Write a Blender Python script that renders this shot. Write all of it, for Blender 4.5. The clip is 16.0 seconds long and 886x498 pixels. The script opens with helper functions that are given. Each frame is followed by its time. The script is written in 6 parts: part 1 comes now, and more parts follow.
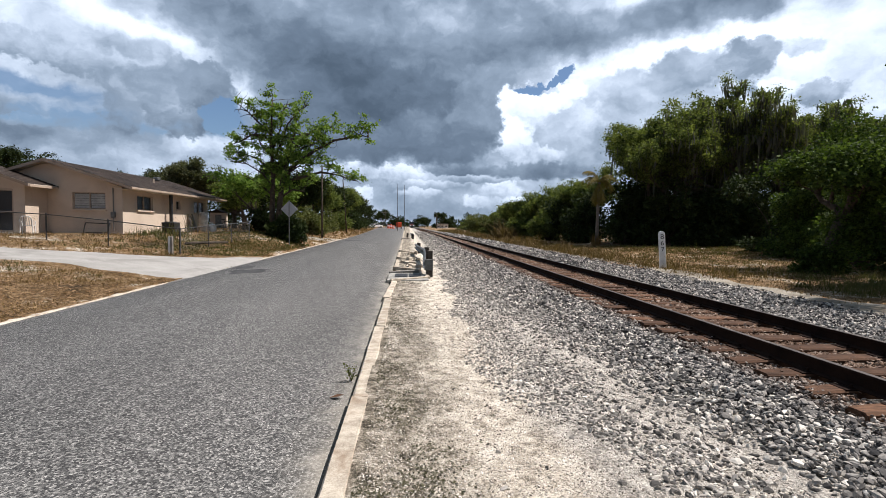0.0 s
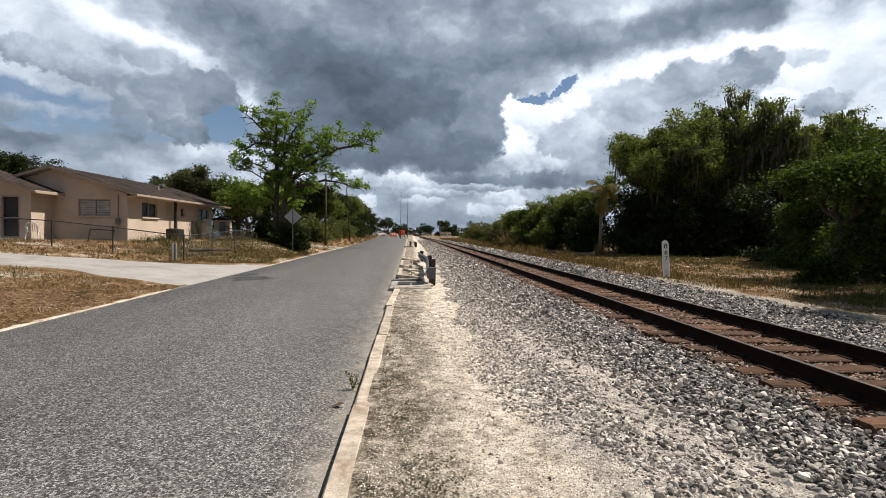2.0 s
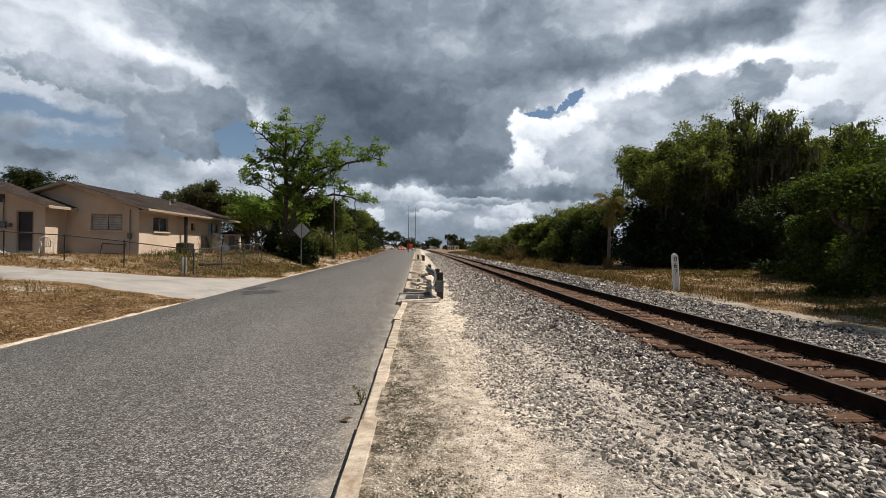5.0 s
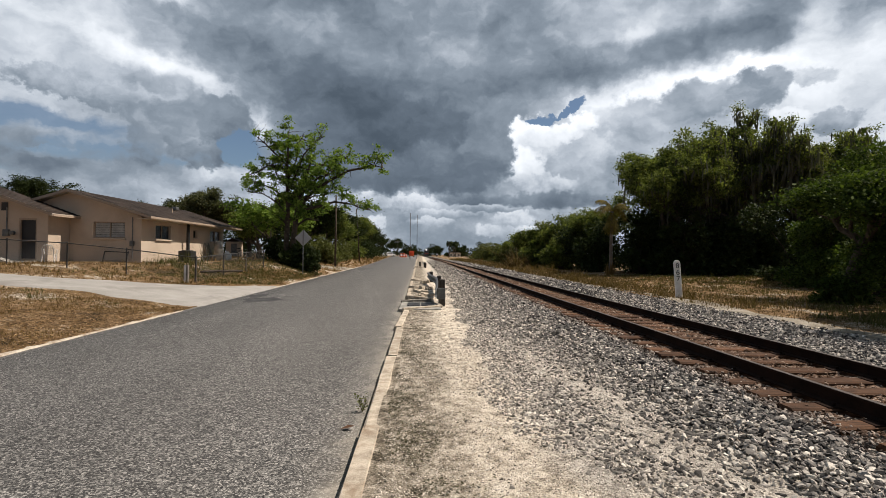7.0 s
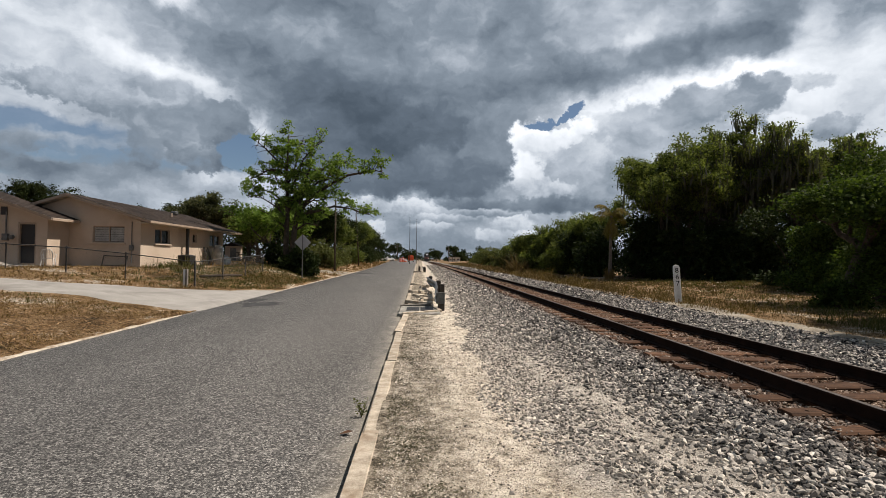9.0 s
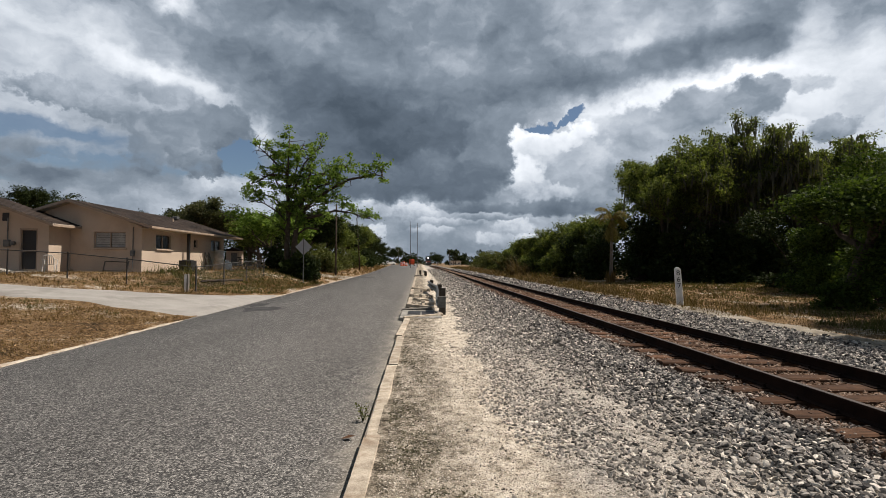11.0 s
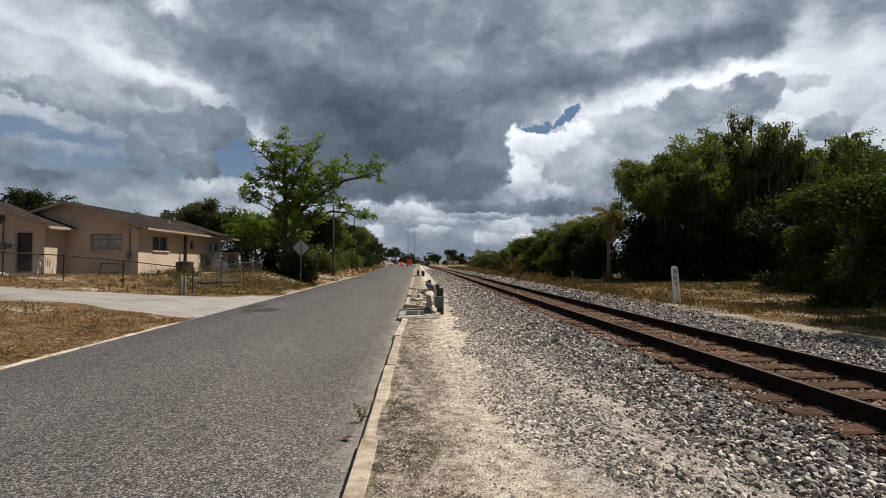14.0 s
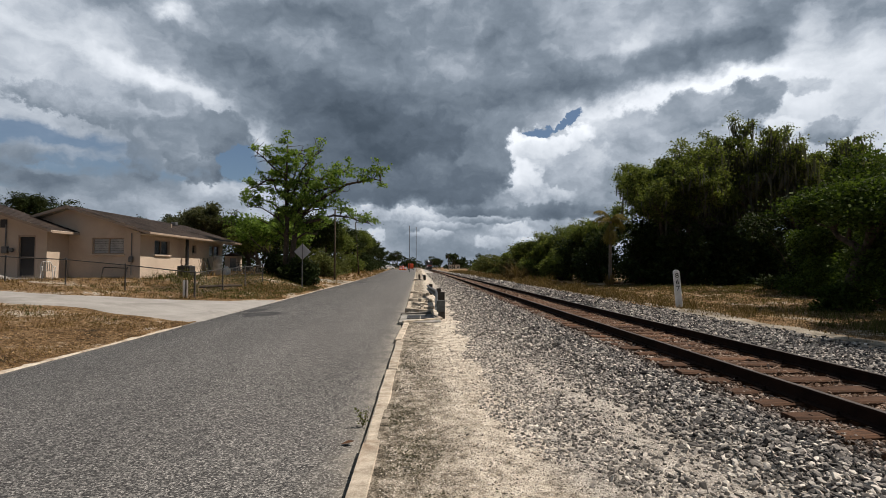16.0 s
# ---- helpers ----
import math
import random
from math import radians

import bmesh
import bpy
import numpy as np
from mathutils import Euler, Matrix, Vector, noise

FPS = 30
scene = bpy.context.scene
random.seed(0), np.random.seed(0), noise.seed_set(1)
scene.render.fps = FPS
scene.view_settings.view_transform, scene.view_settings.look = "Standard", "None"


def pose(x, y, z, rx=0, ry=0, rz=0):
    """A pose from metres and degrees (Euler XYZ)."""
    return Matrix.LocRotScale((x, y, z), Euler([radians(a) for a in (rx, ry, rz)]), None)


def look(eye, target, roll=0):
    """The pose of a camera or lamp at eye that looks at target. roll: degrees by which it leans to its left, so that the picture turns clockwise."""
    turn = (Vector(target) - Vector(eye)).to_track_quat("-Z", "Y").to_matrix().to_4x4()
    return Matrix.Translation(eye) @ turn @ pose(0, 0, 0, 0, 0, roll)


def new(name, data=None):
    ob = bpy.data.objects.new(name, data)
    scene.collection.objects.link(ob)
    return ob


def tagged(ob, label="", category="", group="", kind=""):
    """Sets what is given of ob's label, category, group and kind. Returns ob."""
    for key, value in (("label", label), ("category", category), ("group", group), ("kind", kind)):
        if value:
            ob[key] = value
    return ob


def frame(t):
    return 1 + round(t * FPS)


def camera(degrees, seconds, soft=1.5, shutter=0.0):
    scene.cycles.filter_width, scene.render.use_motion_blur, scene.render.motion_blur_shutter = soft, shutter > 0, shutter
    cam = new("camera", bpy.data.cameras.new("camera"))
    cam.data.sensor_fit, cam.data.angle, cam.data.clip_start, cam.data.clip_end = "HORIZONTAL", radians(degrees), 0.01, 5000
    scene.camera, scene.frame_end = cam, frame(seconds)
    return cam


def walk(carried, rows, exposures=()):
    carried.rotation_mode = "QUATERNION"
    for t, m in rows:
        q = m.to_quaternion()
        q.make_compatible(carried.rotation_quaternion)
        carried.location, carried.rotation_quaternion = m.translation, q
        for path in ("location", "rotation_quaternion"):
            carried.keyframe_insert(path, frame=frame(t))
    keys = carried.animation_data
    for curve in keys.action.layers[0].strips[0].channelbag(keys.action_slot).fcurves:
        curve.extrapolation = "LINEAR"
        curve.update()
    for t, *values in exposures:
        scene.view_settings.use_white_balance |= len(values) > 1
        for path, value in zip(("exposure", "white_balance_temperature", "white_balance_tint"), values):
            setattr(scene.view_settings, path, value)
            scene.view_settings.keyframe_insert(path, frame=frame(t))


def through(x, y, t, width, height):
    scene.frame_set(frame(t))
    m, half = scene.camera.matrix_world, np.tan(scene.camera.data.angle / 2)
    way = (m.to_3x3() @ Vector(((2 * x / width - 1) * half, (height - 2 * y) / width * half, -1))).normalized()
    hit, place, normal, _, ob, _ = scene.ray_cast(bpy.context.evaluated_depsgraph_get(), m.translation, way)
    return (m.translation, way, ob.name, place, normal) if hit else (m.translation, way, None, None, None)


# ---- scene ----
# The eye stands 1.62 m over the road; x to the right, y along the track.
cam = camera(85.47, 16.0, soft=0.55)
ROWS = [
    (0, 87.248, -0.608, -4.037),
    (0.5, 87.558, -0.674, -4.036),
    (1, 87.812, -0.774, -3.906),
    (1.5, 88.011, -0.862, -3.797),
    (2, 88.233, -0.901, -3.674),
    (2.5, 88.482, -0.888, -3.558),
    (3, 88.737, -0.868, -3.395),
    (3.5, 89.002, -0.825, -3.198),
    (4, 89.302, -0.805, -2.987),
    (6.5, 90.465, -0.675, -2.607),
    (7, 90.672, -0.648, -2.554),
    (7.5, 90.869, -0.652, -2.542),
    (8, 91.016, -0.677, -2.608),
    (8.5, 91.118, -0.704, -2.629),
    (9, 91.211, -0.677, -2.618),
    (11.5, 91.756, -0.302, -2.475),
    (12, 91.832, -0.261, -2.444),
    (12.5, 91.869, -0.253, -2.424),
    (13, 91.793, -0.197, -2.534),
    (13.5, 91.547, -0.034, -2.828),
    (14, 91.666, -0.034, -2.795),
    (14.5, 91.792, -0.035, -2.723),
    (15, 91.907, -0.002, -2.686),
    (15.5, 92.038, 0.007, -2.647),
    (16, 92.133, -0.000, -2.630),
]
EYE = (0.0, 0.0, 1.62)
EXPOSURES = [(0, -0.08, 5650, 10), (1.5, -0.16, 5900, 10), (3.5, -0.28, 6120, 10), (7.0, -0.40, 6200, 10), (11, -0.50, 6150, 10), (16, -0.58, 6120, 10)]
walk(cam, [(t, pose(*EYE, rx, ry, rz)) for t, rx, ry, rz in ROWS], EXPOSURES)

# ---- sky and sun ----
SUN_EL, SUN_AZ = 56.5, 5.0          # degrees over the ground; degrees from +x towards +y
SUN_DIR = Vector((math.cos(radians(SUN_EL)) * math.cos(radians(SUN_AZ)),
                  math.cos(radians(SUN_EL)) * math.sin(radians(SUN_AZ)), math.sin(radians(SUN_EL))))
sun_data = bpy.data.lights.new("sun", "SUN")
sun_data.energy, sun_data.angle, sun_data.color = 7.4, radians(0.55), (1.0, 0.86, 0.71)
sun = new("sun", sun_data)
sun.matrix_world = look(SUN_DIR * 100, (0, 0, 0))


class Nodes:
    """Short hand for building node trees."""

    def __init__(self, tree):
        self.tree, self.nodes, self.links = tree, tree.nodes, tree.links
        self.nodes.clear()

    def put(self, socket, value):
        if isinstance(value, bpy.types.NodeSocket):
            self.links.new(value, socket)
        elif value is not None:
            socket.default_value = value

    def node(self, kind, out=0, props=None, **ins):
        n = self.nodes.new(kind)
        for k, v in (props or {}).items():
            setattr(n, k, v)
        for k, v in ins.items():
            self.put(n.inputs[int(k[1:])] if k[0] == "i" and k[1:].isdigit() else n.inputs[k.replace("_", " ")], v)
        return n.outputs[out] if n.outputs else n

    def math(self, op, a, b=None, c=None, clamp=False):
        ins = {"i0": a}
        if b is not None:
            ins["i1"] = b
        if c is not None:
            ins["i2"] = c
        return self.node("ShaderNodeMath", props={"operation": op, "use_clamp": clamp}, **ins)

    def vec(self, op, a, b=None, out=0):
        ins = {"i0": a}
        if b is not None:
            ins["i1"] = b
        return self.node("ShaderNodeVectorMath", out=out, props={"operation": op}, **ins)

    def noise(self, co, scale, detail=4.0, rough=0.55, distort=0.0, out=0):
        return self.node("ShaderNodeTexNoise", out=out, Vector=co, Scale=scale, Detail=detail, Roughness=rough, Distortion=distort)

    def ramp(self, fac, stops, interp="LINEAR"):
        n = self.nodes.new("ShaderNodeValToRGB")
        n.color_ramp.interpolation = interp
        e = n.color_ramp.elements
        while len(e) < len(stops):
            e.new(0.5)
        for el, (p, c) in zip(e, stops):
            el.position = p
            el.color = (*c, 1) if isinstance(c, tuple) else (c, c, c, 1)
        self.put(n.inputs[0], fac)
        return n.outputs[0]

    def mix(self, fac, a, b, blend="MIX"):
        n = self.nodes.new("ShaderNodeMix")
        n.data_type, n.blend_type = "RGBA", blend
        for i, v in ((0, fac), (6, a), (7, b)):
            if isinstance(v, tuple) and len(v) == 3:
                v = (*v, 1)
            self.put(n.inputs[i], v)
        return n.outputs[2]


def sky_uv(px, py):
    """Sky chart: px, py in thousandths of the view's focal length from the track's vanishing point, as (2x, 2z) / (1 + y)."""
    d = Vector(((px - 745) / 848.6, 1, (472.6 - py) / 848.6)).normalized()
    return 2 * d.x / (1 + d.y), 2 * d.z / (1 + d.y)


# Soft cloud masses: place on the chart, half width, half height, lean in degrees, lightness added
STORM = [(600, 205, 190, 62, 24, -0.20), (730, 265, 150, 74, 6, -0.21), (560, 300, 90, 40, 0, -0.10), (720, 335, 110, 22, 0, -0.10), (440, 120, 110, 34, 25, -0.10),
         (230, 16, 75, 20, 5, -0.14), (500, 20, 60, 22, 0, -0.18), (1290, 72, 130, 26, -8, -0.20), (1000, 150, 120, 30, -14, -0.16), (960, 60, 70, 34, 0, -0.05), (690, 62, 110, 40, 0, -0.15), (850, 120, 60, 40, 0, -0.10)]
PALE = [(120, 60, 170, 70, 5, 0.12), (225, 122, 55, 14, 22, 0.27), (310, 150, 50, 12, 28, 0.26), (385, 185, 34, 11, 30, 0.18), (45, 55, 70, 26, 12, 0.16), (324, 26, 20, 12, 10, 0.42),
        (40, 150, 70, 26, 0, 0.08), (452, 252, 24, 22, 0, 0.40), (540, 62, 40, 16, 10, 0.08), (745, 120, 60, 20, 0, 0.08), (1135, 72, 34, 22, -20, 0.26)]
SUNWARD = [(940, 280, 50, 60, 0, 0.12), (980, 240, 60, 18, -16, 0.18), (1110, 178, 60, 17, -16, 0.26), (1240, 150, 80, 15, -10, 0.38), (1330, 130, 60, 14, -6, 0.26), (1500, 110, 110, 36, -12, 0.24),
           (1480, 190, 110, 44, 0, 0.20), (1450, 40, 26, 34, -10, 0.30), (1540, 260, 60, 34, 0, 0.14)]
LOW = [(720, 384, 70, 12, 2, 0.18), (905, 415, 40, 10, 0, 0.18), (770, 445, 240, 30, 0, -0.02), (150, 328, 220, 26, 0, -0.13), (430, 338, 60, 12, 3, 0.22), (250, 335, 110, 12, 3, 0.05), (100, 345, 140, 14, 0, 0.02)]
# Heaped clouds, far to near: place, half width, half height, lean, lightness of the crown and of the base
WEST_HEAPS = [(150, 190, 86, 24, 8, 0.56, 0.40), (300, 235, 80, 40, 12, 0.58, 0.42), (345, 250, 80, 44, 0, 0.47, 0.33), (268, 280, 26, 42, 0, 0.47, 0.35), (405, 245, 46, 34, 0, 0.44, 0.30),
              (372, 305, 42, 22, 0, 0.42, 0.30), (125, 306, 34, 9, 0, 0.52, 0.42)]
EAST_HEAPS = [(1060, 268, 75, 66, -20, 0.66, 0.50), (1150, 222, 95, 36, -14, 0.62, 0.50), (1240, 188, 70, 30, -8, 0.55, 0.47), (1000, 290, 62, 60, 0, 0.70, 0.50), (940, 268, 46, 36, -10, 1.05, 0.66),
              (1005, 248, 46, 18, -24, 0.95, 0.74), (925, 322, 32, 32, 0, 0.92, 0.60), (1030, 335, 60, 30, 0, 0.56, 0.40), (970, 350, 46, 20, 0, 0.66, 0.46),
              (1405, 212, 24, 12, 0, 0.86, 0.76), (1440, 142, 40, 12, 0, 0.70, 0.60), (1350, 176, 38, 38, 0, 0.48, 0.42), (1373, 148, 19, 17, 0, 0.52, 0.44), (1492, 222, 36, 17, 0, 0.54, 0.44)]
STORM_FRONT = [(868, 240, 42, 44, 0, 0.40, 0.34), (852, 296, 50, 54, 0, 0.37, 0.28), (790, 322, 96, 36, 0, 0.31, 0.24), (690, 328, 96, 34, 0, 0.29, 0.23), (972, 374, 110, 13, 0, 0.36, 0.27)]
LOW_HEAPS = [(664, 418, 16, 16, 0, 0.72, 0.52), (905, 408, 34, 14, 0, 0.74, 0.54), (935, 430, 30, 13, 0, 0.70, 0.54), (865, 428, 26, 11, 0, 0.66, 0.52), (712, 382, 66, 17, 2, 0.74, 0.48),
             (645, 374, 40, 13, 0, 0.74, 0.54), (762, 414, 40, 9, 0, 0.66, 0.48), (798, 400, 60, 8, 0, 0.66, 0.44), (862, 390, 56, 8, 0, 0.64, 0.40), (838, 374, 70, 10, 0, 0.44, 0.30)]
# openings in the cloud: streaks in the west, a torn gap towards the sun
STREAKS = [(40, 242, 70, 22, 4, 1.0), (180, 262, 76, 14, 4, 1.0), (30, 300, 90, 9, 2, 1.0), (215, 306, 60, 14, 0, 1.0), (428, 296, 30, 28, -25, 1.25), (60, 330, 80, 8, 0, 0.8), (330, 318, 60, 8, 0, 0.9)]
GAP = [(430, 294, 26, 26, -25, 1.5), (1012, 206, 17, 11, -40, 1.3), (952, 234, 24, 6, 8, 1.2), (985, 224, 16, 4, -25, 1.0)]

world = bpy.data.worlds.new("world")
scene.world = world
world.use_nodes = True
w = Nodes(world.node_tree)
way = w.node("ShaderNodeTexCoord", out=0)
split = w.nodes.new("ShaderNodeSeparateXYZ")
w.links.new(way, split.inputs[0])
wx, wy, wz = split.outputs
inv = w.math("DIVIDE", 2.0, w.math("ADD", wy, 1.02))
chart = w.node("ShaderNodeCombineXYZ", X=w.math("MULTIPLY", wx, inv), Y=w.math("MULTIPLY", wz, inv), Z=0.0)
# clouds seen aslant lie flatter towards the horizon
flat_co = w.node("ShaderNodeMapping", Vector=chart, Scale=(1.0, 1.9, 1.0))
warp = w.vec("SUBTRACT", w.noise(flat_co, 4.0, 4.0, 0.6, out=1), (0.5, 0.5, 0.5))
curl = w.vec("SUBTRACT", w.noise(chart, 17.0, 7.0, 0.60, out=1), (0.5, 0.5, 0.5))
fine_curl = w.vec("SUBTRACT", w.noise(chart, 42.0, 6.0, 0.62, out=1), (0.5, 0.5, 0.5))
bent = w.vec("ADD", w.vec("ADD", chart, w.vec("MULTIPLY", warp, (0.10, 0.06, 0.0))), w.vec("MULTIPLY", curl, (0.085, 0.065, 0.0)))
torn = w.vec("ADD", chart, w.vec("MULTIPLY", fine_curl, (0.05, 0.04, 0.0)))


def spot(row, co):
    """A cloud's own coordinates: squared distance from its middle, and height from base to crown."""
    px, py, hw, hh, lean = row[:5]
    u, v = sky_uv(px, py)
    a = radians(-lean)
    rel = w.vec("SUBTRACT", co, (u, v, 0))
    s1, s2 = 848.6 / hw, 848.6 / hh
    p = w.vec("DOT_PRODUCT", rel, (math.cos(a) * s1, math.sin(a) * s1, 0), out=1)
    q = w.vec("DOT_PRODUCT", rel, (-math.sin(a) * s2, math.cos(a) * s2, 0), out=1)
    return w.math("MULTIPLY_ADD", p, p, w.math("MULTIPLY", q, q)), q


def blobs(rows, co):
    total = None
    for row in rows:
        g = w.math("POWER", 2.0, w.math("MULTIPLY", spot(row, co)[0], -1.0))
        total = w.math("MULTIPLY", g, row[5]) if total is None else w.math("MULTIPLY_ADD", g, row[5], total)
    return total


def heaps(rows, field, soft):
    """Lays lumpy clouds with lit crowns and grey bases over the field."""
    for row in rows:
        size = min(row[2], row[3]) / 848.6
        lumps = curl if row[3] > 24 else fine_curl
        co = w.vec("ADD", chart, w.vec("MULTIPLY", lumps, (size * 3.0, size * 2.6, 0)))
        r2, q = spot(row, co)
        mask = w.node("ShaderNodeMapRange", props={"interpolation_type": "SMOOTHSTEP"}, Value=r2, From_Min=1.0 + soft, From_Max=1.0 - soft)
        value = w.math("ADD", w.math("MULTIPLY", w.math("MULTIPLY_ADD", q, 0.6, 0.5, clamp=True), row[5] - row[6]), row[6])
        field = w.math("MULTIPLY_ADD", mask, w.math("SUBTRACT", value, field), field)
    return field


wisps = w.noise(w.vec("ADD", flat_co, w.vec("MULTIPLY", warp, (0.25, 0.25, 0))), 3.6, 7.0, 0.52, 0.2)
puffs = w.noise(w.vec("ADD", w.node("ShaderNodeMapping", Vector=chart, Scale=(1.0, 1.45, 1.0)), w.vec("MULTIPLY", curl, (0.09, 0.09, 0))), 10.0, 8.0, 0.57, 0.1)
billow_co = w.vec("ADD", w.node("ShaderNodeMapping", Vector=chart, Scale=(1.0, 1.3, 1.0)), w.vec("MULTIPLY", curl, (0.05, 0.05, 0)))
billow = w.node("ShaderNodeTexVoronoi", props={"feature": "SMOOTH_F1", "normalize": True}, Vector=billow_co, Scale=15.0, Detail=3.0, Roughness=0.55, Smoothness=0.35)
soft_clouds = blobs(STORM, bent)
for bank in (PALE, SUNWARD, LOW):
    soft_clouds = w.math("ADD", soft_clouds, blobs(bank, bent))
light = w.math("ADD", soft_clouds, 0.505)
light = w.math("ADD", light, w.math("MULTIPLY", w.math("SUBTRACT", wisps, 0.5), 0.46))
light = heaps(WEST_HEAPS, light, 0.40)
light = heaps(LOW_HEAPS, light, 0.40)
light = heaps(EAST_HEAPS, light, 0.45)
light = heaps(STORM_FRONT, light, 0.60)
light = w.math("ADD", light, w.math("MULTIPLY", w.math("SUBTRACT", puffs, 0.5), 0.50))
light = w.math("ADD", light, w.math("MULTIPLY", w.math("SUBTRACT", 0.42, billow), 0.24))
# sky outside the view, overhead and to the south, darkened to cut fill light
overhead = w.node("ShaderNodeMapRange", props={"interpolation_type": "SMOOTHSTEP"}, Value=wy, From_Min=0.70, From_Max=0.05)
light = w.math("SUBTRACT", light, w.math("MULTIPLY", overhead, 0.23))
cloud = w.ramp(light, [(0.0, (0.080, 0.105, 0.136)), (0.14, (0.115, 0.147, 0.184)), (0.30, (0.195, 0.238, 0.288)), (0.46, (0.36, 0.415, 0.475)), (0.60, (0.66, 0.71, 0.77)),
                       (0.76, (1.05, 1.08, 1.11)), (1.0, (1.5, 1.5, 1.5))])
blue_air = w.node("ShaderNodeTexSky", props={"sky_type": "NISHITA", "sun_disc": False, "sun_elevation": radians(SUN_EL),
                                             "sun_rotation": radians(90 - SUN_AZ)})
blue = w.mix(1.0, blue_air, (0.095, 0.095, 0.095), "MULTIPLY")
streaky = w.noise(w.node("ShaderNodeMapping", Vector=bent, Scale=(1.0, 3.2, 1.0)), 7.0, 6.0, 0.6)
veil = w.math("SUBTRACT", blobs(STREAKS, bent), w.math("MULTIPLY", streaky, 1.15))
veil = w.node("ShaderNodeMapRange", props={"interpolation_type": "SMOOTHSTEP"}, Value=veil, From_Min=-0.25, From_Max=0.50, To_Max=0.85)
veil = w.math("MULTIPLY", veil, w.node("ShaderNodeMapRange", Value=light, From_Min=0.36, From_Max=0.50))
gap = w.math("SUBTRACT", blobs(GAP, torn), w.math("MULTIPLY", w.noise(chart, 30.0, 6.0, 0.6), 1.0))
gap = w.node("ShaderNodeMapRange", Value=gap, From_Min=0.02, From_Max=0.22)
final = w.mix(gap, w.mix(veil, cloud, blue), blue)
w.node("ShaderNodeOutputWorld", Surface=w.node("ShaderNodeBackground", Color=final, Strength=1.0))

# ---- materials ----
def material(name):
    m = bpy.data.materials.new(name)
    m.use_nodes = True
    return m, Nodes(m.node_tree)


def finish(n, color, rough=0.8, metal=0.0, bump=None, strength=0.3, dist=0.01, spec=0.5, glow=None):
    b = n.nodes.new("ShaderNodeBsdfPrincipled")
    n.put(b.inputs["Base Color"], (*color, 1) if isinstance(color, tuple) and len(color) == 3 else color)
    n.put(b.inputs["Roughness"], rough)
    n.put(b.inputs["Metallic"], metal)
    n.put(b.inputs["Specular IOR Level"], spec)
    if bump is not None:
        n.put(b.inputs["Normal"], n.node("ShaderNodeBump", Strength=strength, Distance=dist, Height=bump))
    if glow:
        n.put(b.inputs["Emission Color"], (*glow[0], 1))
        n.put(b.inputs["Emission Strength"], glow[1])
    n.node("ShaderNodeOutputMaterial", Surface=b.outputs[0])
    return b


def worn(name, a, b, scale=6.0, fine=60.0, rough=0.75, metal=0.0, strength=0.3, dist=0.004, vary=0.0, stain=None, spec=0.4):
    """A surface between two colours: broad stains, fine grain and relief."""
    m, n = material(name)
    co = n.node("ShaderNodeTexCoord", out=3)
    big = n.noise(co, scale, 5.0, 0.6)
    small = n.noise(co, fine, 4.0, 0.6)
    fac = n.math("ADD", n.math("MULTIPLY", big, 0.6), n.math("MULTIPLY", small, 0.4))
    col = n.ramp(fac, [(0.36, a), (0.64, b)])
    if stain:
        mask = n.ramp(n.noise(co, scale * 0.45, 6.0, 0.65, 0.6), [(0.52, 0.0), (0.68, 1.0)])
        col = n.mix(n.math("MULTIPLY", mask, 0.75), col, stain)
    if vary:
        r = n.node("ShaderNodeObjectInfo", out=5)
        k = n.math("MULTIPLY_ADD", r, vary, 1.0 - vary / 2)
        col = n.mix(1.0, col, n.node("ShaderNodeCombineColor", Red=k, Green=k, Blue=k), "MULTIPLY")
    finish(n, col, n.math("MULTIPLY_ADD", small, 0.2, rough - 0.1), metal, small, strength, dist, spec)
    return m


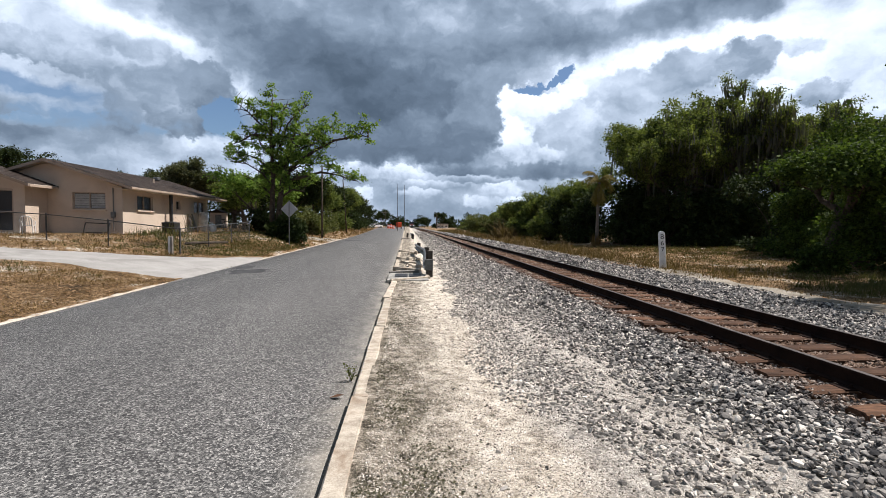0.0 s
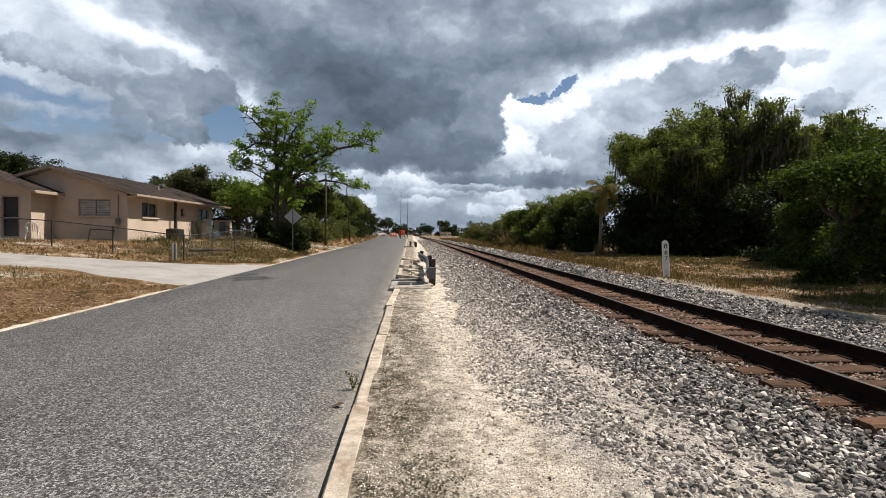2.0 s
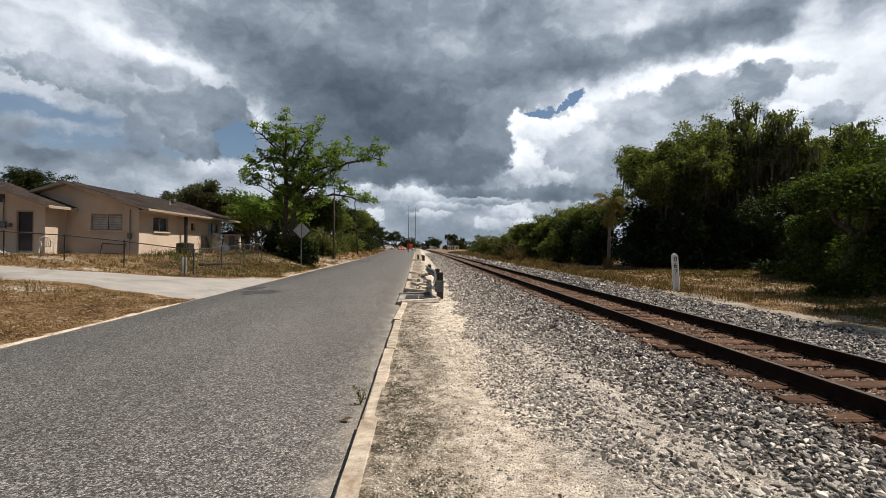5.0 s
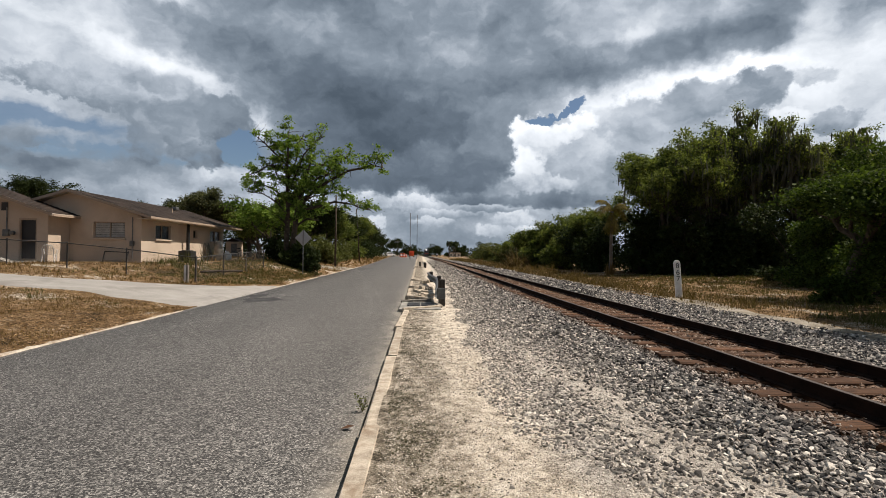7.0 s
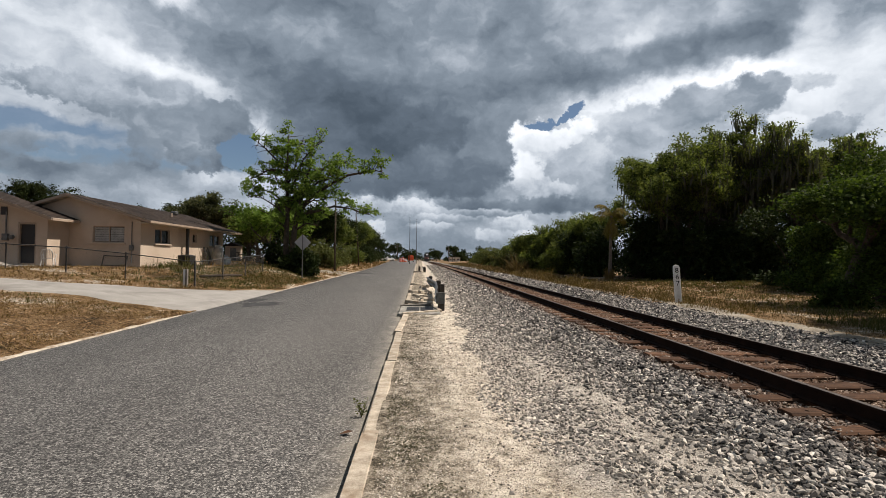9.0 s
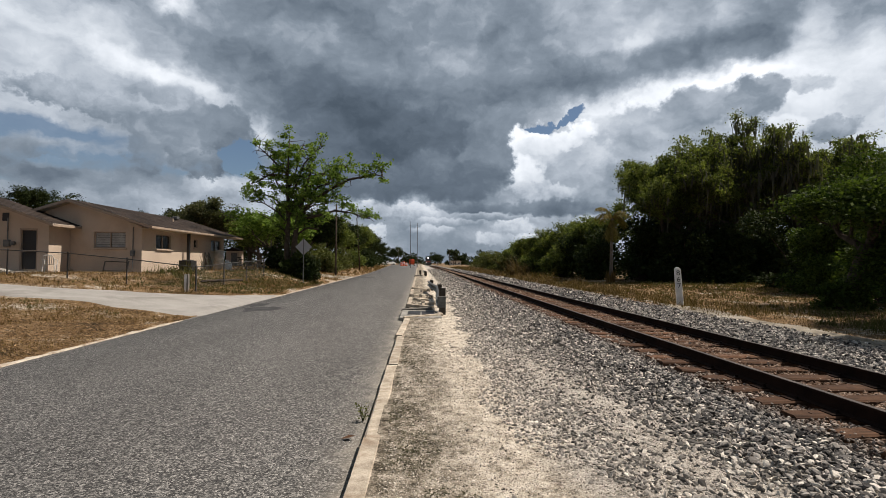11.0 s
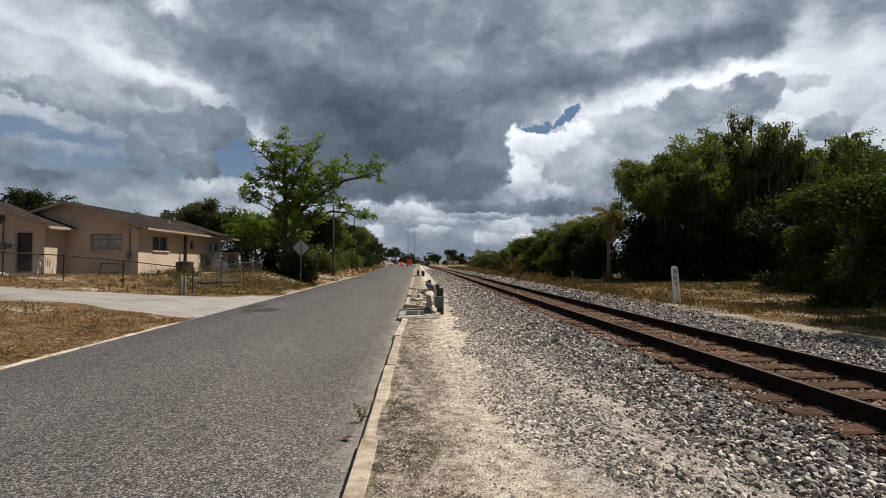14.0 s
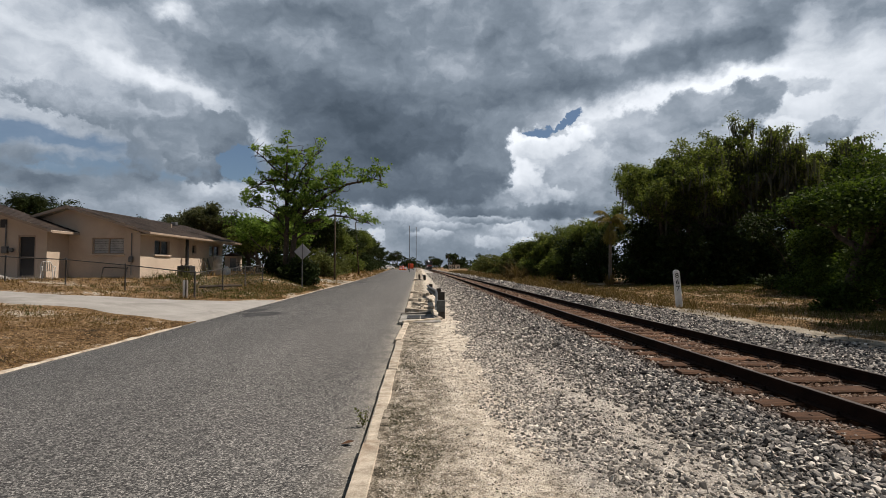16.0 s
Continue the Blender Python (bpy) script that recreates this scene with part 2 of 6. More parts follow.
def asphalt():
    m, n = material("asphalt")
    co = n.node("ShaderNodeTexCoord", out=3)
    grit = n.node("ShaderNodeTexVoronoi", out=1, Vector=co, Scale=72.0)
    dots = n.node("ShaderNodeTexVoronoi", out=1, Vector=co, Scale=150.0)
    cell = n.node("ShaderNodeTexVoronoi", out=0, Vector=co, Scale=72.0)
    tone = n.math("ADD", n.math("MULTIPLY", n.node("ShaderNodeSeparateColor", out=0, i0=grit), 0.68), n.math("MULTIPLY", n.node("ShaderNodeSeparateColor", out=1, i0=dots), 0.32))
    speck = n.ramp(tone, [(0.0, (0.010, 0.010, 0.011)), (0.32, (0.041, 0.040, 0.040)), (0.55, (0.094, 0.092, 0.089)), (0.78, (0.205, 0.199, 0.190)), (1.0, (0.476, 0.459, 0.435))])
    broad = n.noise(n.node("ShaderNodeMapping", Vector=co, Scale=(0.7, 0.16, 1)), 1.2, 6.0, 0.6)
    mid = n.noise(co, 5.0, 5.0, 0.65)
    k = n.math("ADD", n.math("MULTIPLY_ADD", broad, 0.7, 0.42), n.math("MULTIPLY", mid, 0.42))
    col = n.mix(1.0, speck, n.node("ShaderNodeCombineColor", Red=k, Green=k, Blue=n.math("MULTIPLY", k, 0.99)), "MULTIPLY")
    # sandy dust along both edges, with a ragged border
    x = n.node("ShaderNodeSeparateXYZ", out=0, i0=co)
    y = n.node("ShaderNodeSeparateXYZ", out=1, i0=co)
    kerb_x = n.math("MULTIPLY_ADD", y, -0.006, -0.47)
    to_kerb = n.math("SUBTRACT", kerb_x, x)
    to_left = n.math("SUBTRACT", x, n.math("MULTIPLY_ADD", y, -0.024, -6.15))
    near = n.math("MINIMUM", n.math("MULTIPLY", to_kerb, 1.6), n.math("MULTIPLY", to_left, 4.0))
    ragged = n.math("ADD", near, n.math("MULTIPLY", n.math("SUBTRACT", n.noise(co, 2.2, 6.0, 0.7), 0.5), 1.3))
    dust = n.ramp(ragged, [(0.0, 1.0), (0.30, 0.25), (0.75, 0.0)])
    col = n.mix(n.math("MULTIPLY", dust, 0.6), col, (0.34, 0.315, 0.27))
    # old oil and damp patches
    oil = n.ramp(n.noise(n.node("ShaderNodeMapping", Vector=co, Location=(3.1, 1.7, 0), Scale=(0.8, 0.5, 1)), 0.8, 4.0, 0.5, 0.8), [(0.66, 0.0), (0.72, 1.0)])
    col = n.mix(n.math("MULTIPLY", oil, 0.25), col, (0.05, 0.05, 0.052))
    h = n.math("ADD", n.math("MULTIPLY", cell, -1.0), n.math("MULTIPLY", mid, 0.6))
    finish(n, col, 0.88, 0, h, 0.55, 0.006, 0.3)
    return m


def earth(name, stops, scale=0.8, fine=40.0, strength=0.7, dist=0.02, specks=None):
    """Soil, sand or dry turf in several tones that change over metres and over a few centimetres."""
    m, n = material(name)
    co = n.node("ShaderNodeTexCoord", out=3)
    big = n.noise(co, scale, 7.0, 0.62, 0.3)
    mid = n.noise(co, scale * 9, 6.0, 0.65, 0.2)
    small = n.noise(co, fine, 5.0, 0.7)
    fac = n.math("ADD", n.math("MULTIPLY", big, 0.55), n.math("ADD", n.math("MULTIPLY", mid, 0.3), n.math("MULTIPLY", small, 0.15)))
    col = n.ramp(n.math("MULTIPLY_ADD", fac, 3.7, -1.27), stops)
    if specks:
        v = n.node("ShaderNodeTexVoronoi", out=1, Vector=co, Scale=specks[0])
        t = n.node("ShaderNodeSeparateColor", out=0, i0=v)
        k = n.math("MULTIPLY_ADD", t, specks[1], 1.0 - specks[1] * 0.5)
        col = n.mix(1.0, col, n.node("ShaderNodeCombineColor", Red=k, Green=k, Blue=k), "MULTIPLY")
        small = n.math("ADD", small, n.math("MULTIPLY", t, 0.5))
    finish(n, col, 0.95, 0, n.math("ADD", small, mid), strength, dist, 0.15)
    return m


def shoulder_stuff():
    """Pale limestone grit beside the kerb, grey soil and moss, going over to stone-strewn ground."""
    m, n = material("limestone grit")
    co = n.node("ShaderNodeTexCoord", out=3)
    x = n.node("ShaderNodeSeparateXYZ", out=0, i0=co)
    big = n.noise(co, 0.9, 7.0, 0.62, 0.4)
    mid = n.noise(co, 7.0, 6.0, 0.65)
    small = n.noise(co, 55.0, 5.0, 0.75)
    sand = n.ramp(n.math("ADD", n.math("MULTIPLY", mid, 0.5), n.math("MULTIPLY", small, 0.5)),
                  [(0.39, (0.123, 0.101, 0.075)), (0.455, (0.405, 0.348, 0.273)), (0.52, (0.616, 0.546, 0.444)), (0.60, (0.792, 0.730, 0.634))])
    soil = n.ramp(n.math("ADD", n.math("MULTIPLY", mid, 0.55), n.math("MULTIPLY", small, 0.45)),
                  [(0.39, (0.022, 0.019, 0.013)), (0.455, (0.112, 0.095, 0.070)), (0.52, (0.288, 0.248, 0.192)), (0.60, (0.592, 0.528, 0.440))])
    grey = n.ramp(n.math("ADD", n.math("MULTIPLY", mid, 0.4), n.math("MULTIPLY", small, 0.6)),
                  [(0.39, (0.079, 0.072, 0.063)), (0.48, (0.334, 0.304, 0.264)), (0.59, (0.686, 0.634, 0.559))])
    wob = n.math("MULTIPLY", n.math("SUBTRACT", big, 0.5), 1.5)
    xs = n.math("ADD", x, wob)
    to_sand = n.node("ShaderNodeMapRange", Value=xs, From_Min=0.05, From_Max=0.5)
    to_grey = n.node("ShaderNodeMapRange", Value=xs, From_Min=0.85, From_Max=1.35)
    col = n.mix(to_grey, n.mix(to_sand, soil, sand), grey)
    finish(n, col, 0.95, 0, n.math("ADD", small, n.math("MULTIPLY", mid, 0.7)), 1.0, 0.018, 0.1)
    return m


def leafy(name, a, b, through=0.35):
    """Leaves of two tones, partly lit through, each leaf a little different."""
    m, n = material(name)
    r = n.node("ShaderNodeNewGeometry", out=8)
    col = n.ramp(r, [(0.0, a), (1.0, b)])
    d = n.nodes.new("ShaderNodeBsdfPrincipled")
    n.put(d.inputs["Base Color"], col)
    d.inputs["Roughness"].default_value = 0.7
    d.inputs["Specular IOR Level"].default_value = 0.12
    t = n.node("ShaderNodeBsdfTranslucent", Color=n.mix(1.0, col, (1.25, 1.35, 0.6), "MULTIPLY"))
    n.node("ShaderNodeOutputMaterial", Surface=n.node("ShaderNodeMixShader", i0=through, i1=d.outputs[0], i2=t))
    return m


def stones_material():
    m, n = material("ballast stone")
    r = n.node("ShaderNodeNewGeometry", out=8)
    co = n.node("ShaderNodeTexCoord", out=3)
    g = n.noise(co, 45.0, 4.0, 0.6)
    col = n.ramp(r, [(0.0, (0.014, 0.013, 0.014)), (0.25, (0.059, 0.056, 0.054)), (0.52, (0.171, 0.158, 0.146)), (0.8, (0.369, 0.338, 0.302)), (1.0, (0.738, 0.684, 0.603))])
    k = n.math("MULTIPLY_ADD", g, 1.1, 0.45)
    col = n.mix(1.0, col, n.node("ShaderNodeCombineColor", Red=k, Green=k, Blue=k), "MULTIPLY")
    # limestone dust on the stones towards the road, rust dust near the rails
    x = n.node("ShaderNodeSeparateXYZ", out=0, i0=co)
    dust = n.node("ShaderNodeMapRange", Value=n.math("ADD", x, n.math("MULTIPLY", n.noise(co, 1.1, 4.0, 0.6), 1.6)), From_Min=4.1, From_Max=1.8)
    col = n.mix(n.math("MULTIPLY", dust, 0.28), col, n.mix(r, (0.26, 0.235, 0.20), (0.80, 0.74, 0.63)))
    off = n.math("ABSOLUTE", n.math("SUBTRACT", x, 5.22))
    rust = n.node("ShaderNodeMapRange", Value=off, From_Min=1.55, From_Max=0.75)
    col = n.mix(n.math("MULTIPLY", rust, 0.62), col, (0.22, 0.115, 0.055))
    finish(n, col, 0.85, 0, g, 0.4, 0.004, 0.3)
    return m


def striped_wood(name, a, b, along=1, rough=0.85, vary=0.5):
    """Weathered timber with long grain and splits."""
    m, n = material(name)
    co = n.node("ShaderNodeTexCoord", out=3)
    s = [14.0, 14.0, 14.0]
    s[along] = 0.9
    grain = n.noise(n.node("ShaderNodeMapping", Vector=co, Scale=tuple(s)), 3.0, 7.0, 0.7)
    spots = n.noise(co, 4.0, 5.0, 0.6)
    col = n.ramp(n.math("ADD", n.math("MULTIPLY", grain, 0.65), n.math("MULTIPLY", spots, 0.35)), [(0.34, a), (0.66, b)])
    r = n.node("ShaderNodeObjectInfo", out=5)
    k = n.math("MULTIPLY_ADD", r, vary, 1.0 - vary / 2)
    col = n.mix(1.0, col, n.node("ShaderNodeCombineColor", Red=k, Green=k, Blue=k), "MULTIPLY")
    finish(n, col, rough, 0, grain, 0.6, 0.006, 0.2)
    return m


def plain(name, color, rough=0.5, metal=0.0, glow=None, spec=0.5):
    m, n = material(name)
    co = n.node("ShaderNodeTexCoord", out=3)
    g = n.noise(co, 9.0, 5.0, 0.6)
    col = n.ramp(g, [(0.3, tuple(c * 0.82 for c in color)), (0.7, tuple(min(1, c * 1.08) for c in color))])
    finish(n, col, n.math("MULTIPLY_ADD", g, 0.2, rough - 0.1), metal, g, 0.1, 0.003, spec, glow)
    return m


def shingles():
    m, n = material("old shingles")
    co = n.node("ShaderNodeTexCoord", out=3)
    big = n.noise(co, 0.7, 6.0, 0.65, 0.4)
    fine = n.noise(co, 30.0, 4.0, 0.7)
    col = n.ramp(n.math("ADD", n.math("MULTIPLY", big, 0.6), n.math("MULTIPLY", fine, 0.4)),
                 [(0.38, (0.014, 0.011, 0.009)), (0.52, (0.04, 0.03, 0.025)), (0.66, (0.085, 0.066, 0.054))])
    finish(n, col, 0.92, 0, fine, 0.6, 0.01, 0.2)
    return m


ASPHALT = asphalt()
GRASSLAND = earth("dry turf", [(0.0, (0.029, 0.029, 0.012)), (0.28, (0.088, 0.055, 0.024)), (0.52, (0.189, 0.116, 0.052)), (0.74, (0.277, 0.185, 0.097)), (0.86, (0.420, 0.361, 0.277)), (0.97, (0.521, 0.470, 0.386))], 0.5, 45.0, 1.0, 0.05, (30.0, 1.2))
SHOULDER = shoulder_stuff()
SAND = earth("pale sand", [(0.0, (0.068, 0.058, 0.041)), (0.35, (0.163, 0.139, 0.105)), (0.65, (0.272, 0.241, 0.190)), (1.0, (0.381, 0.347, 0.286))], 0.7, 40.0, 0.6, 0.02)
BED = earth("fine ballast", [(0.0, (0.018, 0.017, 0.016)), (0.4, (0.072, 0.068, 0.061)), (0.7, (0.198, 0.184, 0.167)), (1.0, (0.405, 0.378, 0.333))], 0.9, 30.0, 1.0, 0.04, (22.0, 1.5))
STONE = stones_material()


def chips_material():
    m, n = material("limestone chips")
    r = n.node("ShaderNodeNewGeometry", out=8)
    co = n.node("ShaderNodeTexCoord", out=3)
    col = n.ramp(r, [(0.0, (0.07, 0.062, 0.052)), (0.25, (0.32, 0.283, 0.235)), (0.6, (0.60, 0.54, 0.465)), (1.0, (0.86, 0.80, 0.71))])
    finish(n, col, 0.95, 0, n.noise(co, 90.0, 4.0, 0.6), 0.5, 0.004, 0.1)
    return m


CHIPS = chips_material()
CONCRETE = worn("kerb concrete", (0.27, 0.225, 0.17), (0.62, 0.545, 0.44), 7.0, 75.0, 0.9, stain=(0.24, 0.17, 0.11), vary=0.25, spec=0.2, strength=0.6)
DRIVE = worn("drive concrete", (0.270, 0.257, 0.236), (0.369, 0.353, 0.329), 1.1, 30.0, 0.9, stain=(0.198, 0.184, 0.167), spec=0.2)
OLD_CONCRETE = worn("drain concrete", (0.17, 0.165, 0.15), (0.42, 0.40, 0.355), 4.0, 50.0, 0.9, stain=(0.08, 0.08, 0.07), spec=0.2)
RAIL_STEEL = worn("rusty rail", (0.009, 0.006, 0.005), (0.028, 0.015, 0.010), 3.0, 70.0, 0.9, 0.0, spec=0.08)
RAIL_TOP = worn("rail tread", (0.07, 0.058, 0.05), (0.15, 0.13, 0.115), 2.0, 60.0, 0.55, 0.6, 0.05)
TIE_WOOD = striped_wood("creosoted tie", (0.02, 0.012, 0.008), (0.165, 0.085, 0.046), 0, vary=0.9)
GREY_WOOD = striped_wood("grey timber", (0.06, 0.055, 0.05), (0.25, 0.23, 0.20), 2)
STUCCO = worn("beige stucco", (0.52, 0.425, 0.335), (0.61, 0.51, 0.41), 1.0, 70.0, 0.92, strength=0.25, stain=(0.45, 0.365, 0.285), spec=0.2)
ROOF = shingles()
TRIM = worn("faded trim", (0.32, 0.245, 0.185), (0.44, 0.35, 0.275), 2.0, 40.0, 0.7)
SOFFIT = plain("soffit", (0.55, 0.50, 0.43), 0.8)
GLASS = plain("dark window", (0.03, 0.034, 0.038), 0.18)
BLIND = worn("white louvre", (0.26, 0.26, 0.25), (0.44, 0.44, 0.42), 3.0, 30.0, 0.6)
SCREEN = plain("dark screen", (0.028, 0.028, 0.03), 0.6)
WHITE = worn("white paint", (0.62, 0.61, 0.58), (0.80, 0.79, 0.77), 4.0, 40.0, 0.6)
MILE_WHITE = worn("whitewashed post", (0.66, 0.65, 0.62), (0.85, 0.84, 0.82), 5.0, 50.0, 0.75, stain=(0.42, 0.41, 0.38))
BLACK = plain("black paint", (0.018, 0.018, 0.019), 0.6)
GALV = worn("galvanised steel", (0.11, 0.11, 0.108), (0.23, 0.23, 0.225), 5.0, 60.0, 0.5, 0.6)
SIGN_BACK = worn("sign back", (0.36, 0.37, 0.385), (0.46, 0.47, 0.485), 3.0, 40.0, 0.55, 0.3)
DARK_STEEL = worn("dark steel", (0.04, 0.038, 0.036), (0.11, 0.105, 0.10), 5.0, 50.0, 0.6, 0.5)
BEAM = worn("dull guard beam", (0.07, 0.072, 0.072), (0.17, 0.175, 0.17), 5.0, 50.0, 0.55, 0.4)
BARK = worn("bark", (0.035, 0.028, 0.021), (0.115, 0.092, 0.07), 5.0, 26.0, 0.95, strength=1.0, dist=0.03, spec=0.1)
PALM_BARK = worn("palm bark", (0.12, 0.10, 0.08), (0.24, 0.205, 0.165), 5.0, 26.0, 0.95, strength=0.8, dist=0.02, spec=0.1)
LEAF = leafy("bright leaves", (0.06, 0.105, 0.018), (0.25, 0.34, 0.085), 0.48)
# leaf colour darker than real foliage: shade under trees is put into it
LEAF_DARK = leafy("shade-darkened leaves", (0.012, 0.020, 0.006), (0.045, 0.062, 0.018), 0.15)
LEAF_GREY = leafy("dull grey-green leaves", (0.035, 0.040, 0.020), (0.13, 0.135, 0.075), 0.35)
LEAF_MID = leafy("tree leaves", (0.034, 0.050, 0.013), (0.20, 0.225, 0.075), 0.48)
LEAF_VINE = leafy("vine leaves", (0.014, 0.028, 0.006), (0.10, 0.14, 0.030), 0.32)
LEAF_OLIVE = leafy("olive scrub leaves", (0.05, 0.06, 0.02), (0.17, 0.18, 0.07), 0.35)
MOSS = leafy("hanging moss", (0.055, 0.058, 0.042), (0.13, 0.13, 0.10), 0.2)
STRAW = leafy("dry grass blades", (0.111, 0.068, 0.027), (0.264, 0.178, 0.081), 0.25)
GREEN_GRASS = leafy("green grass blades", (0.045, 0.050, 0.015), (0.13, 0.122, 0.042), 0.25)
PALM_LEAF = leafy("yellowed palm fronds", (0.10, 0.085, 0.02), (0.26, 0.20, 0.06), 0.3)
ORANGE = plain("safety orange", (0.72, 0.10, 0.02), 0.6)


# ---- mesh building ----
class Shape:
    """Collects boxes, tubes and sheets into one mesh."""

    def __init__(self):
        self.v, self.f = [], []

    def add(self, verts, faces, m=None):
        k = len(self.v)
        self.v += [tuple(m @ Vector(p)) for p in verts] if m else [tuple(p) for p in verts]
        self.f += [tuple(i + k for i in f) for f in faces]
        return self

    def box(self, c, s, m=None, taper=1.0):
        x, y, z = (a / 2 for a in s)
        vs = [(c[0] + i * x * (taper if kk > 0 else 1), c[1] + j * y * (taper if kk > 0 else 1), c[2] + kk * z) for kk in (-1, 1) for j in (-1, 1) for i in (-1, 1)]
        return self.add(vs, [(0, 2, 3, 1), (4, 5, 7, 6), (0, 1, 5, 4), (2, 6, 7, 3), (0, 4, 6, 2), (1, 3, 7, 5)], m)

    def tube(self, pts, radii, n=8, caps=True, m=None):
        pts = [Vector(p) for p in pts]
        vs, fs = [], []
        for i, p in enumerate(pts):
            d = (pts[min(i + 1, len(pts) - 1)] - pts[max(i - 1, 0)]).normalized()
            a = d.cross(Vector((0.31, 0.95, 0.05)) if abs(d.y) < 0.9 else Vector((1, 0, 0))).normalized()
            b = d.cross(a)
            for j in range(n):
                t = 2 * math.pi * j / n
                vs.append(p + (a * math.cos(t) + b * math.sin(t)) * radii[i])
        for i in range(len(pts) - 1):
            for j in range(n):
                fs.append((i * n + j, i * n + (j + 1) % n, (i + 1) * n + (j + 1) % n, (i + 1) * n + j))
        if caps:
            fs.append(tuple(range(n - 1, -1, -1)))
            fs.append(tuple(range((len(pts) - 1) * n, len(pts) * n)))
        return self.add(vs, fs, m)

    def prism(self, outline, y0, y1, m=None):
        """An outline in (x, z), pulled along y."""
        k = len(outline)
        vs = [(x, y0, z) for x, z in outline] + [(x, y1, z) for x, z in outline]
        fs = [tuple(range(k)), tuple(range(2 * k - 1, k - 1, -1))] + [(i, k + i, k + (i + 1) % k, (i + 1) % k) for i in range(k)]
        return self.add(vs, fs, m)

    def mesh(self, name, bevel=0.0, smooth=False, seg=1, weld=False):
        me = bpy.data.meshes.new(name)
        me.from_pydata(self.v, [], self.f)
        bm = bmesh.new()
        bm.from_mesh(me)
        bmesh.ops.recalc_face_normals(bm, faces=bm.faces)
        if weld:
            bmesh.ops.remove_doubles(bm, verts=bm.verts, dist=0.0005)
        if bevel:
            bmesh.ops.bevel(bm, geom=bm.edges[:], offset=bevel, segments=seg, affect="EDGES", clamp_overlap=True)
        bm.to_mesh(me)
        bm.free()
        if smooth:
            me.shade_smooth()
        return me


def part(name, shape, mat, parent=None, label="", bevel=0.0, smooth=False):
    """Links a shape or mesh as one object, under a thing or part if one is given."""
    me = shape.mesh(name, bevel, smooth, weld=name == "wall") if isinstance(shape, Shape) else shape
    if not me.materials:
        me.materials.append(mat)
    ob = new(name, me)
    if parent:
        ob.parent = parent
    return tagged(ob, label)


def thing(name, at, label, category, group="", kind="", turn=0.0):
    ob = new(name)
    ob.matrix_basis = pose(*at, 0, 0, turn)
    ob.empty_display_size = 0.2
    return tagged(ob, label, category, group, kind)


def fast_mesh(name, verts, quads):
    """A mesh from arrays of corners and of faces that all have three or all have four sides."""
    me = bpy.data.meshes.new(name)
    k = len(quads)
    me.vertices.add(len(verts))
    me.vertices.foreach_set("co", np.asarray(verts, np.float32).ravel())
    c = len(quads[0])
    me.loops.add(k * c)
    me.loops.foreach_set("vertex_index", np.asarray(quads, np.int32).ravel())
    me.polygons.add(k)
    me.polygons.foreach_set("loop_start", np.arange(0, k * c, c, dtype=np.int32))
    me.update(calc_edges=True)
    me.shade_flat()
    return me


# ---- the lie of the land ----
def left_edge(y):
    """The road's far side."""
    return -6.15 - 0.024 * np.clip(y, -20, 170)


def kerb_edge(y):
    """The road's side towards the track."""
    return -0.515 - 0.0068 * np.clip(y - 12, 0, 190)


def road_z(y):
    t = np.clip((np.asarray(y, float) - 60) / 100, 0, 1)
    return 0.75 * t * t * (3 - 2 * t)


def ground_z(x, y):
    x, y = np.asarray(x, float), np.asarray(y, float)
    s = left_edge(y) - x
    run = np.interp(y, [0, 14, 21, 27, 32, 38, 45, 54, 60], [11, 10.5, 10, 6, 3.4, 3.4, 9, 9, 5])
    t = np.clip(s / run, 0, 1)
    left = 0.02 + 1.0 * t * (1.15 - 0.15 * t) * np.interp(y, [-20, 6], [0.4, 1.0])
    right = 0.06 + 0.16 * np.clip((x - 9) / 25, 0, 1)
    z = np.where(s > 0, np.maximum(left, road_z(y) * np.clip(1 - s / 40, 0, 1)), np.where(x > 8.6, right, -0.12))
    wave = 0.05 * np.sin(x * 0.9 + 1.3) * np.sin(y * 0.7) + 0.03 * np.sin(x * 2.3 - y * 1.7)
    return z + np.where((s > 0.6) | (x > 9.4), wave * 0.6, 0.0)


def sheet(name, xs, ys, zf, mat):
    X, Y = np.meshgrid(xs, ys)
    V = np.stack([X, Y, zf(X, Y)], -1).reshape(-1, 3)
    a, b = len(xs), len(ys)
    i = (np.arange(b - 1)[:, None] * a + np.arange(a - 1)[None]).ravel()
    me = fast_mesh(name, V, np.stack([i, i + 1, i + a + 1, i + a], -1))
    me.shade_smooth()
    me.materials.append(mat)
    return new(name, me)


gx = np.concatenate([np.linspace(-900, -60, 15)[:-1], np.linspace(-60, -24, 25)[:-1], np.linspace(-24, -6, 91)[:-1], [-6.0, -4, 0, 4, 8.5],
                     np.linspace(8.7, 20, 40), np.linspace(20, 60, 28)[1:], np.linspace(60, 900, 15)[1:]])
gy = np.concatenate([np.linspace(-200, -10, 12)[:-1], np.linspace(-10, 45, 221)[:-1], np.linspace(45, 170, 100)[:-1], np.linspace(170, 2500, 30)])
ground = tagged(sheet("ground", gx, gy, ground_z, GRASSLAND), "dry patchy grass and sandy soil beside road and track", "ground", kind="structure")

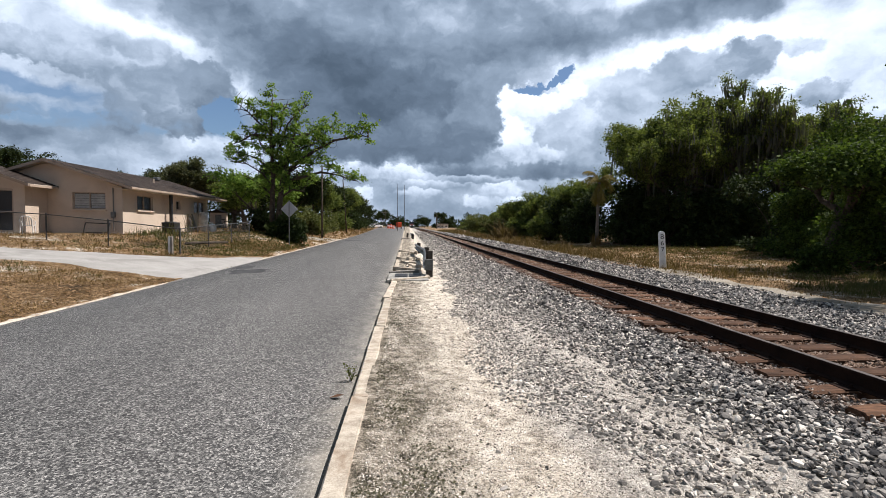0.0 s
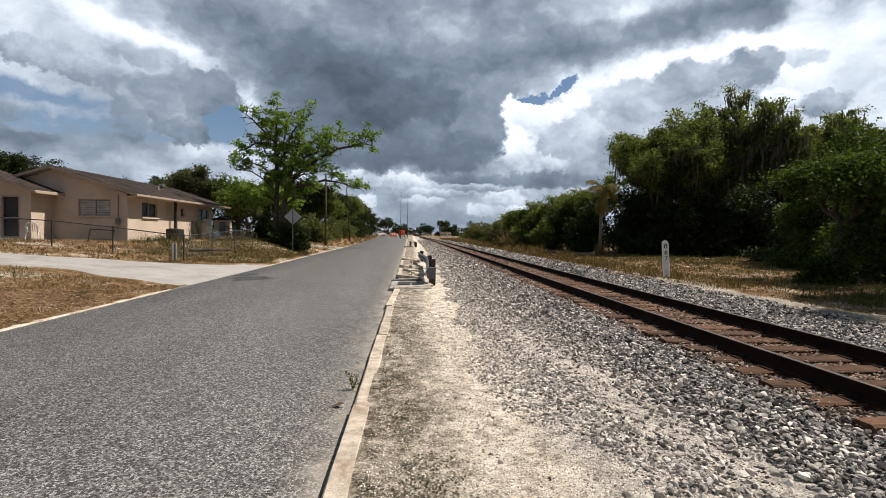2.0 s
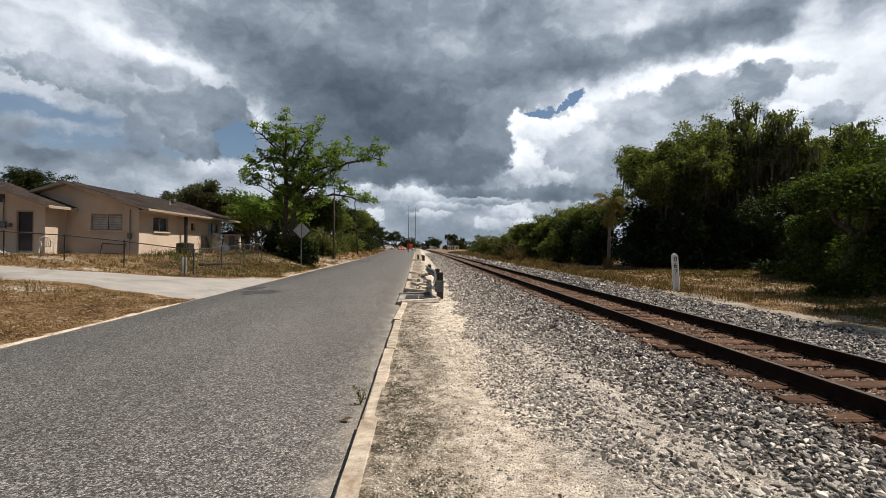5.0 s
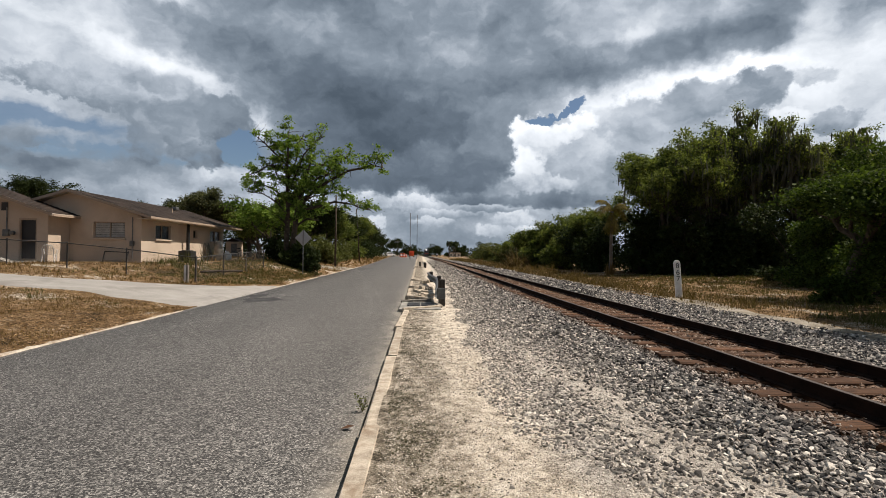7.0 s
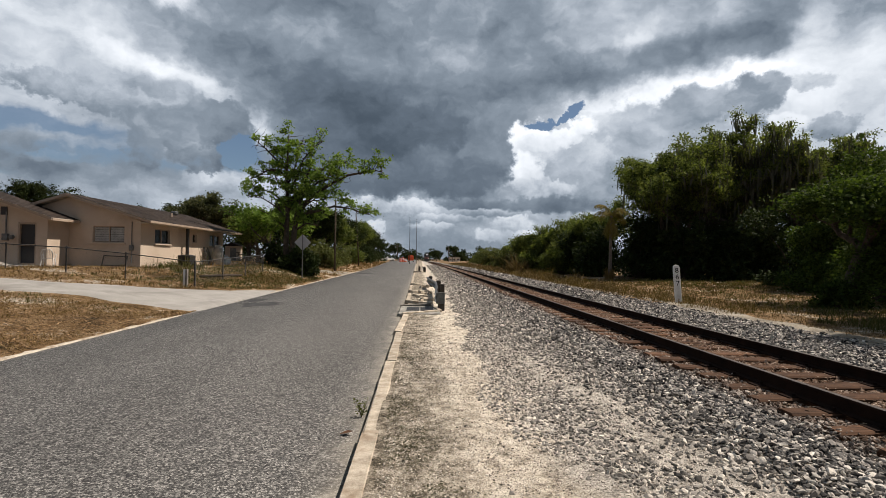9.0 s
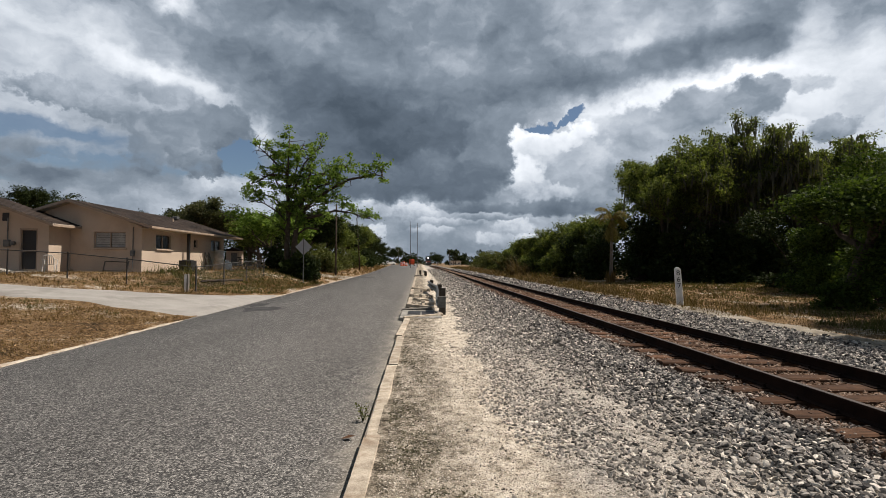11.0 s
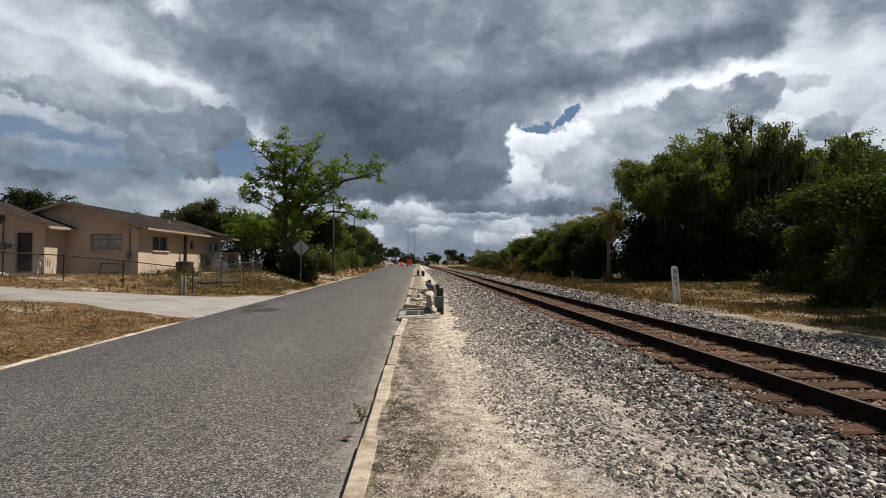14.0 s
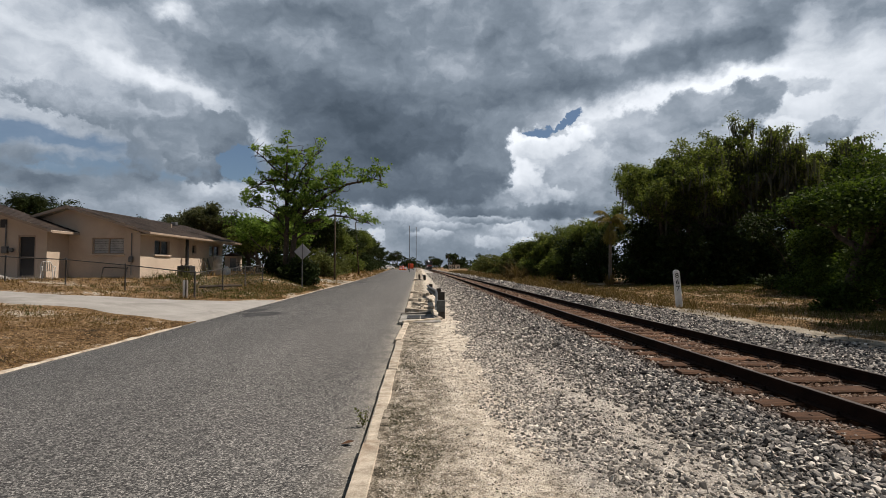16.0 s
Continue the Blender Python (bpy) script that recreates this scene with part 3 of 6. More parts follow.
# road: a slab with ragged edges
ry = np.concatenate([np.linspace(-30, 60, 361)[:-1], np.linspace(60, 420, 120)])
rv, rq = [], []
rnd = np.random.RandomState(5)
for i, y in enumerate(ry):
    j = 0.05 * math.sin(y * 1.3) + 0.04 * rnd.randn() * (y < 60)
    l, k = float(left_edge(y)) + j - 0.02, float(kerb_edge(y)) - 0.024 + 0.010 * math.sin(y * 2.1)
    z = float(road_z(y))
    for x, dz in ((l - 0.12, -0.12), (l, 0.012), (l * 0.7 + k * 0.3, 0.05), ((l + k) / 2, 0.06), (k, 0.0), (k + 0.01, -0.12)):
        rv.append((x, y, z + dz))
    if i:
        rq += [((i - 1) * 6 + c, (i - 1) * 6 + c + 1, i * 6 + c + 1, i * 6 + c) for c in range(5)]
road_mesh = fast_mesh("road", rv, rq)
road_mesh.shade_smooth()
road_mesh.materials.append(ASPHALT)
road = tagged(new("road", road_mesh), "worn grey asphalt road with sandy edges", "road", kind="structure")


def strip(name, near, far, label, mat, lift=0.03, n=40):
    """A drive between two border lines, laid over the ground."""
    vs, qs = [], []
    for i in range(n + 1):
        t = i / n * (len(near) - 1)
        k = min(int(t), len(near) - 2)
        a = Vector(near[k]).lerp(Vector(near[k + 1]), t - k)
        b = Vector(far[k]).lerp(Vector(far[k + 1]), t - k)
        row = [a.lerp(b, c / 12) for c in range(13)]
        for c, p in enumerate(row):
            rough = 0.06 * math.sin(p.x * 3.1 + c) if c in (0, 12) else 0
            inside = p.x > float(left_edge(p.y)) - 0.05
            z = 0.022 if inside else float(ground_z(p.x, p.y)) + lift
            vs.append((p.x, p.y + rough, max(z, 0.022) - (0.07 if c in (0, 12) else 0)))
    for i in range(n):
        qs += [(i * 13 + c, i * 13 + c + 1, (i + 1) * 13 + c + 1, (i + 1) * 13 + c) for c in range(12)]
    me = fast_mesh(name, vs, qs)
    me.shade_smooth()
    me.materials.append(mat)
    return tagged(new(name, me), label, "driveway", kind="structure")


strip("driveway", [(-6.4, 13.9), (-7.7, 14.0), (-9.8, 14.5), (-12.0, 14.4), (-26, 14.9)], [(-6.6, 24.0), (-7.9, 20.9), (-10.3, 18.4), (-14.2, 17.0), (-26, 17.4)],
      "pale concrete driveway flaring towards the road", DRIVE, 0.045)
strip("far_driveway", [(-7.25, 45), (-9, 45), (-13, 45), (-20, 45)], [(-7.45, 54), (-9.5, 50), (-13, 48.5), (-20, 48.5)], "pale sandy drive entrance", SAND, 0.03)


def bed_z(x, y):
    x, y = np.asarray(x, float), np.asarray(y, float)
    z = np.interp(x, [-1.2, -0.3, 1.2, 3.0, 3.75, 6.7, 7.4, 8.8, 9.6], [0.02, 0.075, 0.055, 0.035, -0.035, -0.035, 0.02, 0.05, -0.05])
    return z + 0.012 * np.sin(x * 3.1 + y * 1.1) * np.sin(y * 2.3) + 0.6 * road_z(y) * np.clip((1.0 - x) / 2, 0, 1)


def shoulder_sheet():
    xs = np.concatenate([np.linspace(0, 1, 24), np.linspace(1, 3.2, 22)[1:]])
    ys = np.concatenate([np.linspace(-20, 40, 241)[:-1], np.linspace(40, 420, 90)])
    X, Y = np.meshgrid(xs, ys)
    k = kerb_edge(Y) + 0.12
    X = np.where(X < 1, k + (1 - k) * X, X)
    V = np.stack([X, Y, bed_z(X, Y)], -1).reshape(-1, 3)
    a, b = len(xs), len(ys)
    i = (np.arange(b - 1)[:, None] * a + np.arange(a - 1)[None]).ravel()
    me = fast_mesh("shoulder", V, np.stack([i, i + 1, i + a + 1, i + a], -1))
    me.shade_smooth()
    me.materials.append(SHOULDER)
    return tagged(new("shoulder", me), "pale limestone grit with grey soil between kerb and ballast", "verge", kind="structure")


shoulder_sheet()


def sand_path():
    xs, ys = np.linspace(0, 1, 16), np.linspace(4, 60, 225)
    X, Y = np.meshgrid(xs, ys)
    half = (0.62 + 0.16 * np.sin(Y * 0.9) + 0.1 * np.sin(Y * 2.3)) * np.interp(Y, [4, 10, 16, 21, 60], [0.5, 1.1, 1.0, 0.25, 0.08])
    X2 = 9.35 + 0.2 * np.sin(Y * 0.4) + (X - 0.5) * 2 * half
    Z = np.maximum(ground_z(X2, Y), 0.045) + 0.025 - 0.06 * (np.abs(X - 0.5) * 2) ** 4
    i = (np.arange(224)[:, None] * 16 + np.arange(15)[None]).ravel()
    me = fast_mesh("sand_path", np.stack([X2, Y, Z], -1).reshape(-1, 3), np.stack([i, i + 1, i + 17, i + 16], -1))
    me.shade_smooth()
    me.materials.append(SAND)
    return tagged(new("sand_path", me), "bare sandy strip between ballast and lawn", "path", kind="structure")


def sand_edge(y0, y1, seed):
    """Pale sand washed along the road's edge."""
    r = np.random.RandomState(seed)
    ys = np.arange(y0, y1, 0.12)
    n = len(ys)
    wide = 0.065 + 0.03 * np.sin(ys * 1.7) + 0.025 * np.sin(ys * 4.1 + 1) + 0.03 * r.randn(n)
    wide = np.clip(wide, 0.03, 0.3) * np.clip((ys - y0) / 0.8, 0.05, 1) * np.clip((y1 - ys) / 0.8, 0.05, 1)
    c = np.linspace(-0.35, 1, 7)
    X = left_edge(ys)[:, None] + 0.02 - wide[:, None] * c[None]
    Y = np.repeat(ys[:, None], 7, 1)
    s_ = np.minimum(X, left_edge(Y) - 0.01)
    Z = ground_z(s_, Y) + 0.014 - np.array([0.035, 0.004, 0, 0, 0, 0.006, 0.04])[None]
    i = (np.arange(n - 1)[:, None] * 7 + np.arange(6)[None]).ravel()
    me = fast_mesh("sand_edge", np.stack([X, Y, Z], -1).reshape(-1, 3), np.stack([i, i + 7, i + 8, i + 1], -1))
    me.shade_smooth()
    me.materials.append(EDGE_SAND)
    return tagged(new("sand_edge", me), "pale sand washed along the asphalt's edge", "road edge", kind="structure")


EDGE_SAND = earth("washed sand", [(0.0, (0.14, 0.10, 0.065)), (0.35, (0.33, 0.265, 0.20)), (0.65, (0.48, 0.42, 0.34)), (1.0, (0.62, 0.56, 0.47))], 2.5, 60.0, 0.6, 0.01)
sand_path()
sand_edge(3.0, 13.4, 1)
sand_edge(21.5, 60.0, 2)
tagged(sheet("ballast_bed", np.concatenate([np.linspace(2.4, 9.6, 40)]), np.concatenate([np.linspace(-20, 40, 241)[:-1], np.linspace(40, 900, 120)]),
             lambda x, y: bed_z(x, y) - 0.004 + 0.004 * (x > 3.25), BED), "grey crushed stone track bed", "track bed", kind="structure")


# damp stain on the road by the drive mouth
STAIN = earth("damp asphalt", [(0.0, (0.03, 0.03, 0.031)), (0.5, (0.055, 0.055, 0.056)), (1.0, (0.09, 0.09, 0.09))], 3.0, 90.0, 0.5, 0.006)


def road_stain(cx, cy, w_, d, seed):
    r = random.Random(seed)
    ring = [(cx + w_ * math.cos(t * .35) * r.uniform(.55, 1), cy + d * math.sin(t * .35) * r.uniform(.55, 1)) for t in range(18)]

    def z(x, y):
        l, k = float(left_edge(y)), float(kerb_edge(y)) - .03
        f = (x - l) / (k - l)
        return float(np.interp(f, [0, .3, .5, 1], [.012, .05, .06, 0])) + 0.005
    s = Shape().add([(cx, cy, z(cx, cy))] + [(x, y, z(x, y)) for x, y in ring], [(0, i + 1, (i + 1) % 18 + 1) for i in range(18)])
    ob = part("road_stain", s, STAIN)
    return tagged(ob, "dark damp stain on the asphalt", "stain", kind="structure")


road_stain(-5.32, 16.32, 0.8, 1.1, 2)
road_stain(-6.00, 17.98, 0.45, 0.9, 3)
road_stain(-5.7, 50.0, 1.1, 2.4, 4)


# ---- railway ----
def track_x(y):
    """The track's centre line: straight, then bending slightly away from the road far off."""
    y = np.asarray(y, float)
    return 5.22 - 0.00006 * np.clip(y - 110, 0, None) ** 2


TIE_TOP, RAIL_TOP_Z = 0.05, 0.222
rail_outline = [(-0.070, 0), (0.070, 0), (0.070, 0.012), (0.012, 0.030), (0.009, 0.128), (0.036, 0.136), (0.036, 0.158), (0.030, 0.168),
                (-0.030, 0.168), (-0.036, 0.158), (-0.036, 0.136), (-0.009, 0.128), (-0.012, 0.030), (-0.070, 0.012)]


def rail(side, parent):
    ys = np.concatenate([[-20.0], np.arange(0, 110, 10), np.arange(110, 700, 12)])
    vs, qs, k = [], [], len(rail_outline)
    for y in ys:
        cx = float(track_x(y)) + side * 0.7525
        vs += [(cx + x, y, RAIL_TOP_Z - 0.168 + z) for x, z in rail_outline]
    for i in range(len(ys) - 1):
        qs += [(i * k + j, i * k + (j + 1) % k, (i + 1) * k + (j + 1) % k, (i + 1) * k + j) for j in range(k)]
    me = fast_mesh("rail", vs, qs)
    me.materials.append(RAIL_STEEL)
    me.materials.append(RAIL_TOP)
    idx = np.zeros(len(qs), np.int32)
    idx[8 - 1::k] = 1
    me.polygons.foreach_set("material_index", idx)
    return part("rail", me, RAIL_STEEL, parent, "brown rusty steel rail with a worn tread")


track = thing("railway_track", (0, 0, 0), "single railway track with rusty rails on weathered wooden ties", "railway track", kind="structure")
rail(-1, track)
rail(1, track)


def tie_mesh(seed):
    r = random.Random(seed)
    s = Shape()
    L, W, T = 1.3, 0.115, 0.18
    xs = [-L, -0.9, -0.3, 0.35, 0.95, L]
    vs, fs = [], []
    for x in xs:
        a, b = W + r.uniform(-.012, .008), W + r.uniform(-.012, .008)
        t = r.uniform(-.012, .006)
        vs += [(x, -a, -T), (x, -a, t - 0.02), (x, -a + 0.022, t), (x, b - 0.022, t + r.uniform(-.006, .006)), (x, b, t - 0.02), (x, b, -T)]
    for i in range(5):
        fs += [(i * 6 + j, i * 6 + j + 1, i * 6 + j + 7, i * 6 + j + 6) for j in range(5)]
    fs += [(0, 1, 2, 3, 4, 5), (35, 34, 33, 32, 31, 30)]
    s.add(vs, fs)
    me = s.mesh("tie")
    me.materials.append(TIE_WOOD)
    return me


tie_meshes = [tie_mesh(i) for i in range(6)]
plate = Shape().box((0, 0, 0.004), (0.36, 0.19, 0.016)).mesh("tie_plate", 0.003)
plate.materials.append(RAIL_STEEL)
spike = Shape().box((0, 0, 0.012), (0.03, 0.026, 0.036)).mesh("spike", 0.004)
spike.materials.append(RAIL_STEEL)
tr = random.Random(11)
TIE_STEP = 0.535
far_ties = Shape()
for i in range(444):
    y = 2.3 + (i - 24) * TIE_STEP
    cx = float(track_x(y)) + tr.uniform(-.05, .05)
    m = pose(cx, y + tr.uniform(-.025, .025), TIE_TOP + tr.uniform(-.012, .004), tr.uniform(-1, 1), 0, tr.uniform(-1.2, 1.2))
    if i < 300:
        tie = part("tie", tr.choice(tie_meshes), TIE_WOOD, track)
        tie.matrix_basis = m
        if 22 < i < 69:
            for side in (-1, 1):
                px = float(track_x(y)) + side * 0.7525 - cx
                pl = part("tie_plate", plate, RAIL_STEEL, tie)
                pl.location = (px, 0, 0.0)
                for dx, dy in ((-0.085, -0.05), (0.085, 0.05), (0.085, -0.05)):
                    if 24 < i < 46 and tr.random() < 0.85:
                        sp = part("spike", spike, RAIL_STEEL, tie)
                        sp.location = (px + dx, dy, 0.008 + tr.uniform(0, .02))
    else:
        far_ties.box((0, 0, -0.09), (2.6, 0.23, 0.18), m)
tagged(part("far_tie", far_ties, TIE_WOOD, track), kind="stuff")


# crushed stone: every piece a small broken block
def stone_cloud(name, rows, seed, label, simple=False, stuff=None):
    """rows: arrays of x, y, z, size."""
    r = np.random.RandomState(seed)
    k = len(rows)
    g = (1 + 5 ** 0.5) / 2
    ico = np.array([(-1, g, 0), (1, g, 0), (-1, -g, 0), (1, -g, 0), (0, -1, g), (0, 1, g), (0, -1, -g), (0, 1, -g), (g, 0, -1), (g, 0, 1), (-g, 0, -1), (-g, 0, 1)]) * 0.29
    if simple:
        ico = np.array([(1, 0, 0), (-1, 0, 0), (0, 1, 0), (0, -1, 0), (0, 0, 1), (0, 0, -1)]) * 0.62
    nv = len(ico)
    shape = ico[None] * r.uniform(.62, 1.22, (k, nv, 1)) + r.uniform(-.095, .095, (k, nv, 3))
    shape *= (rows[:, 3, None] * np.stack([r.uniform(.9, 1.5, k), r.uniform(.65, 1.0, k), r.uniform(.35, .65, k)], -1))[:, None]
    q = r.randn(k, 4) * np.array([1, .3, .3, 1])
    q /= np.linalg.norm(q, axis=1, keepdims=True)
    a, b, c, d = q.T
    R = np.stack([1 - 2 * (c * c + d * d), 2 * (b * c - a * d), 2 * (b * d + a * c), 2 * (b * c + a * d), 1 - 2 * (b * b + d * d), 2 * (c * d - a * b),
                  2 * (b * d - a * c), 2 * (c * d + a * b), 1 - 2 * (b * b + c * c)], -1).reshape(k, 3, 3)
    V = np.einsum("kij,knj->kni", R, shape) + rows[:, None, :3]
    F = np.array([(0, 11, 5), (0, 5, 1), (0, 1, 7), (0, 7, 10), (0, 10, 11), (1, 5, 9), (5, 11, 4), (11, 10, 2), (10, 7, 6), (7, 1, 8),
                  (3, 9, 4), (3, 4, 2), (3, 2, 6), (3, 6, 8), (3, 8, 9), (4, 9, 5), (2, 4, 11), (6, 2, 10), (8, 6, 7), (9, 8, 1)])
    if simple:
        F = np.array([(0, 2, 4), (2, 1, 4), (1, 3, 4), (3, 0, 4), (2, 0, 5), (1, 2, 5), (3, 1, 5), (0, 3, 5)])
    Q = (np.arange(k)[:, None, None] * nv + F[None]).reshape(-1, 3)
    me = fast_mesh(name, V.reshape(-1, 3), Q)
    me.materials.append(stuff or STONE)
    return tagged(new(name, me), label, "gravel", kind="stuff")


def ballast_rows(y0, y1, per_m2, size, seed, xs=(1.0, 9.0)):
    r = np.random.RandomState(seed)
    n = int((xs[1] - xs[0]) * (y1 - y0) * per_m2)
    x, y = r.uniform(xs[0], xs[1], n), r.uniform(y0, y1, n)
    # the stones' border wanders; beyond it they lie scattered
    border = 0.82 + 0.12 * np.sin(y * 1.9 + 1) + 0.06 * np.sin(y * 4.3) + 0.022 * (y - 6).clip(0, 25) + 0.5 * np.clip(4.2 - y, 0, 2)
    p = np.where(x > border, np.clip(0.75 + (x - border) * 0.4, 0, 1.0), 0.010)
    pale = np.exp(-((x - 2.72 + 0.14 * y - 0.08 * np.sin(y * 2.7)) / 0.30) ** 2) * np.clip((11 - y) / 4, 0, 1)      # a streak of finer pale grit
    p = p * (1 - 0.85 * pale)
    p = p * (0.92 + 0.18 * np.sin(x * 2.1 + 0.6 * y) * np.sin(y * 0.8))
    off = np.abs(x - track_x(y))
    p = np.where(off < 1.3, 0.95, p)
    p = np.where(np.abs(off - 0.7525) < 0.1, 0, p)
    on_tie = (np.abs(((y - 2.3) / TIE_STEP + 0.5) % 1 - 0.5) * TIE_STEP < 0.12) & (off < 1.3)
    p = np.where(on_tie, np.where(off < 0.68, 0.42, 0.16), p)
    p = np.where(x > 8.2, p * np.clip((9.2 - x), 0, 1), p)
    keep = r.rand(n) < p
    x, y = x[keep], y[keep]
    sz = size * r.lognormal(0, 0.32, len(x)).clip(0.45, 1.9)
    sz = np.where(np.abs(x - 5.22) < 1.35, sz * 0.8, sz) * np.clip(0.72 + 0.14 * (x - 1), 0.72, 1.0)
    z = bed_z(x, y) + sz * np.clip(0.06 * x - 0.04, 0.0, 0.16) + np.where((x > 2.6) & (np.abs(x - 5.22) > 1.35), r.uniform(0, 0.03, len(x)), 0) + np.where(np.abs(x - 5.22) < 1.35, 0.036, 0) + on_tie[keep] * 0.025
    return np.stack([x, y, z, sz], -1)


stone_cloud("ballast_stones", np.concatenate([ballast_rows(2.4, 9, 1300, 0.040, 1, (0.4, 9.0))]),
            7, "angular grey and white crushed stone ballast")
stone_cloud("ballast_stones", np.concatenate([ballast_rows(9, 20, 760, 0.054, 2, (0.5, 9.2)), ballast_rows(20, 45, 170, 0.085, 3, (0.6, 9.2)), ballast_rows(45, 120, 46, 0.16, 4, (0.9, 9.0)), ballast_rows(-10, 2.4, 420, 0.06, 5, (0.6, 9.2))]), 9,
            "angular grey and white crushed stone ballast farther along", True)


def grit_rows(n, seed, size, x0, x1, y0, y1):
    r = np.random.RandomState(seed)
    x, y = r.uniform(x0, x1, n), y0 + (y1 - y0) * r.rand(n) ** 1.6
    ok = x > kerb_edge(y) + 0.22
    x, y = x[ok], y[ok]
    sz = size * r.lognormal(0, 0.5, len(x)).clip(0.4, 3)
    return np.stack([x, y, bed_z(x, y) + sz * 0.1, sz], -1)


stone_cloud("shoulder_grit", np.concatenate([grit_rows(62000, 21, 0.0075, -0.4, 2.4, 2.4, 9), grit_rows(9000, 22, 0.015, -0.4, 2.8, 6, 22)]),
            8, "loose limestone chips on the sandy verge", True, CHIPS)


# ---- kerb ----
kerb = thing("kerb", (0, 0, 0), "pale weathered concrete kerb in cast lengths", "kerb", kind="structure")


def kerb_block(y0, y1, lean=0.0, sink=0.0):
    """One cast length of kerb with rounded, chipped edges."""
    n = max(2, int((y1 - y0) / 0.35))
    vs, fs = [], []
    r = random.Random(int(y0 * 100) + 7)
    prof = [(0.0, -0.15), (0.0, 0.062), (0.014, 0.082), (0.146, 0.084), (0.160, 0.070), (0.160, -0.1)]
    for i in range(n + 1):
        y = y0 + (y1 - y0) * i / n
        x0 = float(kerb_edge(y)) + lean * (i / n - .5)
        for px, pz in prof:
            vs.append((x0 + px + r.uniform(-.006, .006), y, float(road_z(y)) + pz - sink + r.uniform(-.005, .005)))
    for i in range(n):
        fs += [(i * 6 + j, i * 6 + j + 1, i * 6 + j + 7, i * 6 + j + 6) for j in range(5)]
    fs += [tuple(range(6)), tuple(range(n * 6 + 5, n * 6 - 1, -1))]
    return part("kerbstone", Shape().add(vs, fs), CONCRETE, kerb, smooth=False)


kr = random.Random(3)
for a, b in ((-5, -1.7), (-1.68, 1.3), (1.32, 4.28), (4.3, 7.33), (7.35, 10.15)):
    kerb_block(a, b, kr.uniform(-.02, .02), kr.uniform(0, .01))
kerb_block(10.2, 13.25, 0.09, -0.01)
y = 17.4
while y < 60:
    kerb_block(y, y + 2.96, kr.uniform(-.03, .03), kr.uniform(0, .015))
    y += 3.0
while y < 150:
    kerb_block(y, y + 8.9)
    y += 9.0


# ---- trees ----
def grow(base, height, spread, radius, seed, fork=0.3, levels=4, lean=(0, 0), up=0.55, kids=(3, 4), wig=0.22, first=None):
    """Trunk and limbs as tubes; gives the shape and the places where leaves hang."""
    r = random.Random(seed)
    s, tips = Shape(), []

    def limb(p, d, length, rad, level):
        pts, rr = [p.copy()], [rad]
        segs = 5 if level < 2 else 4
        for i in range(segs):
            d = (d + Vector((r.gauss(0, wig), r.gauss(0, wig), r.gauss(0, wig * 0.6) + up * 0.10))).normalized()
            p = p + d * (length / segs)
            pts.append(p.copy())
            rr.append(rad * (1 - 0.62 * (i + 1) / segs))
        s.tube(pts, rr, 8 if level < 2 else 5 if level == 2 else 4, caps=False)
        if level >= levels - 2:
            tips.extend((q, level) for q in pts[2:])
        if level == levels:
            return
        for k in range(r.randint(*kids)):
            t = r.uniform(0.35, 1.0)
            i = min(int(t * segs), segs - 1)
            q = pts[i].lerp(pts[i + 1], t * segs - i)
            az = r.uniform(0, 2 * math.pi)
            side = Vector((math.cos(az) * spread, math.sin(az) * spread, r.uniform(0.0, 0.9) * up + 0.1))
            limb(q, (d * 0.55 + side).normalized(), length * r.uniform(0.55, 0.8), rr[i] * 0.62, level + 1)

    b = Vector(base)
    d0 = Vector((lean[0], lean[1], 1)).normalized()
    top = b + d0 * height * fork
    mid = b.lerp(top, 0.5) + Vector((r.gauss(0, .05), r.gauss(0, .05), 0)) * height * 0.1
    s.tube([b - Vector((0, 0, 0.25)), b + d0 * 0.25, mid, top], [radius * 1.5, radius * 1.1, radius * 0.92, radius * 0.85], 10, caps=False)
    ways = first or [(math.cos(a + r.uniform(-.5, .5)) * spread, math.sin(a + r.uniform(-.5, .5)) * spread, up + r.uniform(0, .5))
                     for a in (0, 2.1, 4.2)]
    for wv in ways:
        v = Vector(wv)
        limb(top - d0 * r.uniform(0, 0.12) * height * fork, v.normalized(), height * (0.36 if first is None else 0.36 * v.length), radius * 0.6, 1)
    return s, tips


def leaves(tips, per_tip, cloud, size, seed, droop=0.0, mat=None, name="crown"):
    """Small folded leaves in loose clumps round the twig ends."""
    r = np.random.RandomState(seed)
    c = np.array([tuple(t[0]) for t in tips])
    c = np.repeat(c, per_tip, 0)
    n = len(c)
    c = c + r.randn(n, 3) * cloud * np.array([1, 1, 0.55])
    d = r.randn(n, 3) * np.array([1, 1, 0.6]) - np.array([0, 0, droop])
    d /= np.linalg.norm(d, axis=1, keepdims=True)
    e = np.cross(d, r.randn(n, 3))
    e /= np.linalg.norm(e, axis=1, keepdims=True)
    L = (size * r.lognormal(0, 0.3, n))[:, None]
    W = L * 0.34
    V = np.stack([c, c + d * L * 0.5 + e * W, c + d * L, c + d * L * 0.5 - e * W], 1)
    me = fast_mesh(name, V.reshape(-1, 3), np.arange(n * 4).reshape(-1, 4))
    me.materials.append(mat)
    return me


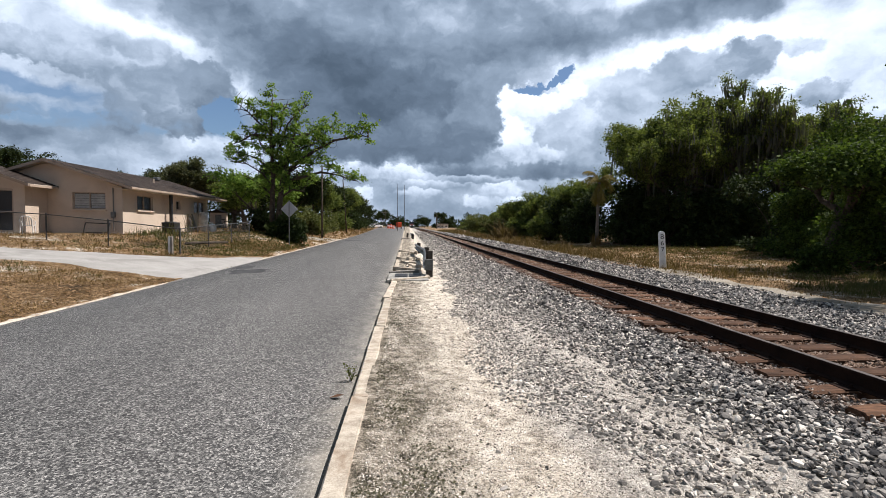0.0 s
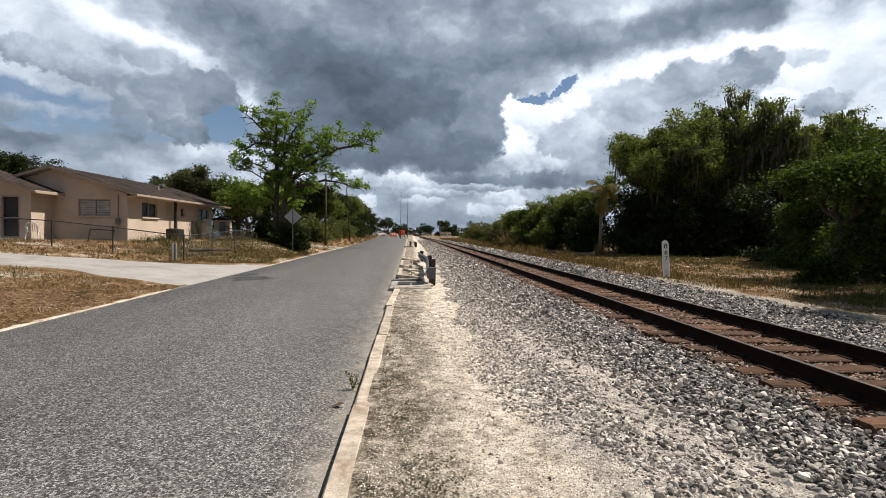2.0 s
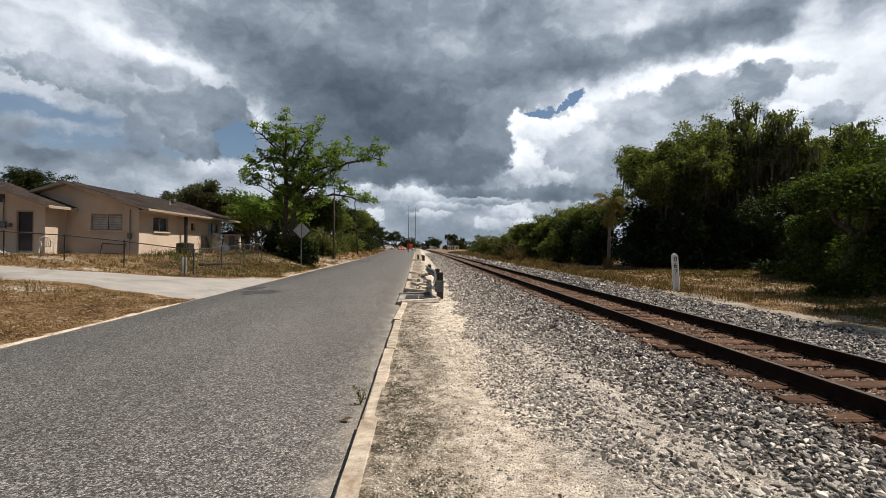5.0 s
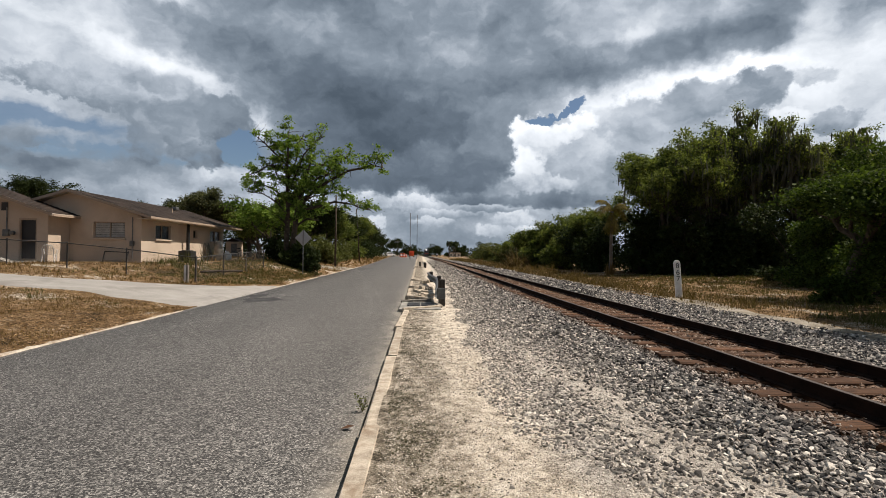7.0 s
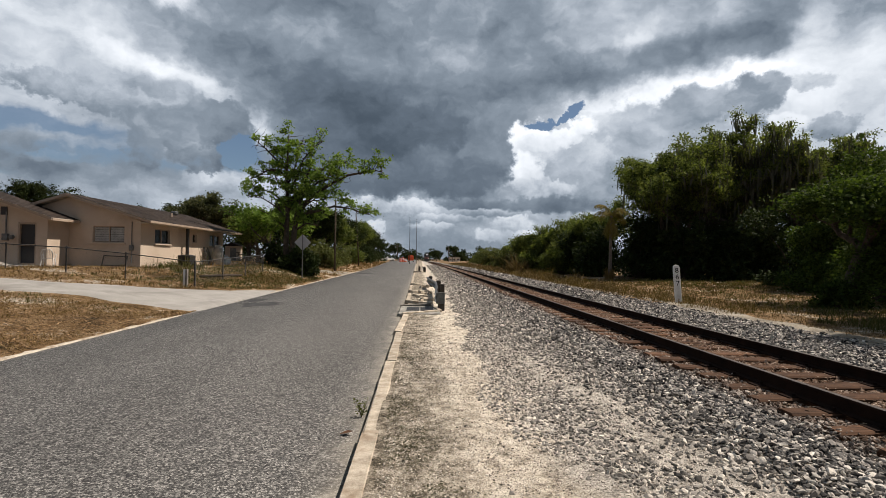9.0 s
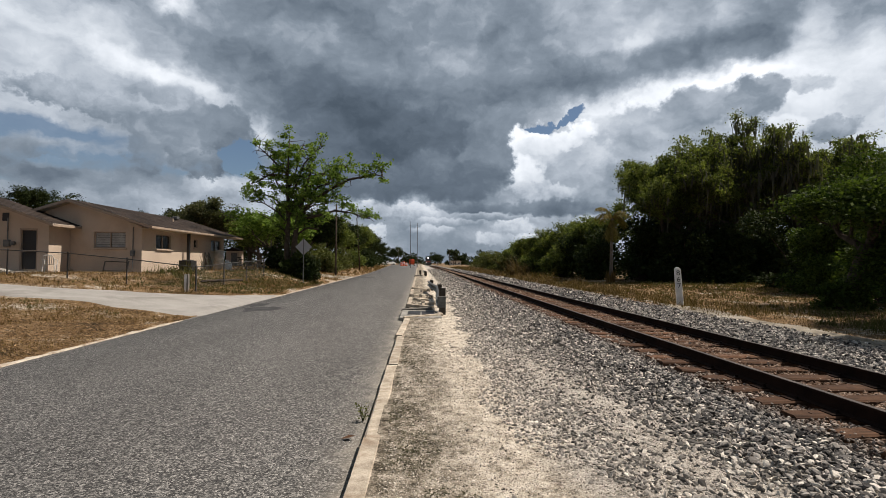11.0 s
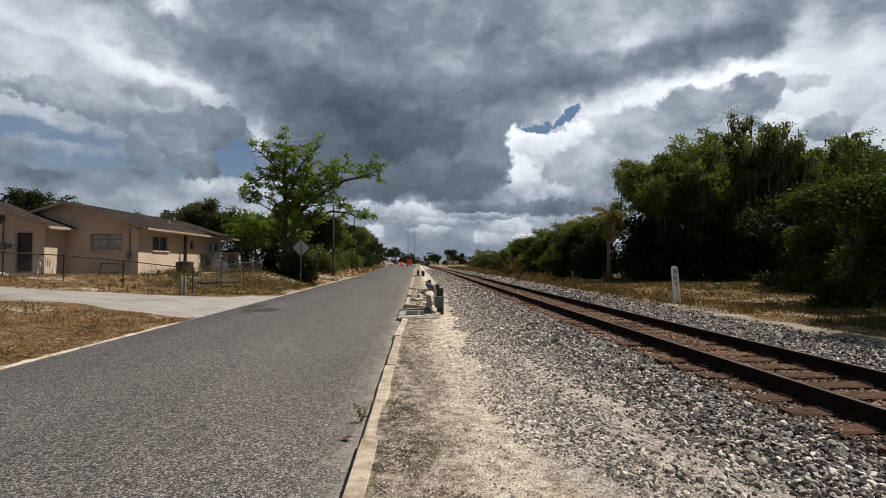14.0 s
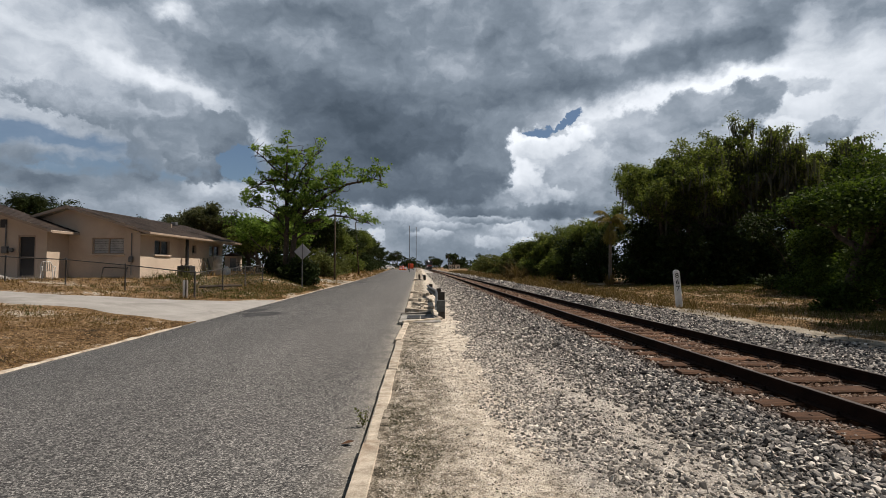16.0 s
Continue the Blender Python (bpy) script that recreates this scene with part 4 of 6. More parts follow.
def strands(tips, count, length, width, seed, mat, name="moss"):
    """Hanging threads: thin, slightly twisted ribbons."""
    r = np.random.RandomState(seed)
    c = np.array([tuple(t[0]) for t in tips])[r.randint(0, len(tips), count)] + r.randn(count, 3) * 0.25
    L = length * r.lognormal(0, 0.5, count)
    a = r.uniform(0, np.pi, count)
    side = np.stack([np.cos(a), np.sin(a), 0 * a], -1) * (width * r.uniform(.5, 1.4, count))[:, None]
    sway = r.randn(count, 3) * 0.06 * np.array([1, 1, 0])
    z = np.array([0, 0, 1.0])
    V = np.stack([c - side * .4, c + side * .4, c + sway + side - z * (L * .45)[:, None], c + sway - side - z * (L * .45)[:, None],
                  c + sway * 2 + side * .25 - z * L[:, None], c + sway * 2 - side * .25 - z * L[:, None]], 1)
    k = np.arange(count)[:, None] * 6
    Q = np.stack([k + np.array([0, 1, 2, 3]), k + np.array([3, 2, 4, 5])], 1).reshape(-1, 4)
    me = fast_mesh(name, V.reshape(-1, 3), Q)
    me.materials.append(mat)
    return me


def tree(name, at, height, spread, radius, seed, label, leaf, per_tip=14, cloud=0.4, size=0.16, moss=0, category="tree", group="", **kw):
    z = at[2] if len(at) > 2 else float(ground_z(at[0], at[1])) - 0.05
    ob = thing(name, (at[0], at[1], z), label, category, group)
    s, tips = grow((0, 0, 0), height, spread, radius, seed, **kw)
    part("trunk", s, BARK, ob, smooth=True)
    pick = random.Random(seed + 5)
    sprays = [t for t in tips if pick.random() < 0.62]
    part("crown", leaves(sprays, int(per_tip * 1.55), cloud * 0.85, size, seed + 1, mat=leaf), leaf, ob)
    if moss:
        tagged(part("moss", strands([t for t in tips if t[1] > 1], moss, 0.7, 0.07, seed + 2, MOSS), MOSS, ob, "grey hanging moss"), kind="stuff")
    return ob


def leaf_quads(c, d, size, r):
    """Leaves as small quads at places c, pointing along d."""
    n = len(c)
    d = d / np.linalg.norm(d, axis=1, keepdims=True)
    e = np.cross(d, r.randn(n, 3) * np.array([0.5, 0.5, 1.0]))
    e /= np.linalg.norm(e, axis=1, keepdims=True)
    L = (size * r.lognormal(0, 0.35, n))[:, None]
    W = L * 0.34
    return np.stack([c, c + d * L * 0.5 + e * W, c + d * L, c + d * L * 0.5 - e * W], 1)


def bush(name, at, size, seed, leaf, label, n=2500, leaf_size=0.14, category="bush", group=""):
    """Stems that fan out into uneven heaps of leaves, with shoots that stand out of them."""
    r = np.random.RandomState(seed)
    z = float(ground_z(at[0], at[1])) - 0.05
    ob = thing(name, (at[0], at[1], z), label, category, group)
    k = 20
    ang, reach = r.uniform(0, 6.283, k), np.sqrt(r.rand(k)) * 0.36
    rad = min(size) * r.uniform(0.13, 0.27, k)
    high = r.uniform(0.25, 0.80, k) * (1.0 - 1.6 * reach ** 2)
    high[:6], reach[:6] = r.uniform(0.06, 0.22, 6), r.uniform(0.25, 0.40, 6)
    high[6], reach[6] = 0.84, 0.06
    mids = np.stack([np.cos(ang) * size[0] * reach, np.sin(ang) * size[1] * reach, size[2] * high], -1)
    s = Shape()
    for m in mids:
        s.tube([(m[0] * .08, m[1] * .08, 0), (m[0] * .45, m[1] * .45, m[2] * .55), tuple(m)], [0.05, 0.035, 0.012], 4, caps=False)
    which = r.choice(k, n, p=rad ** 2 / (rad ** 2).sum())
    d = r.randn(n, 3) + np.array([0, 0, 0.25])
    d /= np.linalg.norm(d, axis=1, keepdims=True)
    c = mids[which] + d * (rad[which] * (0.45 + 0.62 * r.rand(n) ** 0.6))[:, None] * np.array([1.15, 1.15, 0.8])
    way_out = d + r.randn(n, 3) * 0.7 - np.array([0, 0, 0.25])
    # shoots
    m, per = max(12, n // 110), 12
    sw = r.choice(k, m)
    sd = r.randn(m, 3) + np.array([0, 0, 0.7])
    sd /= np.linalg.norm(sd, axis=1, keepdims=True)
    start = mids[sw] + sd * (rad[sw] * 0.9)[:, None] * np.array([1.15, 1.15, 0.8])
    run = (rad[sw] * r.uniform(0.25, 0.75, m))[:, None, None] * np.linspace(0, 1, per)[None, :, None]
    sc = (start[:, None] + sd[:, None] * run + r.randn(m, per, 3) * leaf_size * 0.45).reshape(-1, 3)
    c = np.concatenate([c, sc])
    way_out = np.concatenate([way_out, np.repeat(sd, per, 0) + r.randn(m * per, 3) * 0.8])
    ok = c[:, 2] > 0.03
    V = leaf_quads(c[ok], way_out[ok], leaf_size, r)
    me = fast_mesh("foliage", V.reshape(-1, 3), np.arange(len(V) * 4).reshape(-1, 4))
    me.materials.append(leaf)
    tagged(part("brushwood", s, BARK, ob), kind="stuff")
    part("foliage", me, leaf, ob)
    return ob


# the half-bare tree behind the sign: limbs as lines of (x, z) in metres from its foot
def gnarled_tree(at):
    ob = thing("street_tree", (*at, float(ground_z(*at)) - 0.1), "gnarled half-bare tree with fresh green leaves and a long crooked limb", "tree")
    r = random.Random(12)
    limbs = [
        ([(0.0, 0), (0.0, 1.8), (0.05, 3.6), (0.0, 5.0), (-0.05, 6.6), (0.0, 8.6), (0.05, 9.9)], 0.22, 0.02, "trunk"),
        ([(0.35, 0), (0.5, 2.0), (0.7, 3.8), (0.95, 5.0), (1.25, 5.8), (1.3, 6.9)], 0.22, 0.08, "trunk"),
        ([(0.05, 4.2), (0.4, 5.2), (1.3, 6.1), (2.1, 7.0), (2.5, 7.5), (3.5, 8.0), (4.0, 7.9)], 0.17, 0.03, "limb"),
        ([(1.1, 4.6), (2.0, 5.4), (3.1, 6.1), (4.3, 6.7), (5.4, 6.9), (6.3, 7.05), (6.8, 6.85)], 0.15, 0.02, "limb"),
        ([(1.0, 3.9), (2.2, 4.2), (3.4, 4.5), (4.6, 4.35), (5.4, 4.0), (6.0, 3.9)], 0.11, 0.02, "limb"),
        ([(0.0, 6.4), (-0.6, 7.1), (-1.5, 7.1), (-2.3, 6.7), (-3.3, 6.3)], 0.11, 0.02, "limb"),
        ([(0.0, 7.0), (-0.9, 7.9), (-1.7, 8.7), (-2.5, 9.3)], 0.09, 0.012, "limb"),
        ([(1.3, 6.3), (1.6, 7.6), (1.5, 8.9)], 0.08, 0.02, "limb"),
        ([(0.0, 4.6), (-1.0, 5.4), (-2.0, 5.8)], 0.09, 0.02, "limb"),
        ([(0.0, 2.9), (-1.0, 3.8), (-2.1, 4.3)], 0.09, 0.02, "limb"),
        ([(0.6, 2.8), (1.4, 3.3), (2.2, 3.2)], 0.08, 0.02, "limb"),
        ([(0.0, 5.2), (0.7, 6.6), (1.2, 7.8), (2.0, 8.7), (2.6, 9.0)], 0.08, 0.015, "limb"),
        ([(0.0, 6.0), (0.5, 7.4), (0.7, 8.8), (0.9, 9.3)], 0.07, 0.015, "limb"),
        ([(0.0, 5.6), (-0.8, 6.4), (-1.3, 7.6), (-1.2, 8.6)], 0.07, 0.015, "limb"),
        ([(1.2, 5.4), (2.2, 6.3), (2.9, 6.4), (3.6, 7.0)], 0.07, 0.015, "limb"),
        ([(0.3, 3.2), (-0.6, 4.4), (-1.6, 5.0), (-2.6, 5.1)], 0.07, 0.015, "limb"),
        ([(0.8, 4.2), (1.8, 4.9), (2.6, 5.0), (3.4, 5.4)], 0.07, 0.015, "limb"),
    ]
    tips = []
    for line, r0, r1, kind in limbs:
        s, n = Shape(), len(line)
        depth = r.uniform(-0.25, 0.25)
        pts = [Vector((x, depth * i + r.gauss(0, .08) * (i > 0), z)) for i, (x, z) in enumerate(line)]
        s.tube(pts, [r0 + (r1 - r0) * i / (n - 1) for i in range(n)], 8, caps=True)
        for i in range(1 if kind == "limb" else 3, n):
            for k in range(6):
                p = pts[i - 1].lerp(pts[i], r.random())
                d = Vector((r.gauss(0, 1), r.gauss(0, 1.1), r.gauss(0.45, .7))).normalized()
                q, length = p.copy(), r.uniform(0.55, 1.35)
                way_ = [p.copy()]
                for j in range(4):
                    d = (d + Vector((r.gauss(0, .4), r.gauss(0, .4), r.gauss(.06, .35)))).normalized()
                    q = q + d * length / 4
                    way_.append(q.copy())
                s.tube(way_, [.035, .027, .02, .013, .006], 4, caps=False)
                if r.random() < 0.60:
                    tips += [(way_[2], 3), (way_[3], 3), (way_[4], 3), (way_[4] + d * .15, 3)]
        part(kind, s, BARK, ob, smooth=True)
    part("crown", leaves(tips, 27, 0.15, 0.14, 14, mat=LEAF), LEAF, ob)


gnarled_tree((-9.56, 34.5))
bush("undergrowth", (-8.6, 33.8), (2.4, 2.2, 1.5), 5, LEAF_DARK, "dark green shrub round the foot of the tree", 5200, 0.17)
bush("undergrowth", (-8.3, 34.9), (1.8, 1.8, 1.6), 7, LEAF_DARK, "dark green shrub beside the gnarled tree", 6000, 0.13)
tree("garden_tree", (-11.4, 36.9), 5.8, 0.75, 0.13, 206, "leafy young tree beside the gnarled one", LEAF, per_tip=12, cloud=0.3, size=0.17, group="trees behind the house", fork=0.3, up=0.35)
tree("garden_tree", (-12.7, 41.0), 6.0, 0.75, 0.13, 208, "leafy young tree beside the gnarled one", LEAF, per_tip=10, cloud=0.32, size=0.18, group="trees behind the house", fork=0.3, up=0.3)
bush("undergrowth", (-10.2, 36.5), (3.6, 3.0, 2.6), 9, LEAF_DARK, "shrub behind the gnarled tree, shade put into its leaves", 5000, 0.17)

# oaks beyond the track
OAKS = [((21.3, 40.5), 12.0, 0.66, 0.4, 31, LEAF_MID), ((24.0, 41), 14.6, 0.72, 0.5, 32, LEAF_MID), ((28.4, 40), 13.4, 0.72, 0.55, 33, LEAF_MID),
        ((33.0, 40), 13.6, 0.75, 0.55, 34, LEAF_MID), ((37.6, 38), 13.4, 0.85, 0.5, 37, LEAF_MID), ((27.0, 46), 14.6, 0.9, 0.5, 35, LEAF_MID), ((42.5, 36), 12.6, 0.95, 0.5, 36, LEAF_VINE),
        ((22.2, 39.6), 12.0, 0.75, 0.4, 38, LEAF_MID), ((30.8, 42.0), 14.2, 0.8, 0.5, 39, LEAF_MID), ((35.6, 42.0), 14.4, 0.85, 0.5, 44, LEAF_MID)]
for i, (at, h, sp, rad, seed, leaf) in enumerate(OAKS):
    tree("oak_tree", at, h, sp, rad, seed, "tall dark oak hung with grey moss at the lawn's edge", leaf, per_tip=84, cloud=0.36, size=0.145, moss=(400, 900, 3600, 5200, 4200, 300, 600, 400, 2600, 2600)[i],
         group="oaks beyond the track", fork=0.24, kids=(3, 4))
# thickets whose deep shade comes partly from the near-black leaf colour
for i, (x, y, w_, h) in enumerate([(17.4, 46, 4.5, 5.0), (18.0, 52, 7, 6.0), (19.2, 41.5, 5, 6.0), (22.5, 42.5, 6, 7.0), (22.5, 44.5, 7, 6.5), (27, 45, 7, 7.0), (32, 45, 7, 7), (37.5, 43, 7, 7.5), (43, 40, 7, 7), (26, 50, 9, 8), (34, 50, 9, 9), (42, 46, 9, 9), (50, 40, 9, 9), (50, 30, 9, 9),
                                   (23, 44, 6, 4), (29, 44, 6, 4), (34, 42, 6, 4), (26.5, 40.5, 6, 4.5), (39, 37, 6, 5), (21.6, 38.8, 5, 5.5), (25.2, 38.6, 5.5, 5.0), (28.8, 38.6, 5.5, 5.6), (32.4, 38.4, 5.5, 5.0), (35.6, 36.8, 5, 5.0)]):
    bush("thicket", (x, y), (w_, 4.5, h), 60 + i, LEAF_DARK, "thicket under the oaks, shade put into its dark leaves", 9000, 0.19, "thicket", "thickets under the oaks")

# vine-covered tree at the lawn's near end
vine = tree("vine_tree", (14.6, 16.0), 4.5, 0.6, 0.26, 41, "leaning tree smothered in dark vines", LEAF_VINE, per_tip=60, cloud=0.36, size=0.10, lean=(0.42, 0.05), fork=0.55, up=0.2)
climb = [(Vector((0.50 * k / 40 * 3.4 + 0.14 * math.sin(k), 0.14 * math.cos(k * 2.1) - 0.1, 0.05 + 3.4 * k / 40)), 3) for k in range(42)]
part("vine", leaves(climb, 170, 0.25, 0.09, 43, mat=LEAF_VINE, name="vine"), LEAF_VINE, vine, "dark vine leaves wrapped round the trunk")
bush("undergrowth", (14.5, 16.0), (1.5, 1.5, 1.0), 71, LEAF_VINE, "dark brush round the foot of the vine-covered tree", 9000, 0.08)
bush("undergrowth", (18.6, 18.4), (3.2, 3.2, 3.4), 74, LEAF_VINE, "dark brush beside the vine-covered tree", 12000, 0.10)
bush("undergrowth", (18.4, 16.6), (3.8, 4.0, 6.4), 75, LEAF_VINE, "dark vines heaped over brush, reaching out of view", 18000, 0.11)
# this heap stands out of view, added to shade the lawn's near end
bush("undergrowth", (16.6, 11.0), (5.0, 5.0, 7.6), 78, LEAF_VINE, "dark vines heaped over brush, reaching out of view", 14000, 0.13)
bush("undergrowth", (20.8, 23.4), (3.8, 3.6, 5.6), 72, LEAF_VINE, "green vines heaped over brush", 17000, 0.11)
bush("undergrowth", (24.0, 24.5), (6.4, 5.0, 8.4), 73, LEAF_VINE, "green vines heaped over brush", 22000, 0.12)
bush("undergrowth", (23.0, 28.0), (7.0, 4.0, 6.6), 76, LEAF_DARK, "dark-leaved brush behind the vines", 14000, 0.15)
bush("undergrowth", (29.0, 27.0), (8.0, 4.0, 8.4), 77, LEAF_VINE, "dark-leaved brush behind the vines", 18000, 0.15)

# unseen tree, added so its crown shades the sand path and lawn
tree("oak_tree", (16.3, 9.8), 10.0, 0.6, 0.35, 46, "tall oak added out of view to shade the lawn's near end", LEAF_VINE, per_tip=60, cloud=0.42, size=0.17, group="oaks beyond the track", fork=0.3)

# smaller trees along the track
for i, (x, y, h, leaf) in enumerate([(19.0, 52, 9.8, LEAF_MID), (17.6, 56, 9.0, LEAF_MID), (15.8, 61, 7.6, LEAF_MID), (15.2, 68, 6.0, LEAF_MID), (19.5, 62, 7.6, LEAF_DARK), (16.5, 78, 5.4, LEAF_MID)]):
    tree("roadside_tree", (x, y), h, 0.9, 0.2, 80 + i, "low dark green tree beside the railway", leaf, per_tip=60, cloud=0.40, size=0.17, group="trees along the railway", fork=0.15)
for i, (x, y, w_, h, leaf) in enumerate([(15.6, 53, 4, 3.6, LEAF_MID), (14.6, 60, 5, 3.6, LEAF_MID), (14.6, 70, 5, 3.2, LEAF_GREY), (15.0, 80, 5, 3.6, LEAF_OLIVE), (15.5, 92, 6, 3.4, LEAF_OLIVE), (16, 104, 6, 4.2, LEAF_OLIVE),
                                          (16.5, 118, 7, 4.4, LEAF_OLIVE), (17.5, 134, 8, 4.6, LEAF_OLIVE), (20, 155, 9, 5.0, LEAF_MID), (19, 92, 8, 5.0, LEAF_MID), (22, 180, 11, 6.5, LEAF_DARK)]):
    bush("trackside_bush", (x, y), (w_, 5, h), 90 + i, leaf, "olive green bushes beside the railway", 9000, 0.17, group="bushes along the railway")

# trees along the road
for i, (x, y, h, leaf) in enumerate([(-14.5, 58, 8.5, LEAF_DARK), (-12.5, 66, 8.4, LEAF_MID), (-14, 76, 9.0, LEAF_DARK), (-12.5, 88, 8.6, LEAF_MID), (-14, 100, 9.2, LEAF_MID), (-15, 118, 10, LEAF_DARK), (-16, 140, 10, LEAF_DARK), (-17, 165, 11, LEAF_DARK),
                                     (-19, 195, 12, LEAF_DARK), (-13, 240, 10, LEAF_DARK), (9.5, 300, 8, LEAF_DARK)]):
    tree("street_tree", (x, y), h, 0.85, 0.24, 120 + i, "dark green tree along the road", leaf, per_tip=52, cloud=0.5, size=0.21, group="trees along the road", fork=0.2)
for i, (x, y, w_, h, leaf) in enumerate([(-12.0, 56, 5.5, 3.2, LEAF_OLIVE), (-11.5, 64, 4.5, 3.2, LEAF_OLIVE), (-12, 80, 6, 3.5, LEAF_MID), (-12, 95, 6, 4, LEAF_DARK), (-13, 112, 7, 4, LEAF_DARK), (-14, 135, 8, 5, LEAF_DARK)]):
    bush("roadside_bush", (x, y), (w_, 5, h), 140 + i, leaf, "rounded olive bushes on the verge", 7000, 0.19, group="bushes along the road")
# trees behind the house
for i, (x, y, h, leaf) in enumerate([(-23.0, 52, 8.0, LEAF_GREY), (-26, 57, 8.0, LEAF_GREY), (-20.5, 58, 6.6, LEAF_GREY), (-49, 60, 12.6, LEAF_DARK), (-36, 70, 8.6, LEAF_DARK), (-43, 76, 9.0, LEAF_DARK), (-16.0, 48, 5.4, LEAF_MID)]):
    tree("garden_tree", (x, y), h, 0.8, 0.28, 160 + i, "leafy tree behind the house", leaf, per_tip=55, cloud=0.36, size=0.17, group="trees behind the house", fork=0.25)
for i in range(9):
    bush("hedge_bush", (-60 + i * 5.2, 66 + (i % 3) * 2), (8, 5, 6.6 + (i * 7 % 3) * 0.6), 180 + i, LEAF_DARK, "dark hedge behind the houses", 5000, 0.26, group="hedge behind the houses")


# yellowed palm
def palm(at, height, seed):
    ob = thing("palm_tree", (at[0], at[1], float(ground_z(*at)) - 0.05), "slender palm with drooping yellowed fronds", "palm tree")
    r = random.Random(seed)
    part("trunk", Shape().tube([(0, 0, 0), (0.03, 0, height * .3), (0.06, 0, height * .65), (0.12, 0, height)], [0.17, 0.13, 0.12, 0.11], 10), PALM_BARK, ob, smooth=True)

    def frond(start, az, rise, length, droop):
        pts, p, d = [], Vector(start), Vector((math.cos(az) * math.cos(rise), math.sin(az) * math.cos(rise), math.sin(rise)))
        s = Shape()
        for i in range(9):
            pts.append(p.copy())
            p = p + d * length / 8
            d = (d + Vector((0, 0, -droop))).normalized()
        s.tube(pts, [0.025 - 0.0026 * i for i in range(9)], 4, caps=False)
        side = Vector((-math.sin(az), math.cos(az), 0))
        for i in range(1, 9):
            for q in (0, .33, .66):
                c = pts[i - 1].lerp(pts[i], q)
                for sg in (-1, 1):
                    L = 0.5 * math.sin(math.pi * (i + q) / 10.5) + 0.12
                    e = c + side * sg * L * 0.75 + (pts[i] - pts[i - 1]).normalized() * L * .4 - Vector((0, 0, L * r.uniform(.35, .8)))
                    o = (pts[i] - pts[i - 1]).normalized() * 0.028
                    s.add([c - o, c + o, e], [(0, 1, 2)])
        return s

    for k in range(26):
        rise = r.uniform(0.35, 1.35) if k % 5 < 3 else r.uniform(-1.45, -0.9)
        part("frond", frond((0.12, 0, height), r.uniform(0, 6.28), rise, r.uniform(1.3, 1.9), 0.30 if rise > 0 else 0.08), PALM_LEAF, ob)
    tuft = Shape()
    for k in range(160):
        a, q = r.uniform(0, 6.28), r.uniform(0.1, 0.35)
        b = Vector((math.cos(a) * q, math.sin(a) * q, 0.0))
        e = b * 1.5 + Vector((r.gauss(0, .1), r.gauss(0, .1), r.uniform(.5, 1.2)))
        o = Vector((-math.sin(a), math.cos(a), 0)) * 0.03
        tuft.add([b - o, b + o, e], [(0, 1, 2)])
    part("tuft", tuft, STRAW, ob, "dry grass round the foot")
    return ob


palm((15.2, 38), 5.2, 4)


# ---- grass ----
def grass(name, areas, seed, mat, label):
    """areas: x range, y range, blades, height, clumpiness, optional test of the place."""
    r = np.random.RandomState(seed)
    allv = []
    for (x0, x1), (y0, y1), n, h, clump, test in areas:
        k = max(1, n // clump)
        cx, cy = r.uniform(x0, x1, k), r.uniform(y0, y1, k)
        if test is not None:
            ok = test(cx, cy)
            cx, cy = cx[ok], cy[ok]
        x = np.repeat(cx, clump) + r.randn(len(cx) * clump) * 0.09
        y = np.repeat(cy, clump) + r.randn(len(cx) * clump) * 0.09
        z = ground_z(x, y) - 0.01
        H = h * np.repeat(r.lognormal(0, .4, len(cx)), clump) * r.uniform(.4, 1.2, len(x))
        a = r.uniform(0, 2 * np.pi, len(x))
        wd = np.maximum(0.006, 0.0006 * y) * r.uniform(.7, 1.3, len(x))
        s = np.stack([np.cos(a) * wd, np.sin(a) * wd, 0 * a], -1)
        lean = np.stack([r.randn(len(x)), r.randn(len(x)), 0 * x], -1) * (H * .45)[:, None]
        p = np.stack([x, y, z], -1)
        up = np.array([0, 0, 1.0])
        m = p + lean * .35 + up * (H * .6)[:, None]
        t = p + lean + up * (H)[:, None]
        allv.append(np.stack([p - s, p + s, m + s * .7, m - s * .7], 1))
        allv.append(np.stack([m - s * .7, m + s * .7, t + s * .1, t - s * .1], 1))
    V = np.concatenate(allv)
    me = fast_mesh(name, V.reshape(-1, 3), np.arange(len(V) * 4).reshape(-1, 4))
    me.materials.append(mat)
    return tagged(new(name, me), label, "grass", kind="stuff")


def off_drive(x, y):
    s = left_edge(y) - x
    far = np.interp(-x, [7, 8.2, 10.3, 14.2, 26], [23.8, 21.2, 18.5, 16.5, 16.9])
    return (s > 0.15) & ~((y > np.interp(-x, [6.4, 7.7, 9.8, 12], [13.6, 13.7, 14.15, 14.05])) & (y < far))


patchy = lambda x, y: off_drive(x, y) & (np.sin(x * 1.7 + 2) * np.sin(y * 1.1) + np.sin(x * .6 - y * .9) > -0.55)
grass("dry_grass", [((-16, -6.4), (3, 14.2), 48000, 0.05, 8, patchy), ((-26, -6.8), (16, 30), 16000, 0.10, 6, patchy), ((-30, -7), (30, 60), 9000, 0.13, 6, off_drive), ((-20, -8), (60, 130), 6000, 0.25, 6, None)],
      3, STRAW, "dry straw-coloured grass in patches")
LAWN = leafy("brown lawn blades", (0.075, 0.050, 0.020), (0.20, 0.140, 0.060), 0.2)
